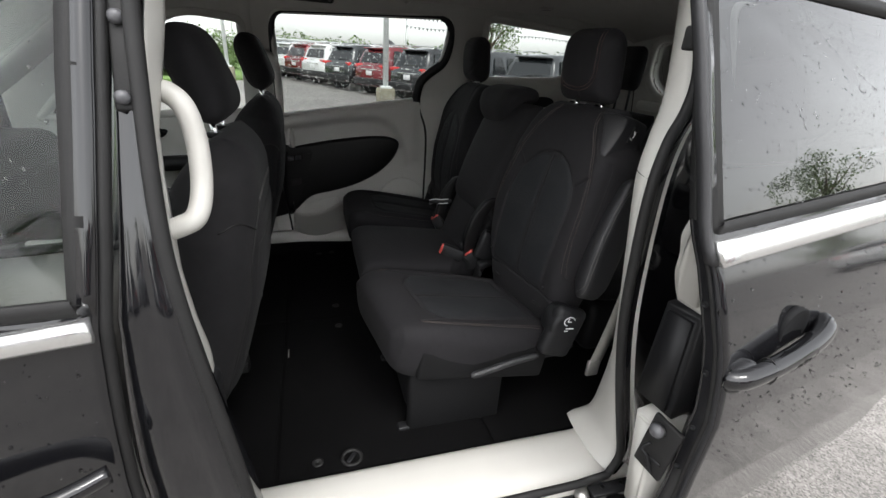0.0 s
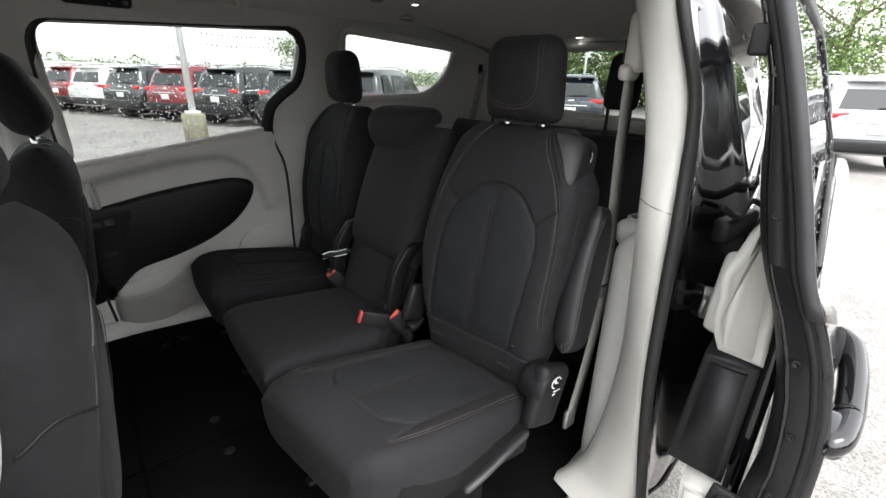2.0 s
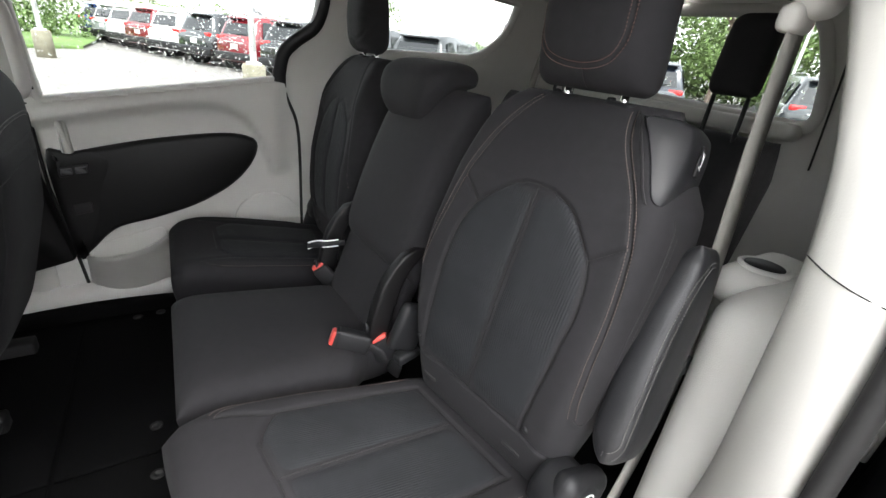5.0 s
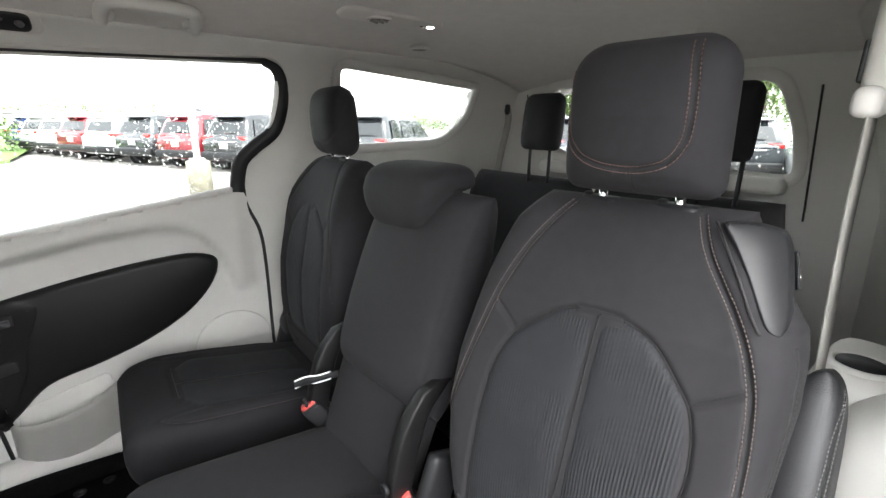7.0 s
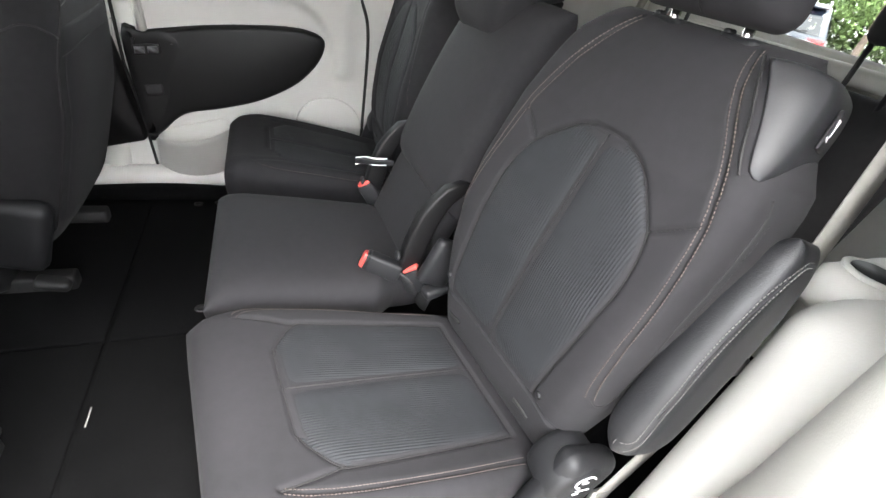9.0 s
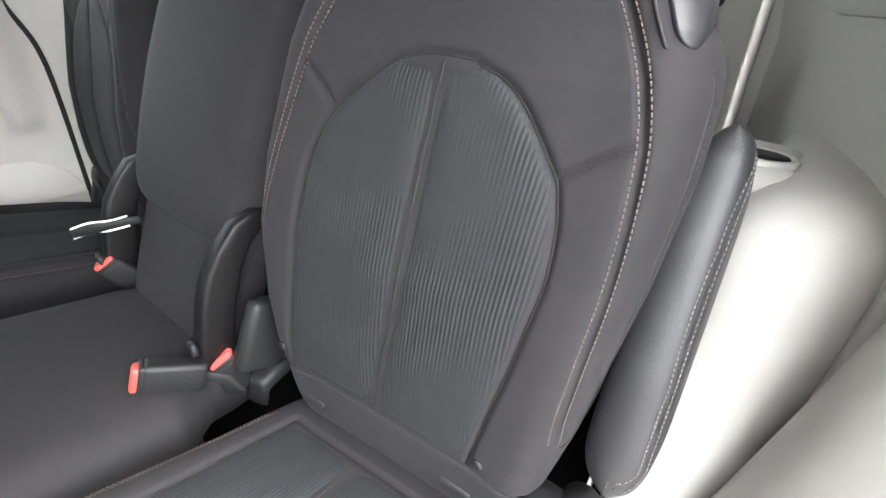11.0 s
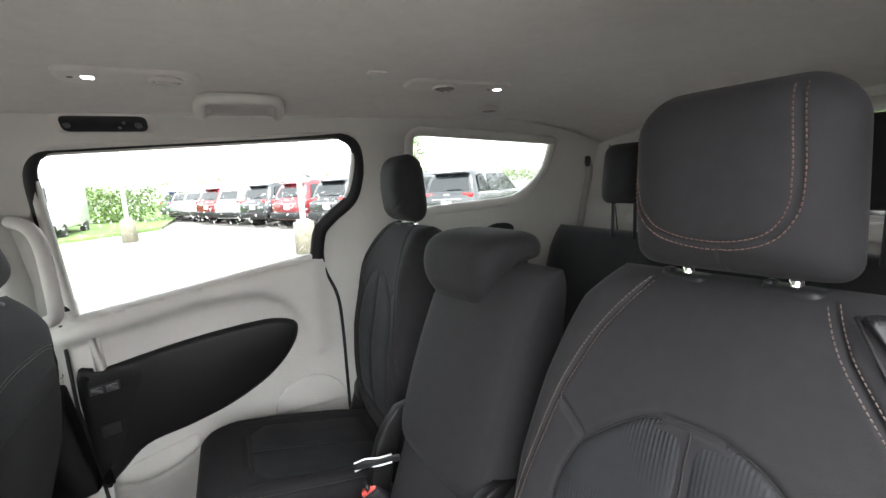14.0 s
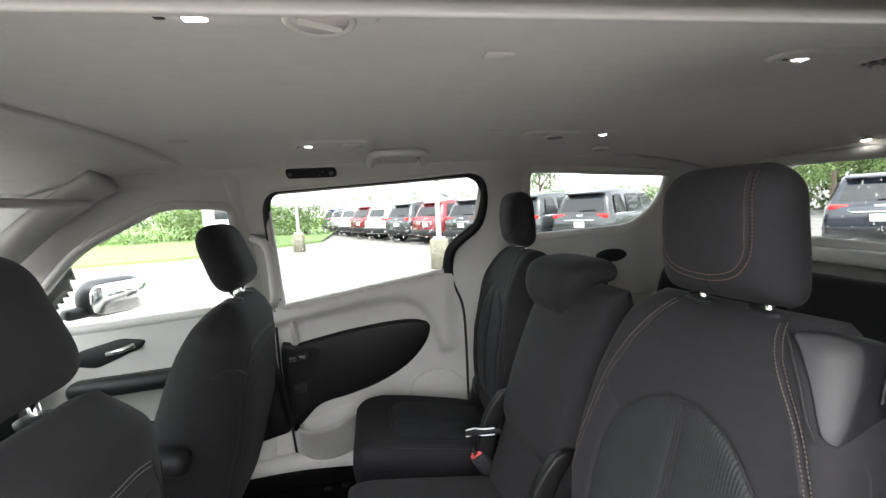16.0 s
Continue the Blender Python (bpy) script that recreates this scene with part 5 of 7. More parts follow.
ks = min(range(len(co)), key=lambda k: abs(co[k].z - 1.295))
part("split_line", tube([co[ks] + (ci[ks] - co[ks]) * t + Vector((-0.0125 * math.sin(math.pi * t) - 0.0005, 0.002, -0.012 * (1 - t))) for t in arc(0, 1, 10)], 0.0007, 6), M_RUBBER, pillar_c)
SEAL = [p + Vector((-0.002, -0.012, 0)) for p in co]
low = [Vector((x, -0.948, 0.445)) for x in arc(-0.12, -0.88, 10)]
bp = [Vector(p) for p in ((-0.905, -0.965, 0.49), (-0.915, -0.980, 0.62), (-0.938, -0.988, 0.85), (-0.966, -0.980, 1.05), (-0.986, -0.955, 1.22), (-0.992, -0.898, 1.42), (-0.990, -0.850, 1.58), (-0.975, -0.812, 1.675))]
top = [Vector((x, -0.795 - 0.012 * math.sin((x + 0.97) * 3.2), 1.708)) for x in arc(-0.93, -0.03, 10)]
loop = SEAL + low + interp_curve(bp, 4) + top
seal = part("door_seal", tube(loop, 0.012, 10, closed=True, flat=0.85), M_RUBBER)
tagged(seal, "dark grey rubber door seal round the opening", "door seal", kind="structure")
# inside of the opening's top
header = part("header_trim", tube([(x, -0.755, 1.762) for x in arc(-1.05, 0.08, 20)], 0.062, 14), M_HEAD)
tagged(header, "pale cloth header over the door opening", "trim", kind="structure")
# sill
b = bmesh.new()
prof = [(-0.762, 0.432), (-0.770, 0.447), (-0.785, 0.455), (-0.82, 0.457), (-0.88, 0.452), (-0.925, 0.440), (-0.945, 0.415), (-0.95, 0.33)]
rows = [[b.verts.new((x, y, z)) for y, z in prof] for x in arc(-0.955, 0.06, 24)]
for A_, B_ in zip(rows, rows[1:]):
    for i in range(len(prof) - 1):
        b.faces.new((A_[i], A_[i + 1], B_[i + 1], B_[i]))
sill = part("sill_plate", b, M_CREAM)
tagged(sill, "cream plastic door sill step", "sill", kind="structure")
rocker = thing("rocker", "black door track under the sill", "rocker panel", kind="structure")
part("track", rbox((-0.45, -0.985, 0.36), (1.1, 0.08, 0.10), 0.012, 2), M_BLACKPL, rocker)
part("outer_rail", rbox((-0.45, -1.02, 0.30), (1.1, 0.05, 0.16), 0.02, 2), M_PAINT, rocker)
for k, x in enumerate((-0.12, -0.06, 0.0)):
    part("roller", lathe((x, -0.97, 0.43), [(0.018, -0.01), (0.02, 0.0), (0.016, 0.012), (0.006, 0.016)], 14), M_STEEL, rocker)
part("roller_arm", rbox((-0.02, -0.975, 0.44), (0.16, 0.035, 0.012), 0.004, 2), M_BLACKPL, rocker)

# front pillar trim with grab handle
def door_jamb(z):
    return float(np.interp(z, [0.30, 0.80, 0.99, 1.10, 1.234, 1.39, 1.52, 1.70], [-1.10, -1.095, -1.083, -1.073, -1.056, -1.044, -1.036, -1.03])) + 0.004


pillar_b = thing("pillar_left_front", "cream trimmed pillar with a grab handle at the front of the opening", "pillar", kind="structure")
B_OUT = [(-0.990, -0.800, 1.68), (-0.990, -0.828, 1.55), (-0.992, -0.872, 1.43), (-0.992, -0.905, 1.32), (-0.990, -0.942, 1.19), (-0.985, -0.952, 1.04), (-0.978, -0.940, 0.95), (-0.975, -0.920, 0.885)]
B_IN = [(-0.975, -0.715, 1.70), (-0.978, -0.745, 1.55), (-0.990, -0.790, 1.43), (-0.998, -0.850, 1.32), (-0.995, -0.872, 1.19), (-0.985, -0.864, 1.04), (-0.978, -0.845, 0.95), (-0.975, -0.850, 0.885)]
bo, bi = interp_curve(B_OUT), interp_curve(B_IN)
b = bmesh.new()
rows = []
for o, i in zip(bo, bi):
    w = i - o
    row = [o + Vector((-0.012, 0.004, 0)), o] + [o + w * t + Vector((0.004, 0.0, 0)) * math.sin(math.pi * t) for t in (0.2, 0.5, 0.8)] + [i, i + Vector((-0.03, 0.02, 0)), i + Vector((-0.11, 0.02, 0))]
    rows.append([b.verts.new(p) for p in row])
for A_, B_ in zip(rows, rows[1:]):
    for i in range(len(A_) - 1):
        b.faces.new((A_[i], A_[i + 1], B_[i + 1], B_[i]))
part("pillar_trim", b, M_CREAM, pillar_b)
part("lower_trim", rbox((-1.015, -0.905, 0.68), (0.105, 0.13, 0.46), 0.02, 3), M_BLACKPL, pillar_b)
part("grip", tube(smooth_path([(-1.010, -0.790, 1.412), (-0.985, -0.796, 1.408), (-0.962, -0.806, 1.385), (-0.951, -0.812, 1.330), (-0.950, -0.832, 1.262), (-0.957, -0.862, 1.222), (-0.980, -0.872, 1.208), (-1.010, -0.875, 1.200)], 7), [0.022, 0.022] + [0.0175] * 46 + [0.022, 0.024], 14), M_CREAM, pillar_b, "cream moulded grab handle")
part("socket", rbox((-0.981, -0.905, 1.005), (0.006, 0.022, 0.042), 0.003, 2, Euler((0, 0, 0.35)).to_matrix()), M_BLACKPL, pillar_b, "black charging socket cover")
b = bmesh.new()
rows = []
for z in arc(0.34, 1.70, 50):
    x0_, x1_ = door_jamb(z), float(np.interp(z, [0.34, 0.73, 0.97, 1.18, 1.32, 1.43, 1.53, 1.70], [-0.88, -0.918, -0.957, -0.985, -0.993, -0.993, -0.988, -0.975]))
    y_ = -skin_y(z)
    rows.append([b.verts.new(q) for q in ((x0_ - 0.02, y_ + 0.060, z), (x0_, y_ + 0.050, z), (x0_ + 0.010, y_ + 0.030, z), (x0_ * 0.6 + x1_ * 0.4, y_ + 0.018, z), (x0_ * 0.45 + x1_ * 0.55, y_ + 0.026, z), (x0_ * 0.3 + x1_ * 0.7, y_ + 0.014, z), (x1_ - 0.006, y_ + 0.016, z), (x1_, y_ + 0.024, z), (x1_ + 0.001, y_ + 0.065, z))])
for A_, B_ in zip(rows, rows[1:]):
    for i in range(8):
        b.faces.new((A_[i], A_[i + 1], B_[i + 1], B_[i]))
part("jamb", b, M_PAINT, pillar_b, "glossy black painted pillar")
part("hinge_plate", rbox((-1.012, -0.874, 1.465), (0.026, 0.014, 0.16), 0.005, 2, Euler((-0.36, 0, 0)).to_matrix()), M_RUBBER, pillar_b)
for z in (1.51, 1.41):
    part("bolt", lathe((-1.012, -0.872 - (1.465 - z) * 0.37 - 0.012, z), [(0.010, 0.004), (0.010, -0.006), (0.004, -0.010)], 10, "y"), M_GREYPL, pillar_b)

# body behind the opening: painted jamb and striker
jamb = thing("rear_jamb", "glossy black door jamb with a steel striker", "car body", kind="structure")
b = bmesh.new()
rows = []
for p in co:
    o = p + Vector((0.004, -0.014, 0))
    end = Vector((0.332, left_skin(0.332, p.z) + 0.001, p.z))
    rows.append([b.verts.new(q) for q in (o, o + Vector((0.02, -0.002, 0)), o + Vector((0.05, 0.034, 0)), o.lerp(end, 0.50) + Vector((0, 0.030, 0)), o.lerp(end, 0.60) + Vector((0, 0.016, 0)), o.lerp(end, 0.88) + Vector((0, 0.012, 0)), o.lerp(end, 0.97) + Vector((0, 0.004, 0)), end, end + Vector((0.02, 0.006, 0)))])
for A_, B_ in zip(rows, rows[1:]):
    for i in range(8):
        b.faces.new((A_[i], A_[i + 1], B_[i + 1], B_[i]))
part("jamb_panel", b, M_PAINT, jamb)
part("striker_plate", rbox((0.145, -0.900, 1.042), (0.010, 0.058, 0.078), 0.004, 2, Euler((0, 0, 0.35)).to_matrix()), M_STEEL, jamb, "zinc-plated steel striker")
part("striker_loop", tube(smooth_path([(0.146, -0.914, 1.060), (0.120, -0.922, 1.060), (0.112, -0.922, 1.042), (0.120, -0.920, 1.026), (0.146, -0.912, 1.026)], 4), 0.005, 8), M_STEEL, jamb)
part("wiring_box", rbox((0.17, -0.925, 1.22), (0.16, 0.035, 0.05), 0.010, 2), M_BLACKPL, jamb)
part("wiring", tube(smooth_path([(0.05, -0.93, 1.28), (0.12, -0.94, 1.25), (0.2, -0.935, 1.27), (0.27, -0.95, 1.24)], 5), 0.006, 8), M_RUBBER, jamb)

# ---------------------------------------------------------------- open left sliding door
door_1 = thing("door_1", "open black sliding door with bright moulding and wet paint", "car door", kind="structure")


def dskin(z):
    return -float(np.interp(z, [0.30, 0.45, 0.65, 0.887, 0.967, 1.04, 1.125, 1.18, 1.23, 1.265, 1.35, 1.435, 1.51, 1.575, 1.68], [1.135, 1.175, 1.205, 1.220, 1.215, 1.206, 1.187, 1.167, 1.144, 1.130, 1.107, 1.082, 1.058, 1.034, 0.992]))


def dlead(z):
    return float(np.interp(z, [0.30, 0.5, 0.75, 0.887, 0.967, 1.04, 1.125, 1.18, 1.23, 1.35, 1.435, 1.575, 1.70], [-0.06, -0.08, -0.112, -0.125, -0.137, -0.151, -0.173, -0.179, -0.187, -0.197, -0.206, -0.210, -0.205]))


DW = rounded([(-0.172, 1.256), (0.78, 1.30), (0.74, 1.63), (-0.194, 1.640)], [0.01, 0.05, 0.06, 0.03], 6)
dus = arc(0, 1, 70)
dvs = arc(0.30, 1.68, 92)
b = sheet(lambda u, z: (dlead(z) + u * (0.95 - dlead(z)), dskin(z), z), dus, dvs, holes=([((x - dlead(z)) / (0.95 - dlead(z)), z) for x, z in DW],), thick=0.012, push=(0, 1, 0))
part("outer_panel", b, M_PAINT, door_1, "black paint beaded with rain")
pane = part("pane", fill([(x, dskin(z) + 0.004, z) for x, z in DW]), M_DARKGLASS, door_1, "dark privacy glass")
part("window_frame", ring([(x, dskin(z), z) for x, z in DW], [(-0.012, 0.004), (0.012, 0.004), (0.014, -0.003), (-0.012, -0.003)], (0, 1, 0)), M_RUBBER, door_1)
part("moulding", ring([(x, dskin(1.225) - 0.004, 1.222 + 0.045 * (x + 0.17)) for x in arc(-0.180, 0.95, 24)], [(-0.019, 0.002), (-0.019, -0.016), (-0.012, -0.018), (0.012, -0.006), (0.019, 0.002), (0.019, 0.018)], (0, 1, 0), False), M_BRIGHT, door_1, "bright satin belt moulding")
edge = [(dlead(z), dskin(z), z) for z in arc(0.32, 1.68, 60)]


def shut_depth(z):
    return float(np.interp(z, [1.15, 1.22, 1.35, 1.45, 1.50, 1.60], [1.0, 0.95, 0.88, 0.68, 0.58, 0.54]))


# shut face: a stepped black channel along the leading edge
b = bmesh.new()
rows = []
for x, y, z in edge:
    rows.append([b.verts.new((x + dx_, y + dy_ * shut_depth(z), z)) for dx_, dy_ in ((0.010, 0.002), (0.000, 0.004), (-0.001, 0.010), (0.004, 0.018), (0.006, 0.026), (0.014, 0.034), (0.020, 0.050), (0.040, 0.064), (0.085, 0.072))])
for A_, B_ in zip(rows, rows[1:]):
    for i in range(8):
        b.faces.new((A_[i], A_[i + 1], B_[i + 1], B_[i]))
part("edge_frame", b, M_SHUT, door_1, "satin black shut face")
part("edge_seal", tube([(x + 0.005, y + 0.020, z) for x, y, z in edge], 0.0055, 8), M_RUBBER, door_1)
part("edge_flange", tube([(x + 0.022, y + 0.052 * shut_depth(z), z) for x, y, z in edge], 0.004, 8), M_PAINT, door_1)
strip = [p for p in edge if 1.20 < p[2] < 1.66]
part("weatherstrip", ring([(x - 0.002, y + 0.006, z) for x, y, z in strip], [(-0.005, -0.008), (0.006, -0.008), (0.006, 0.010), (-0.005, 0.010)], (0, 1, 0), False), M_SEAL, door_1, "dark grey moulded edge strip")
for z in (1.575, 1.505, 1.33, 1.12, 0.98, 0.84, 0.72):
    part("bolt", lathe((dlead(z) + 0.017, dskin(z) + 0.042 * shut_depth(z), z), [(0.007, 0.004), (0.007, -0.003), (0.004, -0.005), (0.0035, -0.002)], 12, "x"), M_GREYPL if z > 1.4 else M_BLACKPL, door_1)
part("bumper_block", rbox((dlead(1.54) + 0.022, dskin(1.54) + 0.038, 1.54), (0.020, 0.022, 0.036), 0.004, 2), M_RUBBER, door_1)
b = bmesh.new()
rows = [[b.verts.new((dlead(z) + dx_, dskin(z) + dy_ * shut_depth(z), z)) for dx_, dy_ in ((0.020, 0.030), (0.013, 0.031), (0.014, 0.050), (0.026, 0.056))] for z in arc(1.262, 1.466, 14)]
for A_, B_ in zip(rows, rows[1:]):
    for i in range(3):
        b.faces.new((A_[i], A_[i + 1], B_[i + 1], B_[i]))
b.faces.new(rows[-1])
part("edge_cover", b, M_RUBBER, door_1, "black plastic edge cover")
part("hinge_bracket", rbox((-0.105, -1.125, 0.735), (0.012, 0.07, 0.15), 0.004, 2, Euler((0.12, 0, 0)).to_matrix()), M_RUBBER, door_1, "dark steel roller bracket")
part("bracket_bolt", lathe((-0.118, -1.120, 0.785), [(0.016, 0.004), (0.016, -0.008), (0.009, -0.016), (0.004, -0.017)], 16, "x"), M_GREYPL, door_1)
part("bracket_slot", rbox((-0.112, -1.125, 0.700), (0.004, 0.040, 0.010), 0.002, 1), M_BLACKPL, door_1)
part("cable", tube(smooth_path([(-0.12, -1.115, 0.745), (-0.13, -1.105, 0.725), (-0.125, -1.118, 0.71), (-0.115, -1.13, 0.67)], 5), 0.004, 6), M_BLACKPL, door_1)


def slab(profile, x0, x1, skew, r, material, name, label=""):
    """A moulding of one cross-section (y, z) run along the door, its front end skewed with height, edges rounded."""
    b_ = bmesh.new()
    A_ = [b_.verts.new((x0 + skew * (z - profile[0][1]), y, z)) for y, z in profile]
    B_ = [b_.verts.new((x1, y, z)) for y, z in profile]
    b_.faces.new(A_)
    b_.faces.new(B_[::-1])
    for i in range(len(A_)):
        j = (i + 1) % len(A_)
        b_.faces.new((A_[i], B_[i], B_[j], A_[j]))
    bmesh.ops.recalc_face_normals(b_, faces=b_.faces)
    ends = [e for e in b_.edges if (e.verts[0] in set(A_)) == (e.verts[1] in set(A_))]
    bmesh.ops.bevel(b_, geom=ends, offset=r, segments=4, affect="EDGES")
    return part(name, b_, material, door_1, label)


# inner trim
UP = [(-1.114, 1.052)] + [tuple(p)[:2] for p in smooth_path([(-1.047, 1.058, 0), (-1.036, 1.085, 0), (-1.028, 1.12, 0), (-1.030, 1.16, 0), (-1.026, 1.20, 0), (-1.038, 1.24, 0), (-1.056, 1.30, 0), (-1.066, 1.338, 0)], 4)] + [(-1.074, 1.342), (-1.098, 1.258)]
slab(UP, -0.088, 0.52, -0.13, 0.016, M_CREAM, "inner_upper_trim", "cream moulded upper trim")
slab([(-1.110, 0.785), (-1.012, 0.790), (-1.030, 1.046), (-1.112, 1.048)], -0.078, 0.52, -0.04, 0.014, M_BLACKPL, "inner_panel", "black textured lower panel")
slab([(-1.115, 0.50), (-1.070, 0.50), (-1.050, 0.775), (-1.112, 0.772)], -0.085, 0.52, -0.08, 0.010, M_CREAM, "inner_lower_trim")
# pull cup: rim, hollow
cupo = rounded([(-0.040, 1.062), (0.075, 1.070), (0.085, 1.195), (0.030, 1.205), (-0.030, 1.12)], [0.02, 0.02, 0.025, 0.03, 0.03], 5)
part("pull_cup", plate(cupo, lambda p, q, h: (p, -1.03 + h, q), 0.020, 0.012), M_CREAM, door_1)
cupi = rounded([(-0.016, 1.085), (0.060, 1.090), (0.068, 1.178), (0.035, 1.183), (-0.008, 1.12)], [0.014, 0.014, 0.018, 0.02, 0.02], 5)
part("cup_hollow", plate(cupi, lambda p, q, h: (p, -1.0095 + h * 0.3, q), 0.004, 0.010), M_TRIM, door_1)
part("inner_shell", rbox((0.45, -1.125, 0.78), (0.92, 0.03, 0.74), 0.01, 2), M_PAINT, door_1)
part("inner_window_trim", rbox((0.42, -1.06, 1.275), (0.90, 0.03, 0.03), 0.010, 2), M_BLACKPL, door_1)
# outer handle
HANDLE = smooth_path([(-0.135, -1.203, 0.994), (-0.115, -1.222, 0.999), (-0.06, -1.231, 1.008), (0.00, -1.234, 1.018), (0.07, -1.233, 1.032), (0.125, -1.225, 1.046), (0.160, -1.203, 1.056)], 6)
part("handle", tube(HANDLE, [0.016, 0.019, 0.022, 0.023] + [0.0235] * 28 + [0.022, 0.021, 0.019, 0.017, 0.015], 16, flat=0.78), M_PAINT, door_1, "wet black pull handle")
part("handle_cap", rbox((-0.100, -1.213, 0.998), (0.080, 0.042, 0.046), 0.017, 4, Euler((0, -0.15, 0)).to_matrix()), M_PAINT, door_1)
part("handle_split", tube([(-0.056 + 0.003 * math.cos(t), -1.2315 + 0.0190 * math.cos(t), 1.009 + 0.0242 * math.sin(t)) for t in arc(0, 2 * math.pi, 16)], 0.0012, 5), M_RUBBER, door_1)
part("handle_recess", lathe((0.055, dskin(1.055), 1.055), [(0.044, 0.014), (0.0445, -0.003), (0.041, -0.004), (0.034, -0.002), (0.001, -0.001)], 28, "y"), M_MATTE, door_1)
DOOR_PLACE = Matrix.Translation((-0.10, -1.105, 0)) @ Matrix.Rotation(math.atan(0.18), 4, "Z") @ Matrix.Translation((0.13, 1.128, 0))
door_1.matrix_world = DOOR_PLACE

# ---------------------------------------------------------------- closed front left door
door_3 = thing("door_3", "closed black front door with bright moulding", "car door", kind="structure")


def fskin(z):
    return -skin_y(z) + 0.0


FW = rounded([(-2.0, 1.10), (-1.086, 1.135), (-1.074, 1.27), (-1.068, 1.40), (-1.060, 1.53), (-1.058, 1.60), (-1.28, 1.62), (-1.62, 1.48)], [0.02, 0.01, 0.05, 0.05, 0.05, 0.02, 0.08, 0.10], 6)


def door_end(z):
    return float(np.interp(z, [0.30, 0.80, 0.99, 1.10, 1.234, 1.39, 1.52, 1.70], [-1.10, -1.095, -1.083, -1.073, -1.056, -1.044, -1.036, -1.03]))


b = sheet(lambda u, z: (-2.4 + u * (door_end(z) + 2.4), fskin(z), z), arc(0, 1, 110), arc(0.30, 1.70, 110), holes=([((x + 2.4) / (door_end(z) + 2.4), z) for x, z in FW],), thick=0.012, push=(0, 1, 0))
part("outer_panel", b, M_PAINT, door_3, "black paint beaded with rain")
part("pane", fill([(x, fskin(z) + 0.006, z) for x, z in FW]), M_TINT, door_3).visible_shadow = False
part("moulding", ring([(x, fskin(1.11) - 0.006, 1.108 + 0.12 * (x + 1.08)) for x in arc(-2.2, -1.078, 20)], [(-0.017, 0.012), (-0.017, -0.006), (-0.010, -0.012), (0.010, -0.012), (0.017, -0.006), (0.017, 0.012)], (0, 1, 0), False), M_BRIGHT, door_3, "bright satin belt moulding")
part("window_frame", ring([(x, fskin(z), z) for x, z in FW], [(-0.008, 0.006), (0.016, 0.006), (0.016, -0.004), (-0.008, -0.004)], (0, 1, 0)), M_RUBBER, door_3)
part("edge_seal", tube([(door_end(z) + 0.004, fskin(z) + 0.014, z) for z in arc(0.32, 1.69, 40)], 0.010, 8), M_RUBBER, door_3)
part("frame_applique", ring([(door_end(z) - 0.012, fskin(z) - 0.001, z) for z in arc(1.13, 1.69, 20)], [(-0.011, 0.003), (0.011, 0.003), (0.011, -0.003), (-0.011, -0.003)], (0, 1, 0), False), M_PAINT, door_3, "glossy black window pillar strip")
part("handle", tube(smooth_path([(-1.30, -1.045, 0.835), (-1.22, -1.062, 0.845), (-1.16, -1.060, 0.853), (-1.10, -1.03, 0.86)], 6), 0.020, 12, flat=0.75), M_PAINT, door_3, "wet black pull handle")
door_4 = thing("door_4", "closed front passenger door with pale trim", "car door", kind="structure")
part("pull_recess", plate(rounded([(-1.70, 1.00), (-1.62, 0.985), (-1.45, 1.055), (-1.43, 1.085), (-1.52, 1.10), (-1.68, 1.06)], 0.02), on_right(), 0.006, 0.005), M_BLACKPL, door_4, "black door pull surround")
part("pull_lever", tube([(-1.56, 0.80, 1.05), (-1.50, 0.79, 1.062), (-1.46, 0.80, 1.075)], 0.010, 8), M_BRIGHT, door_4, "bright door lever")
part("armrest", rbox((-1.45, 0.79, 0.93), (0.5, 0.09, 0.07), 0.03, 3, Euler((0, -0.05, 0)).to_matrix()), M_BLACKPL, door_4)
mir = thing("wing_mirror", "dark wing mirror outside the passenger window", "wing mirror", at=(-1.685, 1.13, 1.225))
mir.rotation_euler = (0, 0.04, -0.62)
part("housing", rbox((-0.03, 0.0, 0), (0.155, 0.27, 0.172), 0.076, 7), M_SHUT, mir)
part("mirror_glass", plate(rounded([(-0.115, -0.062), (0.115, -0.070), (0.115, 0.070), (-0.115, 0.066)], 0.05, 8), lambda p, q, h: (0.040 + h, p, q), 0.008, 0.002), plain("mirror", (0.9, 0.9, 0.9), 0.02, 1.0), mir)
part("arm", rbox((-0.03, -0.14, -0.05), (0.07, 0.10, 0.05), 0.018, 3), M_SHUT, mir)

# ---------------------------------------------------------------- on the ceiling
def ceil_point(x, y, drop=0.0):
    return (x, y, roof_z(x, y) - drop)


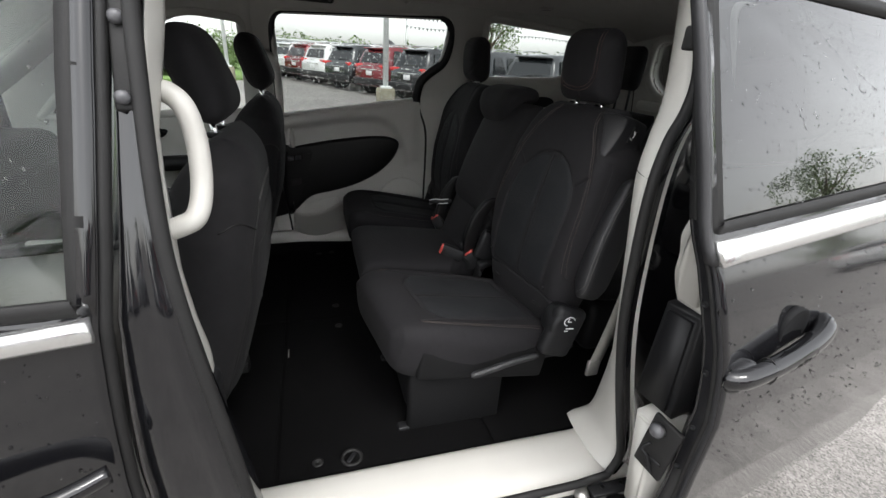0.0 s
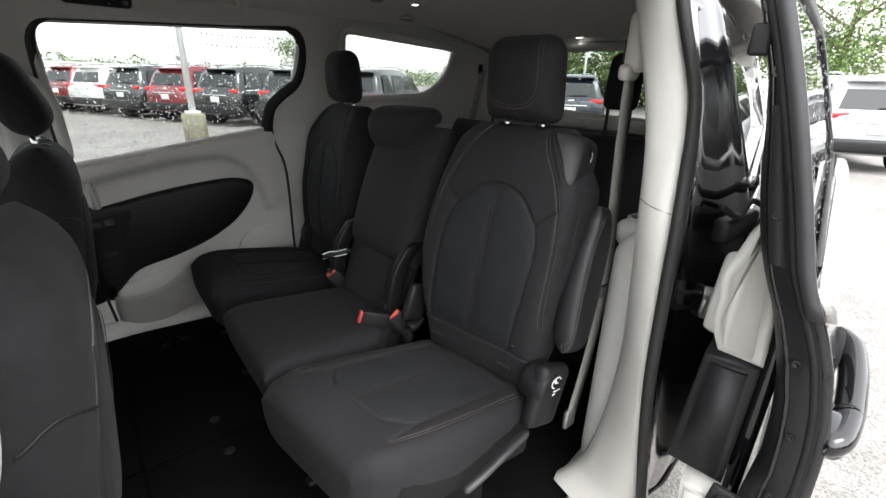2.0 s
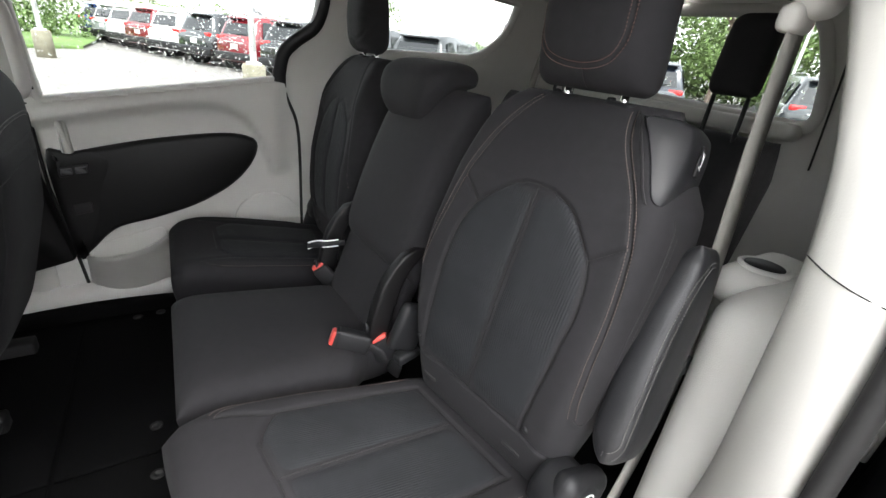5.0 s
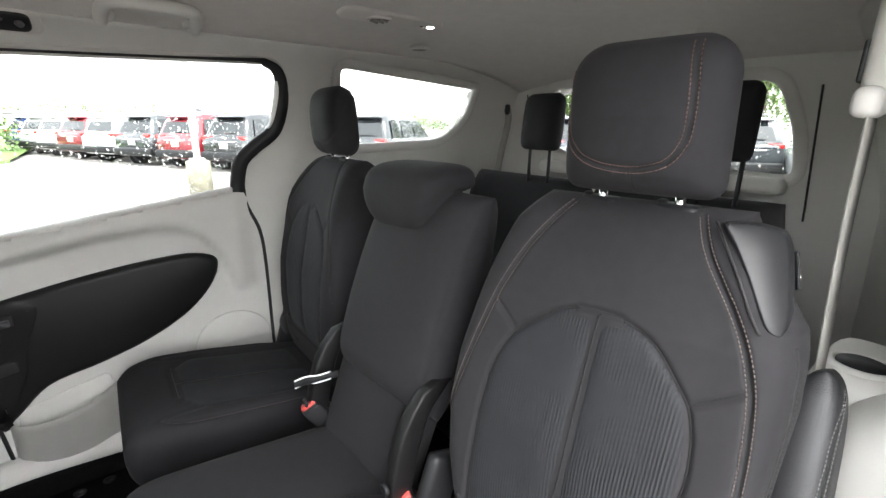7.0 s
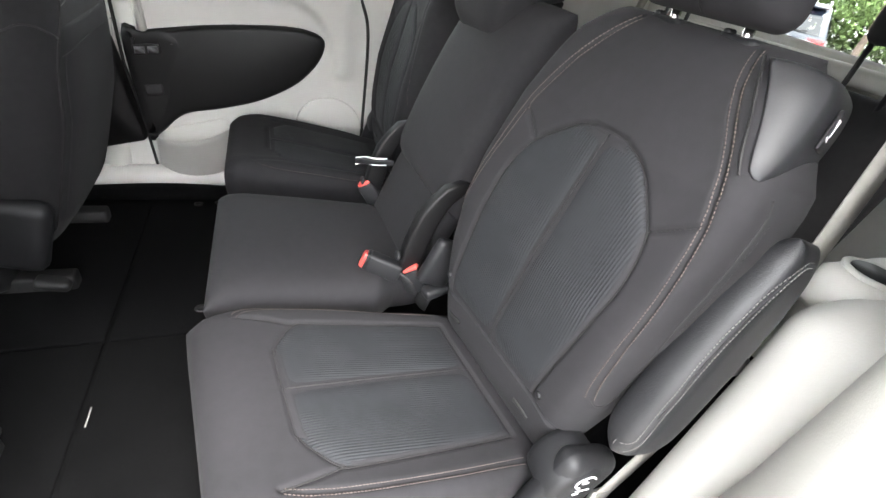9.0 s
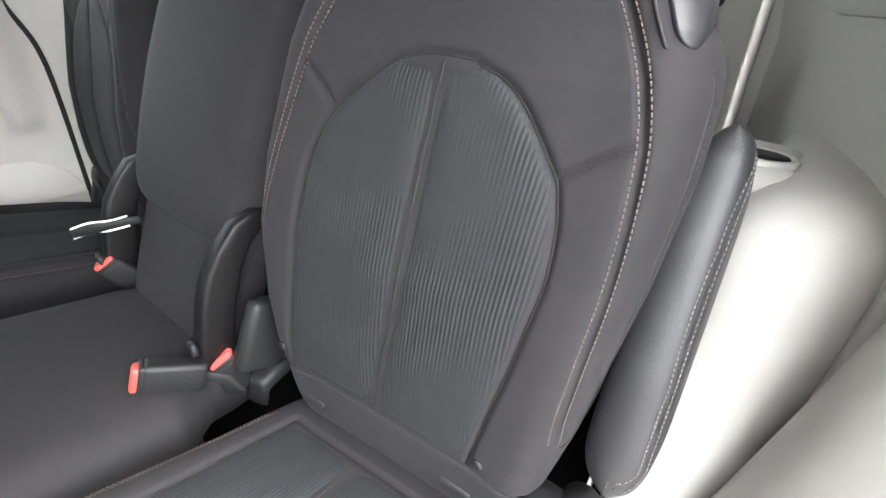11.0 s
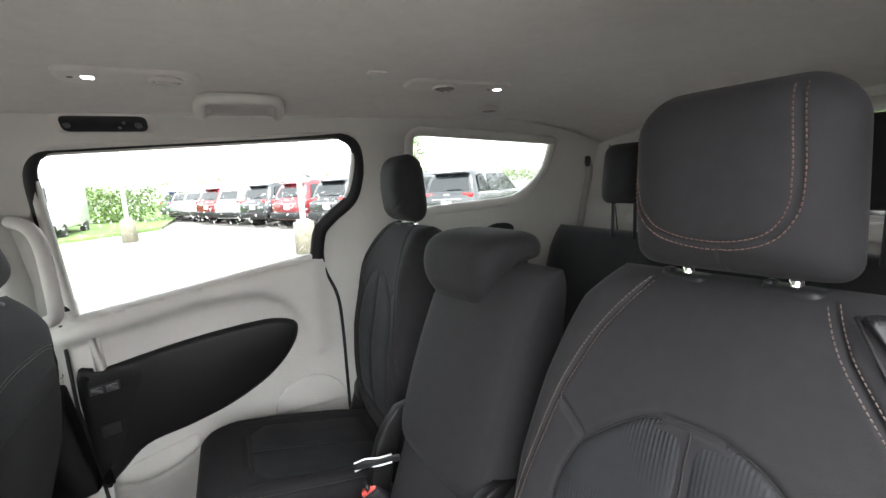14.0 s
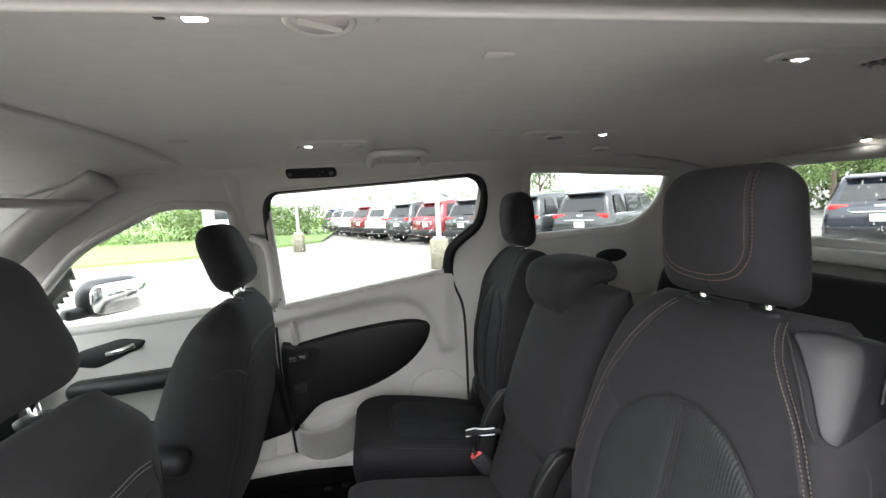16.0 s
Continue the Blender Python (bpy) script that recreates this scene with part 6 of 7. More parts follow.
def dome(x0, x1, y, lampx, capx, label, vent=False):
    d = thing("dome_lamp", label, "ceiling lamp", "ceiling lamps", at=ceil_point((x0 + x1) / 2, y))
    cx = (x0 + x1) / 2
    out = rounded([(x0, y - 0.045), (x1, y - 0.045), (x1, y + 0.045), (x0, y + 0.045)], 0.044, 8)
    part("plate", plate(out, lambda p, q, h: (p - cx, q - y, roof_z(p, q) - h - roof_z(cx, y)), 0.008, 0.010), M_HEAD, d)
    part("lens", rbox((lampx - cx, 0, roof_z(lampx, y) - roof_z(cx, y) - 0.0065), (0.023, 0.017, 0.006), 0.003, 2), M_LED, d, "lit white lens")
    z = roof_z(capx, y) - roof_z(cx, y) - 0.0045
    part("vent_ring", lathe((capx - cx, 0, z), [(0.034, 0.002), (0.036, -0.006), (0.031, -0.009), (0.028, -0.004)], 26), M_HEAD, d)
    if vent:
        part("vent_disc", lathe((capx - cx, 0, z), [(0.030, -0.002), (0.028, -0.006), (0.001, -0.0065)], 26), M_BLACKPL, d, "dark vent opening")
        for k_ in (-1, 0, 1):
            part("vent_vane", rbox((capx - cx - 0.008 * k_, 0.014 * k_, z - 0.0085), (0.050 - 0.012 * abs(k_), 0.0045, 0.007), 0.002, 2, Euler((0.5, 0, 0.5)).to_matrix()), M_WEB, d)
    else:
        part("vent_disc", lathe((capx - cx, 0, z), [(0.029, -0.002), (0.027, -0.0075), (0.006, -0.009)], 26), M_LENS, d)
        part("vent_vane", rbox((capx - cx, 0, z - 0.009), (0.046, 0.010, 0.006), 0.003, 2, Euler((0, 0, 0.5)).to_matrix()), M_HEAD, d)
    part("sensor", rbox((lampx - cx - 0.030, 0, roof_z(lampx, y) - roof_z(cx, y) - 0.008), (0.010, 0.007, 0.003), 0.001, 1), M_BLACKPL, d)
    return d


dome(-0.757, -0.485, 0.44, -0.697, -0.555, "pale oval ceiling lamp unit with a lit lens")
dome(-0.712, -0.482, -0.572, -0.660, -0.545, "pale oval ceiling lamp unit with a lit lens")
dome(0.0, 0.33, 0.40, 0.295, 0.12, "pale oval ceiling vent with a lit lens beside it", True)
dome(0.19, 0.505, -0.36, 0.237, 0.405, "pale oval ceiling vent with a lit lens beside it", True)
cg = thing("rear_lamp", "small lit lens in the rear headliner", "ceiling lamp", "ceiling lamps", at=(1.02, 0.125, 1.690))
part("bezel", rbox((0, 0, 0.004), (0.030, 0.040, 0.012), 0.004, 3), M_HEAD, cg)
part("lens", rbox((0, 0, -0.002), (0.014, 0.022, 0.007), 0.003, 2), M_LED, cg, "lit white lens")
sp = thing("ceiling_cap", "round pale cap beside the quarter window", "ceiling cap", at=ceil_point(0.385, 0.585))
part("cap_ring", lathe((0, 0, 0), [(0.034, 0.004), (0.036, -0.006), (0.030, -0.010), (0.027, -0.006)], 24), M_HEAD, sp)
part("cap_disc", lathe((0, 0, -0.004), [(0.028, 0), (0.026, -0.004), (0.004, -0.006)], 24), M_WEB, sp)
gh = thing("grab_handle", "pale folding grab handle over the side window", "grab handle", "grab handles", at=ceil_point(-0.405, 0.575))
part("grip", tube(smooth_path([(-0.098, 0.055, -0.028), (-0.098, 0.010, -0.020), (-0.088, -0.040, -0.008), (-0.055, -0.055, -0.004), (0.055, -0.055, -0.004), (0.088, -0.040, -0.008), (0.098, 0.010, -0.020), (0.098, 0.055, -0.028)], 6), 0.0150, 12), M_TRIM, gh)
for s in (-1, 1):
    part("foot", rbox((s * 0.090, 0.045, -0.018), (0.036, 0.040, 0.030), 0.012, 3), M_TRIM, gh)
part("inner_pad", rbox((0, -0.022, -0.008), (0.105, 0.030, 0.014), 0.006, 3, Euler((-0.22, 0, 0)).to_matrix()), M_TRIM, gh)
part("back_plate", rbox((0, 0.008, -0.002), (0.16, 0.09, 0.006), 0.0028, 2, Euler((-0.22, 0, 0)).to_matrix()), M_HEAD, gh)
cp = thing("climate_panel", "black rear climate control panel above the window", "control panel", at=(-0.725, 0.690, 1.708))
rot = Euler((-0.75, 0, 0)).to_matrix()


def on_panel(p, q, h):
    return tuple(rot @ Vector((p, q, -h)))


part("bezel", plate(rounded([(-0.116, -0.037), (0.116, -0.037), (0.116, 0.037), (-0.116, 0.037)], 0.026, 7), on_panel, 0.008, 0.008, drop=0.02), M_HEAD, cp)
part("face", plate(rounded([(-0.094, -0.026), (0.094, -0.026), (0.094, 0.026), (-0.094, 0.026)], 0.020, 7), on_panel, 0.013, 0.005), M_BLACKPL, cp, "black control face")
for x, y, r_ in ((0.030, 0.008, 0.005), (0.042, -0.008, 0.005), (0.072, 0.0, 0.010), (-0.078, 0.0, 0.009)):
    part("button", plate([(x + r_ * math.cos(t), y + r_ * math.sin(t)) for t in arc(0, 2 * math.pi - 0.5, 12)], on_panel, 0.018, 0.003), M_GREYPL, cp)
for x, y in ((-0.30, -0.36), (-0.10, 0.33), (-1.05, 0.36)):
    hk = thing("headliner_cap", "small pale headliner blanking cap", "trim clip", "headliner caps", at=ceil_point(x, y))
    part("cap", rbox((0, 0, -0.002), (0.045, 0.028, 0.006), 0.0025, 2), M_HEAD, hk)
vis = thing("sun_visor", "pale sun visor folded against the headliner", "sun visor", at=(-1.50, 0.38, 1.622))
part("blade", rbox((0, 0, 0), (0.15, 0.44, 0.024), 0.011, 3, Euler((0, 0.03, 0)).to_matrix()), M_HEAD, vis)
rail = part("headliner_fold", tube(smooth_path([(-1.16, -0.60, roof_z(-1.16, -0.6) + 0.006), (-1.20, -0.2, roof_z(-1.2, -0.2) + 0.006), (-1.20, 0.2, roof_z(-1.2, 0.2) + 0.006), (-1.16, 0.60, roof_z(-1.16, 0.6) + 0.006)], 8), 0.018, 10), M_HEAD)
tagged(rail, "soft fold across the headliner", "trim", kind="structure")

# ---------------------------------------------------------------- belts
def belt(pts, w=0.046, parent=None, label="", face=(0.75, 0.66, 0.1)):
    b_ = bmesh.new()
    P = smooth_path(pts, 6)
    rows_ = []
    for i, p in enumerate(P):
        d = (P[min(i + 1, len(P) - 1)] - P[max(i - 1, 0)]).normalized()
        s = d.cross(Vector(face).normalized()).normalized() * w / 2
        t = d.cross(s).normalized() * 0.0012
        rows_.append([b_.verts.new(q) for q in (p - s - t, p + s - t, p + s + t, p - s + t)])
    for A_, B_ in zip(rows_, rows_[1:]):
        for i in range(4):
            b_.faces.new((A_[i], A_[(i + 1) % 4], B_[(i + 1) % 4], B_[i]))
    return part("webbing", b_, M_WEB, parent, label)


sb = thing("seat_belt", "grey seat belt hanging from a pale guide on the pillar", "seat belt", "seat belts", at=(0, 0, 0))
belt([(0.125, -0.664, 1.505), (0.126, -0.668, 1.36), (0.127, -0.678, 1.18), (0.127, -0.688, 1.0), (0.105, -0.687, 0.80), (0.068, -0.685, 0.62)], 0.042, sb, face=(0.03, 1.0, 0))
part("guide", rbox((0.135, -0.672, 1.575), (0.062, 0.05, 0.125), 0.022, 4), M_CREAM, sb, "pale belt guide")
part("guide_loop", rbox((0.124, -0.660, 1.512), (0.055, 0.028, 0.034), 0.011, 3), M_CREAM, sb)
part("guide_slot", rbox((0.128, -0.6465, 1.555), (0.022, 0.006, 0.045), 0.0028, 2), M_BLACKPL, sb)
part("anchor", rbox((0.066, -0.682, 0.600), (0.045, 0.014, 0.06), 0.006, 2), M_STEEL, sb, "steel anchor tongue")
part("tongue", rbox((0.122, -0.692, 0.990), (0.045, 0.012, 0.035), 0.005, 2), M_GREYPL, sb)
sb2 = thing("seat_belt", "dark seat belt strap behind the second row", "seat belt", "seat belts")
belt([(0.925, 0.672, 1.56), (0.915, 0.655, 1.50), (0.885, 0.662, 1.36), (0.86, 0.665, 1.22)], 0.03, sb2)
part("hook", rbox((0.922, 0.668, 1.555), (0.02, 0.02, 0.045), 0.006, 2), M_BLACKPL, sb2)

# ---------------------------------------------------------------- floor pieces
for k, (x0, x1, y0_, y1_) in enumerate(((-0.905, -0.30, 0.027, 0.70), (-0.905, -0.30, -0.755, 0.019), (-1.30, -0.913, 0.027, 0.70), (-1.30, -0.913, -0.755, 0.019), (-0.29, 0.20, -0.755, 0.70))):
    part("carpet_panel", rbox(((x0 + x1) / 2, (y0_ + y1_) / 2, FLOOR + 0.003), (x1 - x0, y1_ - y0_, 0.012), 0.005, 2), M_CARPET, floor)
part("carpet_edge", rbox((-0.55, 0.760, FLOOR + 0.028), (1.25, 0.055, 0.060), 0.018, 3), M_CARPET, floor)
part("label_strip", rbox((-0.893, -0.200, FLOOR + 0.0095), (0.0035, 0.050, 0.0012), 0.0004, 1), M_WEB, floor, "pale printed label strip")
for x, y in ((-0.703, 0.114), (-0.70, -0.049), (-0.69, 0.70), (-0.76, 0.69), (-0.800, -0.715)):
    part("floor_anchor", lathe((x, y, FLOOR + 0.009), [(0.015, 0.0), (0.016, 0.002), (0.008, 0.003), (0.006, 0.0005)], 18), M_RUBBER, floor)
fl = thing("floor_latch_ring", "round black floor latch near the sill", "floor latch", at=(-0.708, -0.718, FLOOR))
part("ring", lathe((0, 0, 0.004), [(0.030, 0.0), (0.031, 0.008), (0.024, 0.010), (0.021, 0.004)], 22), M_RUBBER, fl)
part("tab", rbox((0, 0, 0.010), (0.040, 0.012, 0.006), 0.003, 2, Euler((0, 0, 0.9)).to_matrix()), M_BLACKPL, fl)

# ---------------------------------------------------------------- outdoors
ground = part("ground", sheet(lambda x, y: (x, y, 0.0), [-900, -300, -120, -60, -30, -15, -8, -4, 0, 4, 8, 15, 30, 60, 120, 300, 900], [-900, -300, -120, -60, -30, -15, -8, -4, 0, 4, 8, 15, 30, 60, 120, 300, 900]), M_ASPHALT, smooth=False)
tagged(ground, "damp pale worn asphalt car park", "ground", kind="structure")
b = bmesh.new()
rows = []
for x in arc(-60, -3.2, 24):
    e = 16.5 + 0.10 * (x + 9) + (0.0 if x < -8 else (x + 8) * 1.1)
    rows.append([b.verts.new((x, y, z)) for y, z in ((e, 0.0), (e, 0.10), (e + 0.12, 0.11), (e + 6, 0.16), (e + 14, 0.25), (e + 60, 0.6))])
for A_, B_ in zip(rows, rows[1:]):
    for i in range(5):
        b.faces.new((A_[i], B_[i], B_[i + 1], A_[i + 1]))
lawn = part("lawn", b, M_GRASS)
tagged(lawn, "mown green grass verge", "grass", kind="structure")

LEAF_SHAPE = [(-0.5, 0, 0), (0.0, 0.28, 0.06), (0.5, 0, 0), (0.0, -0.28, 0.06)]


def foliage(clumps, leaf, per, seed):
    """Many small leaves scattered over uneven clumps (x, y, z, radius)."""
    rnd = np.random.RandomState(seed)
    verts, faces = [], []
    shape = np.array(LEAF_SHAPE)
    for x, y, z, r in clumps:
        n = int(per * r * r)
        d = rnd.normal(size=(n, 3))
        d /= np.linalg.norm(d, axis=1)[:, None]
        rad = r * (0.55 + 0.5 * rnd.rand(n)) * (1 + 0.22 * np.sin(d[:, 0] * 6 + seed) * np.cos(d[:, 2] * 7))
        c = np.array([x, y, z]) + d * rad[:, None] * np.array([1, 1, 0.85])
        for p in c:
            if p[2] < 0.05:
                continue
            a = Euler((rnd.uniform(-1.2, 1.2), rnd.uniform(-1.2, 1.2), rnd.uniform(0, 6.28))).to_matrix()
            k = len(verts)
            s = leaf * rnd.uniform(0.6, 1.4)
            for q in shape:
                w = a @ Vector(q * s)
                verts.append((p[0] + w.x, p[1] + w.y, p[2] + w.z))
            faces.append((k, k + 1, k + 2, k + 3))
    me = bpy.data.meshes.new("leaves")
    me.from_pydata(verts, [], faces)
    b_ = bmesh.new()
    b_.from_mesh(me)
    bpy.data.meshes.remove(me)
    return b_


rnd = random.Random(4)
hedge_clumps = []
for k in range(46):
    x = -37 + k * 0.72 + rnd.uniform(-0.3, 0.3)
    y = 29 + rnd.uniform(-0.8, 1.0) + 0.06 * (x + 9)
    low = min(1.0, 0.22 + max(0.0, (-10.0 - x) / 6))
    for j in range(3):
        hedge_clumps.append((x, y + rnd.uniform(-0.6, 0.6), 0.6 + 1.5 * j * low + rnd.uniform(-0.2, 0.3), rnd.uniform(0.75, 1.25)))
hedge = part("hedge", foliage(hedge_clumps, 0.17, 230, 3), M_LEAF, smooth=False)
tagged(hedge, "tall unclipped green hedge behind the verge", "hedge", kind="stuff")


def tree(x, y, h, crown, seed, label="broad-leaved green tree beyond the car park"):
    t = thing("tree", label, "tree", "trees", at=(x, y, 0))
    r = random.Random(seed)
    b_ = tube(smooth_path([(0, 0, -0.1), (0.05, 0.02, h * 0.3), (0.0, 0.08, h * 0.6), (0.1, 0, h * 0.85)], 4), [0.022 * h * (1 - 0.07 * i) for i in range(13)], 8)
    for k in range(6):
        a = r.uniform(0, 6.28)
        z = h * r.uniform(0.35, 0.65)
        tube(smooth_path([(0, 0, z), (math.cos(a) * crown * 0.4, math.sin(a) * crown * 0.4, z + h * 0.12), (math.cos(a) * crown * 0.75, math.sin(a) * crown * 0.75, z + h * 0.26)], 3), [0.012 * h, 0.010 * h, 0.009 * h, 0.007 * h, 0.006 * h, 0.004 * h, 0.003 * h], 6, b_)
    part("trunk", b_, M_BARK, t)
    cl = []
    for k in range(30):
        a, q = r.uniform(0, 6.28), r.uniform(0.1, 0.85) * crown
        cl.append((math.cos(a) * q, math.sin(a) * q, h * r.uniform(0.28, 0.97) - 0.15 * q, crown * r.uniform(0.24, 0.42)))
    part("crown", foliage(cl, 0.042 * h ** 0.7, 330 / max(0.7, crown / 2.2) ** 1.2, seed), M_LEAF, t, smooth=False)
    return t


belt_clumps = []
for k in range(125):
    a_, d_ = radians(rnd.uniform(18, 47)), rnd.uniform(36, 41)
    belt_clumps.append((math.cos(a_) * d_, math.sin(a_) * d_, rnd.uniform(0.3, 6.2), rnd.uniform(1.2, 2.0)))
thicket = part("thicket", foliage(belt_clumps, 0.34, 95, 21), M_LEAF, smooth=False)
tagged(thicket, "dense green belt of trees behind the parked cars", "trees", kind="stuff")
tree(12.6, 32.0, 5.6, 2.2, 1)
for k, (x, y, h, c) in enumerate(((26, 14, 8.5, 3.6), (31, 9, 9.5, 4.0), (28, 4.5, 7.5, 3.2), (24, 19, 7.5, 3.4), (50, -2.5, 8.5, 3.8), (47, -12, 8.0, 3.4), (40, -24, 8.5, 3.6), (18, -38, 9.0, 4.0), (4, -42, 8.5, 3.8), (-10, -40, 9.0, 4.0), (-24, -36, 8.5, 3.8), (-30, 33, 9, 4.2), (-22, 36, 7.5, 3.5), (-15, 38, 7, 3.2))):
    tree(x, y, h, c, 11 + k)
far = []
for k in range(120):
    far.append((-70 + k * 1.5 + rnd.uniform(-0.6, 0.6), 105 + rnd.uniform(-6, 6), rnd.uniform(1.0, 3.2), rnd.uniform(1.2, 2.8)))
woods = part("far_woods", foliage(far, 0.6, 24, 9), M_LEAF, smooth=False)
tagged(woods, "distant line of green trees", "woods", kind="stuff")
bl = thing("far_building", "long pale low building far behind the car park", "building", at=(14, 92, 0))
part("wall", rbox((0, 0, 1.4), (60, 8, 2.8), 0.05, 1), mat("pale_cladding", (0.5, 0.5, 0.48), 0.7, vary=0.06, scale=0.6), bl)
part("roof", rbox((0, 0, 2.9), (61, 9, 0.3), 0.05, 1), M_POLE, bl)


M_CLAD = mat("grey_metal_cladding", (0.16, 0.16, 0.17), 0.5, vary=0.08, scale=0.8, stretch=(6, 1, 0.3))
hall = thing("showroom", "low grey clad showroom with a glass front across the lane", "building", at=(10, -34, 0))
part("wall", rbox((0, -5, 3.1), (30, 10, 6.2), 0.05, 1), M_CLAD, hall)
part("fascia", rbox((0, 0.4, 5.2), (31, 1.2, 1.7), 0.06, 2), mat("dark_fascia", (0.05, 0.05, 0.055), 0.35, vary=0.06, scale=0.5), hall, "dark fascia band")
part("entrance_arch", rbox((4.5, 0.9, 3.2), (5.0, 0.6, 6.8), 0.08, 2), mat("red_cladding", (0.30, 0.03, 0.03), 0.45, vary=0.08, scale=1.2), hall, "red entrance portal")
for k in range(9):
    x_ = -13.2 + k * 3.0
    if not 1.5 < x_ < 7.5:
        part("shop_window", rbox((x_, 0.05, 1.9), (2.7, 0.12, 3.2), 0.03, 1), plain("shop_glass", (0.03, 0.035, 0.04), 0.05), hall)
for k, w_ in enumerate((1.1, 0.8, 0.8, 0.9)):
    part("sign_bar", rbox((-8 + k * 1.5, 1.02, 5.2), (w_, 0.08, 0.8), 0.02, 1), M_POLE, hall, "pale plain sign bar")


def lamp_post(x, y, h=8.5, base=True, label="pale steel car park lamp post on a stained concrete base"):
    p = thing("street_lamp", label, "lamp post", "car park lamps", at=(x, y, 0))
    z0 = 0.76 if base else -0.05
    if base:
        part("base", lathe((0, 0, 0), [(0.235, -0.02), (0.235, 0.70), (0.21, 0.74)], 20), M_CONC, p, "stained round concrete base")
        part("base_plate", rbox((0, 0, 0.76), (0.27, 0.27, 0.05), 0.01, 2), M_POLE, p)
    part("pole", tube([(0, 0, z0), (0, 0, h)], [0.066, 0.05], 12), M_POLE, p)
    part("arm", tube([(-0.7, 0, h), (0.7, 0, h)], 0.035, 8), M_POLE, p)
    for s in (-1, 1):
        part("lamp_head", rbox((s * 0.85, 0, h - 0.02), (0.55, 0.32, 0.12), 0.03, 2), M_POLE, p)
    return p


lamp_post(1.08, 9.75)
lamp_post(-3.55, 17.3)
lamp_post(-6.5, 42.0, 8.0, False, "distant car park lamp post")
lamp_post(14.0, 45.0, 8.5, False, "distant car park lamp post")
lamp_post(23.0, 9.0, 7.0, False, "distant car park lamp post")
lamp_post(20.5, 13.5, 6.5, False, "distant car park lamp post")
M_FLAG = mat("pennant_cloth", (0.30, 0.30, 0.31), 0.8, vary=0.3, scale=4)
# strings of small pennants
for k, (z, y) in enumerate(((4.4, 36.0), (3.75, 36.5))):
    pn = thing("pennant_string", "string of small pale pennants over the car park", "pennants", "pennant strings", at=(0, y, 0))
    b = tube([(x, 0, z - 0.10 * math.sin((x - 6) * 0.5) ** 2) for x in arc(7, 44, 60)], 0.02, 5)
    part("cord", b, M_POLE, pn)
    b = bmesh.new()
    for j in range(110):
        x = 7 + j * 0.335
        zz_ = z - 0.10 * math.sin((x - 6) * 0.5) ** 2
        b.faces.new([b.verts.new(q) for q in ((x, 0.0, zz_), (x + 0.20, 0.0, zz_), (x + 0.10, 0.02, zz_ - 0.22))])
        b.faces.new([b.verts.new(q) for q in ((x, 0.012, zz_), (x + 0.10, 0.032, zz_ - 0.22), (x + 0.20, 0.012, zz_))])
    ob = part("pennants", b, M_FLAG, pn, smooth=False)
    ob["kind"] = "stuff"
for x in (7.0, 44.0):
    pp = thing("pennant_pole", "thin pale pole that carries pennant strings", "pole", "pennant poles", at=(x, 36.25, 0))
    part("pole", tube([(0, 0, -0.05), (0, 0, 4.7)], 0.05, 8), M_POLE, pp)
    part("crossbar", rbox((0, 0, 4.4), (0.06, 0.7, 0.06), 0.01, 1), M_POLE, pp)
    part("crossbar", rbox((0, 0, 3.72), (0.06, 0.7, 0.06), 0.01, 1), M_POLE, pp)
fp = thing("flag_pole", "thin flag pole with a furled flag", "flag pole", at=(4.9, 34.0, 0))
part("pole", tube([(0, 0, 0), (0, 0, 9)], 0.05, 8), M_POLE, fp)
part("flag", sheet(lambda u, v: (0.05 + 0.75 * u, 0.05 * math.sin(9 * u + 3 * v), 2.75 - 0.45 * u - 0.30 * v), arc(0, 1, 12), arc(0, 1, 5), thick=0.01, push=(0, 1, 0)), mat("flag_cloth", (0.16, 0.16, 0.17), 0.8, vary=0.3, scale=3), fp)


# ---------------------------------------------------------------- parked cars
M_TYRE = mat("tyre", (0.02, 0.02, 0.02), 0.85, vary=0.15, scale=20)
M_RIM = mat("alloy", (0.5, 0.5, 0.5), 0.3, 0.8, vary=0.05, scale=20)
M_CARGLASS = plain("car_glass", (0.02, 0.022, 0.024), 0.06)
M_TAIL = plain("tail_lamp", (0.55, 0.02, 0.02), 0.15)
M_PLATE = plain("rear_plate", (0.7, 0.7, 0.7), 0.5)
PAINTS = {}


def car_paint(c):
    if c not in PAINTS:
        PAINTS[c] = mat("car_paint", c, 0.25, 0.1, vary=0.05, scale=2, coat=0.8)
    return PAINTS[c]


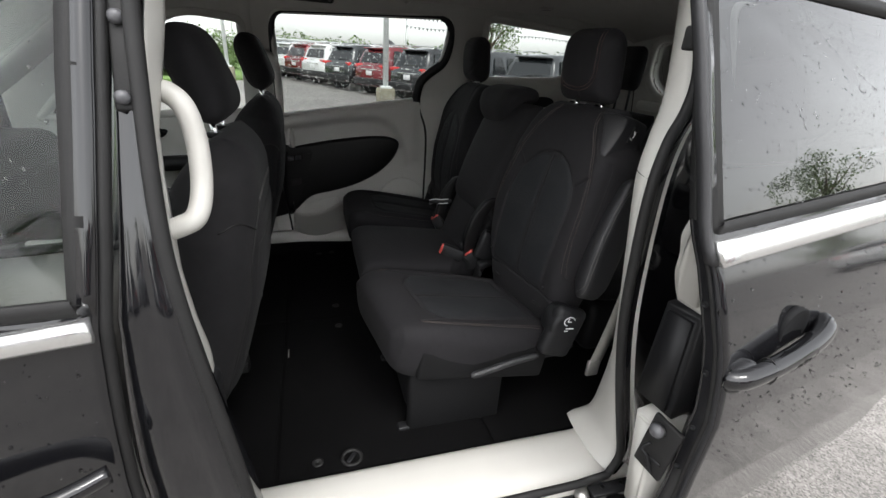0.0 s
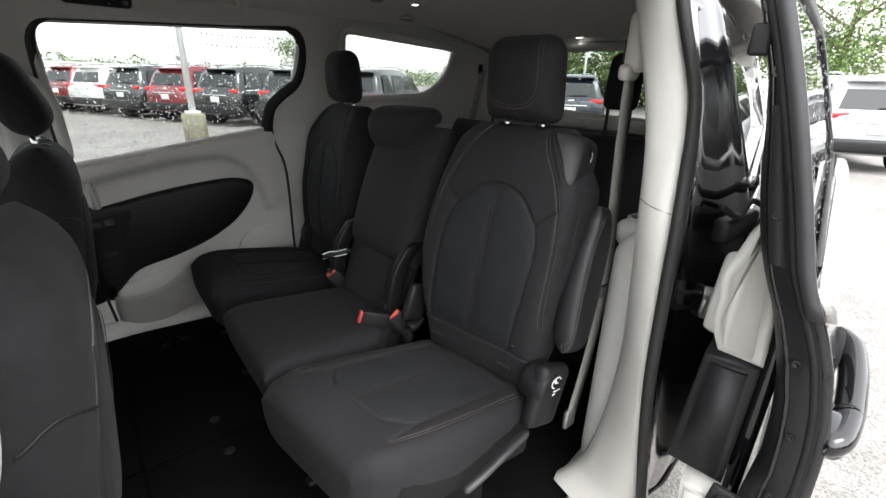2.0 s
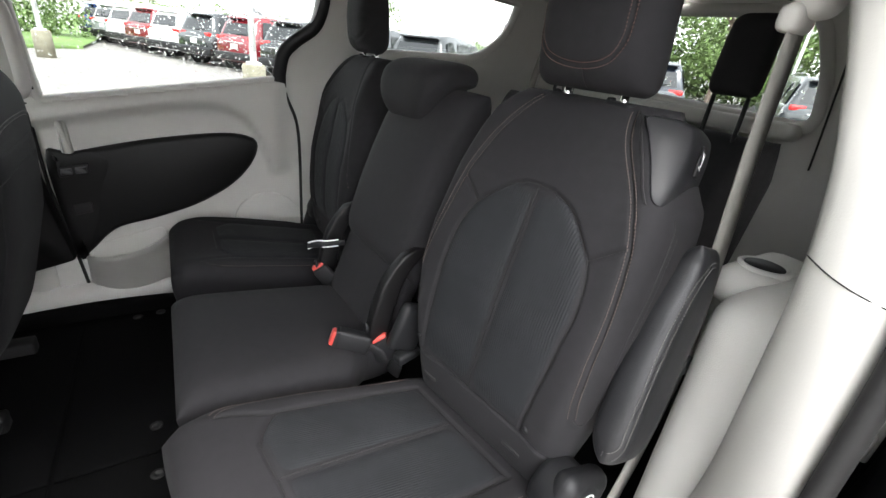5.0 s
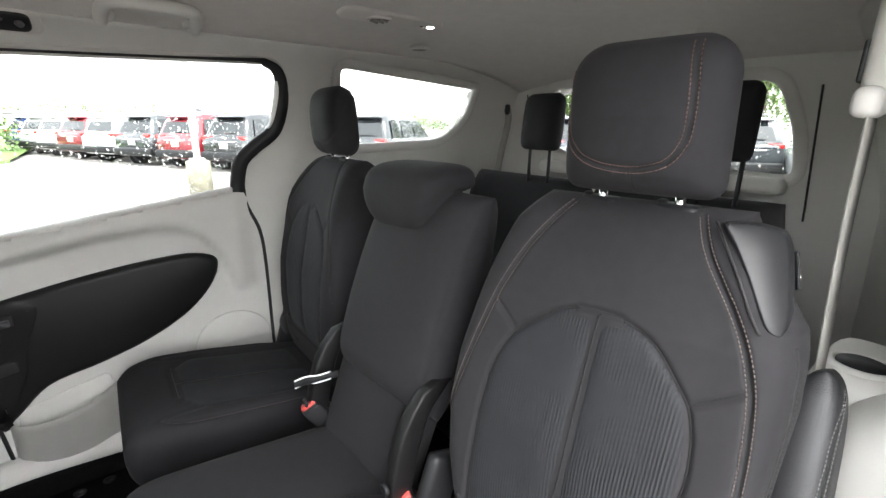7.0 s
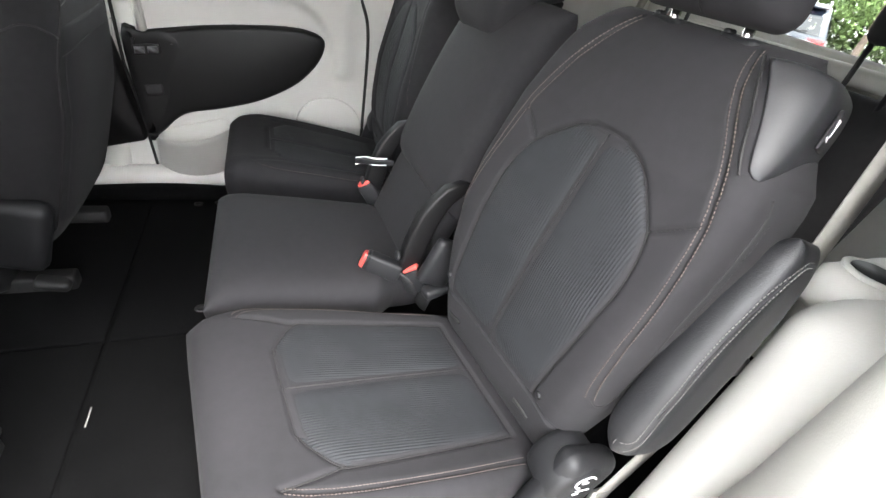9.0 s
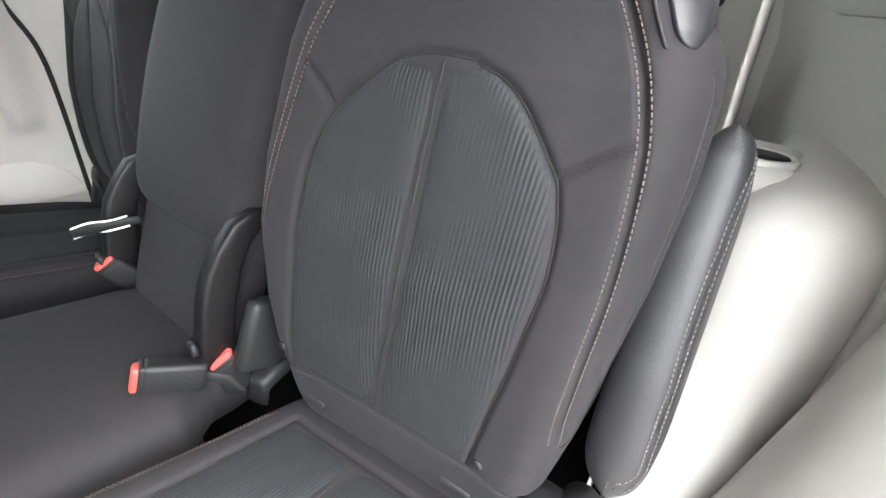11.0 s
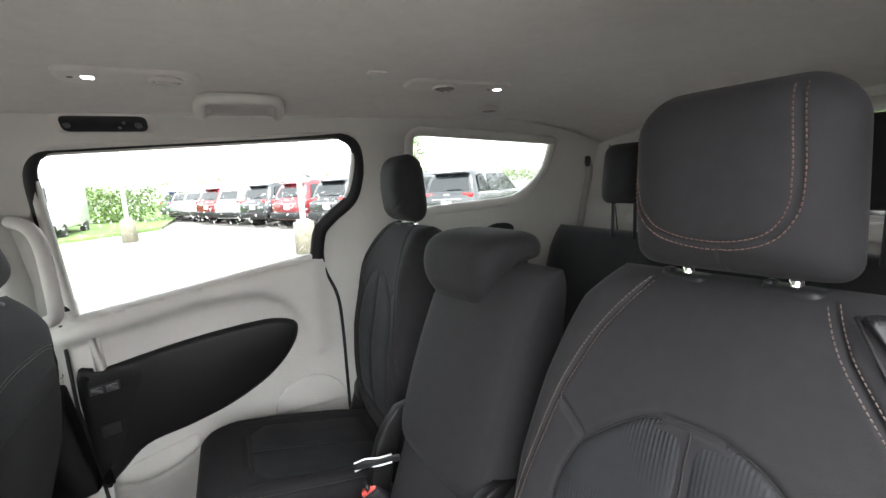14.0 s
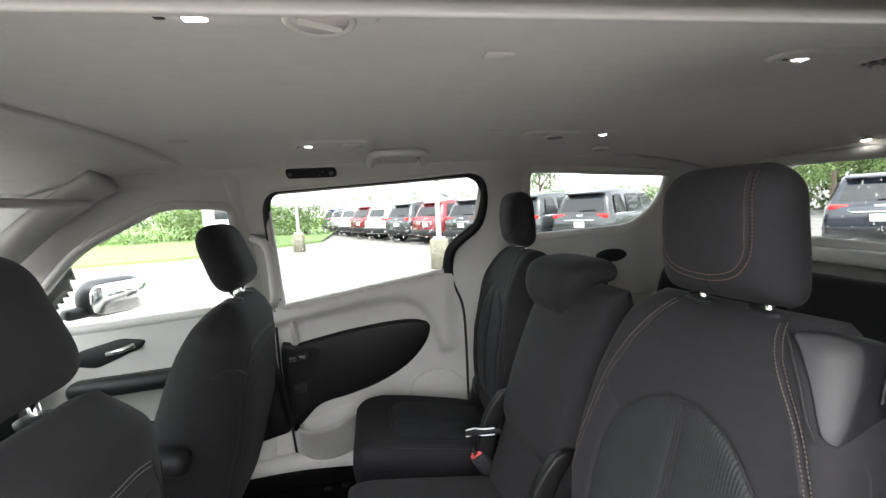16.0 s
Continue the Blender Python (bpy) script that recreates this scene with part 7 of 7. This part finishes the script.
def suv(x, y, turn, color, label):
    """A parked estate-bodied car; its rear bumper at x, y, facing turn degrees (0: towards +x)."""
    c = thing("parked_car", label, "car", "parked cars", at=(x, y, 0))
    paint = car_paint(color)
    L, W = 4.75, 0.94
    # body sections along the length: (x, half width, bottom, shoulder height)
    b_ = bmesh.new()
    secs = [(0.0, 0.80, 0.42, 0.98), (0.06, 0.89, 0.32, 1.02), (0.35, 0.93, 0.28, 1.04), (1.0, 0.95, 0.26, 1.03), (2.4, 0.95, 0.26, 1.01), (3.4, 0.94, 0.27, 0.99), (3.75, 0.92, 0.28, 0.96), (4.45, 0.86, 0.32, 0.90), (4.70, 0.76, 0.38, 0.80), (4.75, 0.66, 0.44, 0.70)]
    rows_ = []
    for sx, w, z0, z1 in secs:
        rows_.append([b_.verts.new((sx, s * w * k, z)) for s, k, z in ((-1, 0.86, z0), (-1, 0.98, z0 + 0.12), (-1, 1.0, (z0 + z1) / 2 + 0.05), (-1, 0.97, z1 - 0.06), (-1, 0.90, z1), (1, 0.90, z1), (1, 0.97, z1 - 0.06), (1, 1.0, (z0 + z1) / 2 + 0.05), (1, 0.98, z0 + 0.12), (1, 0.86, z0))])
    for A_, B_ in zip(rows_, rows_[1:]):
        for i in range(10):
            b_.faces.new((A_[i], A_[(i + 1) % 10], B_[(i + 1) % 10], B_[i]))
    b_.faces.new(rows_[0])
    b_.faces.new(rows_[-1][::-1])
    body = part("body", b_, paint, c)
    # cabin
    b_ = bmesh.new()
    cab = [(0.10, 0.80, 1.00), (0.30, 0.66, 1.46), (0.44, 0.62, 1.60), (0.70, 0.62, 1.665), (1.6, 0.64, 1.695), (2.4, 0.63, 1.66), (2.85, 0.62, 1.56), (3.75, 0.74, 0.97)]
    rows_ = []
    for i, (sx, w, zt) in enumerate(cab):
        rows_.append([b_.verts.new(p) for p in ((sx, -0.85, 0.98), (sx, -(0.85 + (w - 0.85) * 0.9), 0.98 + (zt - 0.98) * 0.92), (sx, -w * 0.93, zt), (sx, w * 0.93, zt), (sx, 0.85 + (w - 0.85) * 0.9, 0.98 + (zt - 0.98) * 0.92), (sx, 0.85, 0.98))])
    for A_, B_ in zip(rows_, rows_[1:]):
        for i in range(5):
            b_.faces.new((A_[i], A_[i + 1], B_[i + 1], B_[i]))
    b_.faces.new(rows_[0])
    part("cabin", b_, paint, c)
    # rear window, side windows
    b_ = bmesh.new()
    b_.faces.new([b_.verts.new(p) for p in ((0.135, -0.66, 1.10), (0.135, 0.66, 1.10), (0.280, 0.56, 1.44), (0.280, -0.56, 1.44))])
    w = part("rear_window", b_, M_CARGLASS, c, "dark tinted glass")
    part("spoiler", rbox((0.36, 0, 1.575), (0.30, 1.14, 0.04), 0.018, 2, Euler((0, 0.10, 0)).to_matrix()), paint, c)
    for s in (-1, 1):
        for x0, x1, t0, t1 in ((0.42, 1.10, 0.50, 0.98), (1.16, 2.02, 1.16, 2.02), (2.08, 3.30, 2.08, 2.70)):
            b_ = bmesh.new()
            b_.faces.new([b_.verts.new(p) for p in ((x0, s * 0.862, 1.04), (x1, s * 0.862, 1.04), (t1 - 0.02, s * 0.700, 1.53), (t0 + 0.10, s * 0.700, 1.53))])
            part("side_window", b_, M_CARGLASS, c, "dark tinted glass")
        part("window_trim", tube([(0.38, s * 0.872, 1.025), (1.6, s * 0.875, 1.02), (3.35, s * 0.872, 1.02)], 0.012, 6), M_BRIGHT, c)
        part("roof_rail", tube(smooth_path([(0.60, s * 0.57, 1.64), (0.8, s * 0.57, 1.72), (1.8, s * 0.57, 1.745), (2.4, s * 0.56, 1.69)], 4), 0.018, 6), M_BRIGHT, c)
        tl = part("tail_lamp", rbox((0.06, s * 0.66, 0.99), (0.12, 0.34, 0.11), 0.03, 2, Euler((0, 0, s * 0.22)).to_matrix()), M_TAIL, c, "red tail lamp")
        part("reflector", rbox((0.01, s * 0.62, 0.50), (0.05, 0.22, 0.05), 0.012, 2), M_TAIL, c)
        for wx in (0.93, 3.80):
            wh = part("wheel", lathe((wx, s * 0.83, 0.36), [(0.30, -0.11), (0.36, -0.08), (0.365, 0.0), (0.36, 0.08), (0.30, 0.11)], 22, "y"), M_TYRE, c)
            part("rim", lathe((wx, s * 0.945, 0.36), [(0.25, 0.0), (0.25, s * 0.004), (0.06, s * 0.012)], 10, "y"), M_RIM, wh, "alloy rim")
            part("wheel_arch", lathe((wx, s * 0.925, 0.37), [(0.44, -0.03), (0.44, s * 0.028), (0.36, s * 0.028)], 20, "y"), M_BLACKPL, c)
    part("bumper", rbox((0.03, 0, 0.47), (0.24, 1.74, 0.24), 0.06, 3), M_BLACKPL, c)
    part("chrome_strip", rbox((-0.02, 0, 0.88), (0.03, 0.9, 0.03), 0.01, 2), M_BRIGHT, c)
    part("rear_plate", rbox((-0.015, 0, 0.76), (0.02, 0.31, 0.15), 0.005, 1), M_PLATE, c, "plain pale plate")
    part("garnish", rbox((0.02, 0, 1.00), (0.02, 0.18, 0.045), 0.006, 1), M_BRIGHT, c)
    part("wiper", tube([(0.12, 0.05, 1.12), (0.10, -0.42, 1.15)], 0.012, 6), M_BLACKPL, c)
    c.rotation_euler = (0, 0, radians(turn))
    c.scale = (1.03, 1.03, 1.07)
    return c


NAVY, SLATE = (0.010, 0.015, 0.026), (0.020, 0.023, 0.025)
BLACK, DKGREY, GREY, RED, WHITE, SILVER, BLUE = (0.012, 0.013, 0.015), (0.022, 0.026, 0.029), (0.055, 0.064, 0.067), (0.17, 0.012, 0.018), (0.72, 0.72, 0.71), (0.42, 0.43, 0.44), (0.02, 0.05, 0.22)
for x, y, a, col, label in (
        (2.60, 14.5, 33, BLACK, "black wagon parked with its red tail lamps to the van"),
        (1.55, 16.6, 33, RED, "dark red wagon parked in the row"),
        (0.47, 18.7, 34, DKGREY, "charcoal wagon parked in the row"),
        (-0.50, 20.9, 34, WHITE, "white wagon parked in the row"),
        (-1.35, 23.1, 34, RED, "dark red wagon parked in the row"),
        (-2.15, 25.4, 35, WHITE, "white wagon parked further down the row"),
        (-2.90, 27.7, 35, SILVER, "silver wagon parked further down the row"),
        (-3.60, 30.0, 35, BLUE, "blue wagon parked at the end of the row"),
        (3.95, 12.35, 33, DKGREY, "charcoal wagon parked in the row"),
        (5.25, 10.6, 34, SLATE, "slate grey wagon with bright window trim"),
        (10.25, 6.77, 35, NAVY, "dark navy wagon parked behind the van"),
        (12.75, 3.55, 34, DKGREY, "charcoal wagon parked behind the van"),
        (10.9, 0.25, 30, SILVER, "silver wagon parked on the open side"),
        (25.0, 18.6, 35, BLUE, "blue wagon parked further off"),
        (17.5, -4.5, 8, WHITE, "white wagon parked further off"),
        (-5.6, -7.5, 262, SILVER, "silver wagon parked across the lane"),
        (-2.6, -7.9, 264, BLACK, "black wagon parked across the lane"),
        (0.5, -8.2, 266, RED, "dark red wagon parked across the lane"),
        (3.5, -8.4, 268, DKGREY, "charcoal wagon parked across the lane"),
        (6.5, -8.6, 270, WHITE, "white wagon parked across the lane"),
        (9.6, -8.9, 272, GREY, "slate grey wagon parked across the lane")):
    suv(x, y, a, col, label)
dv = thing("delivery_van", "white delivery van parked by the verge", "van", at=(-7.2, 22.5, 0))
part("body", rbox((0, 0, 1.45), (2.0, 4.6, 2.1), 0.18, 3), car_paint((0.7, 0.7, 0.7)), dv)
part("rear_window", rbox((0.2, -2.31, 1.75), (1.3, 0.03, 0.6), 0.04, 2), M_CARGLASS, dv)
part("bumper", rbox((0, -2.3, 0.5), (1.9, 0.16, 0.25), 0.05, 2), M_BLACKPL, dv)
for sx in (-1, 1):
    for sy in (-1.5, 1.5):
        part("wheel", lathe((sx * 0.9, sy, 0.36), [(0.30, -0.1), (0.36, -0.07), (0.36, 0.07), (0.30, 0.1)], 18, "x"), M_TYRE, dv)

# ---------------------------------------------------------------- rain drops
def drops(n, seed, place, r0, r1, flat):
    r = np.random.RandomState(seed)
    b_ = bmesh.new()
    verts, faces = [], []
    for k in range(n):
        p, nrm, u, v = place(r)
        s = r0 + (r1 - r0) * r.rand() ** 3
        k0 = len(verts)
        e = 1 + 0.5 * r.rand()
        for ring_, (rr, h) in enumerate(((1.0, 0.0), (0.75, 0.55))):
            for j in range(6):
                a = j * math.pi / 3
                verts.append(p + u * (math.cos(a) * s * rr) + v * (math.sin(a) * s * rr * e) + nrm * (h * s * flat))
        verts.append(p + nrm * (s * flat * 0.8))
        for j in range(6):
            q = (j + 1) % 6
            faces.append((k0 + j, k0 + q, k0 + 6 + q, k0 + 6 + j))
            faces.append((k0 + 6 + j, k0 + 6 + q, k0 + 12))
    me = bpy.data.meshes.new("drops")
    me.from_pydata([tuple(q) for q in verts], [], faces)
    b_.from_mesh(me)
    bpy.data.meshes.remove(me)
    return b_


def on_window(r):
    while True:
        x, z = r.uniform(-0.9, -0.06), 1.18 + 0.32 * r.rand() ** 1.5
        if inside(x, z, DOOR_WIN):
            return Vector((x, side_y(z) + 0.036, z)), Vector((0, 1, 0)), Vector((1, 0, 0)), Vector((0, 0, 1))


M_DROP = bpy.data.materials.new("rain_drop")
M_DROP.use_nodes = True
pb = M_DROP.node_tree.nodes["Principled BSDF"]
pb.inputs["Transmission Weight"].default_value = 1.0
pb.inputs["Roughness"].default_value = 0.02
pb.inputs["IOR"].default_value = 1.33
rain1 = part("rain_drops", drops(1900, 5, on_window, 0.0008, 0.0032, 0.5), M_DROP)
tagged(rain1, "clear rain drops on the side window", "rain drops", kind="stuff")


def on_back(r):
    while True:
        y, z = r.uniform(-0.6, 0.6), r.uniform(1.32, 1.66)
        if inside(y, z, BACK_WIN):
            return Vector((back_x(y, z) + 0.033, y, z)), Vector((1, 0, 0)), Vector((0, 1, 0)), Vector((0, 0, 1))


rain2 = part("rain_drops", drops(350, 6, on_back, 0.0015, 0.005, 0.5), M_DROP)
tagged(rain2, "clear rain drops on the tailgate window", "rain drops", kind="stuff")


def on_door(r):
    z = r.uniform(0.75, 1.62)
    x = r.uniform(dlead(z) + 0.01, 0.9)
    return Vector((x, dskin(z) - 0.001, z)), Vector((0, -1, 0.1)), Vector((1, 0, 0)), Vector((0, 0, 1))


rain3 = part("rain_drops", drops(1400, 7, on_door, 0.0010, 0.0032, 0.5), M_DROP)
rain3.matrix_world = DOOR_PLACE
tagged(rain3, "clear rain drops on the black door", "rain drops", kind="stuff")


def on_front_door(r):
    z = r.uniform(0.7, 1.55)
    return Vector((r.uniform(-1.7, -1.09), fskin(z) - 0.001, z)), Vector((0, -1, 0.1)), Vector((1, 0, 0)), Vector((0, 0, 1))


rain4 = part("rain_drops", drops(700, 8, on_front_door, 0.0010, 0.0032, 0.5), M_DROP)
tagged(rain4, "clear rain drops on the front door", "rain drops", kind="stuff")


def on_handle(r):
    x = r.uniform(-0.115, 0.12)
    u = r.uniform(-1, 1)
    return Vector((x, -1.2535 + 1.2 * (x - 0.03) ** 2 + 0.004 * u * u, 1.018 + 0.22 * x + 0.012 * u)), Vector((0, -1, 0.4 * u)).normalized(), Vector((1, 0, 0.2)).normalized(), Vector((0, 0.4 * u, 1)).normalized()


rain5 = part("rain_drops", drops(160, 9, on_handle, 0.0015, 0.005, 0.5), M_DROP)
rain5.matrix_world = DOOR_PLACE
tagged(rain5, "clear rain drops on the door handle", "rain drops", kind="stuff")
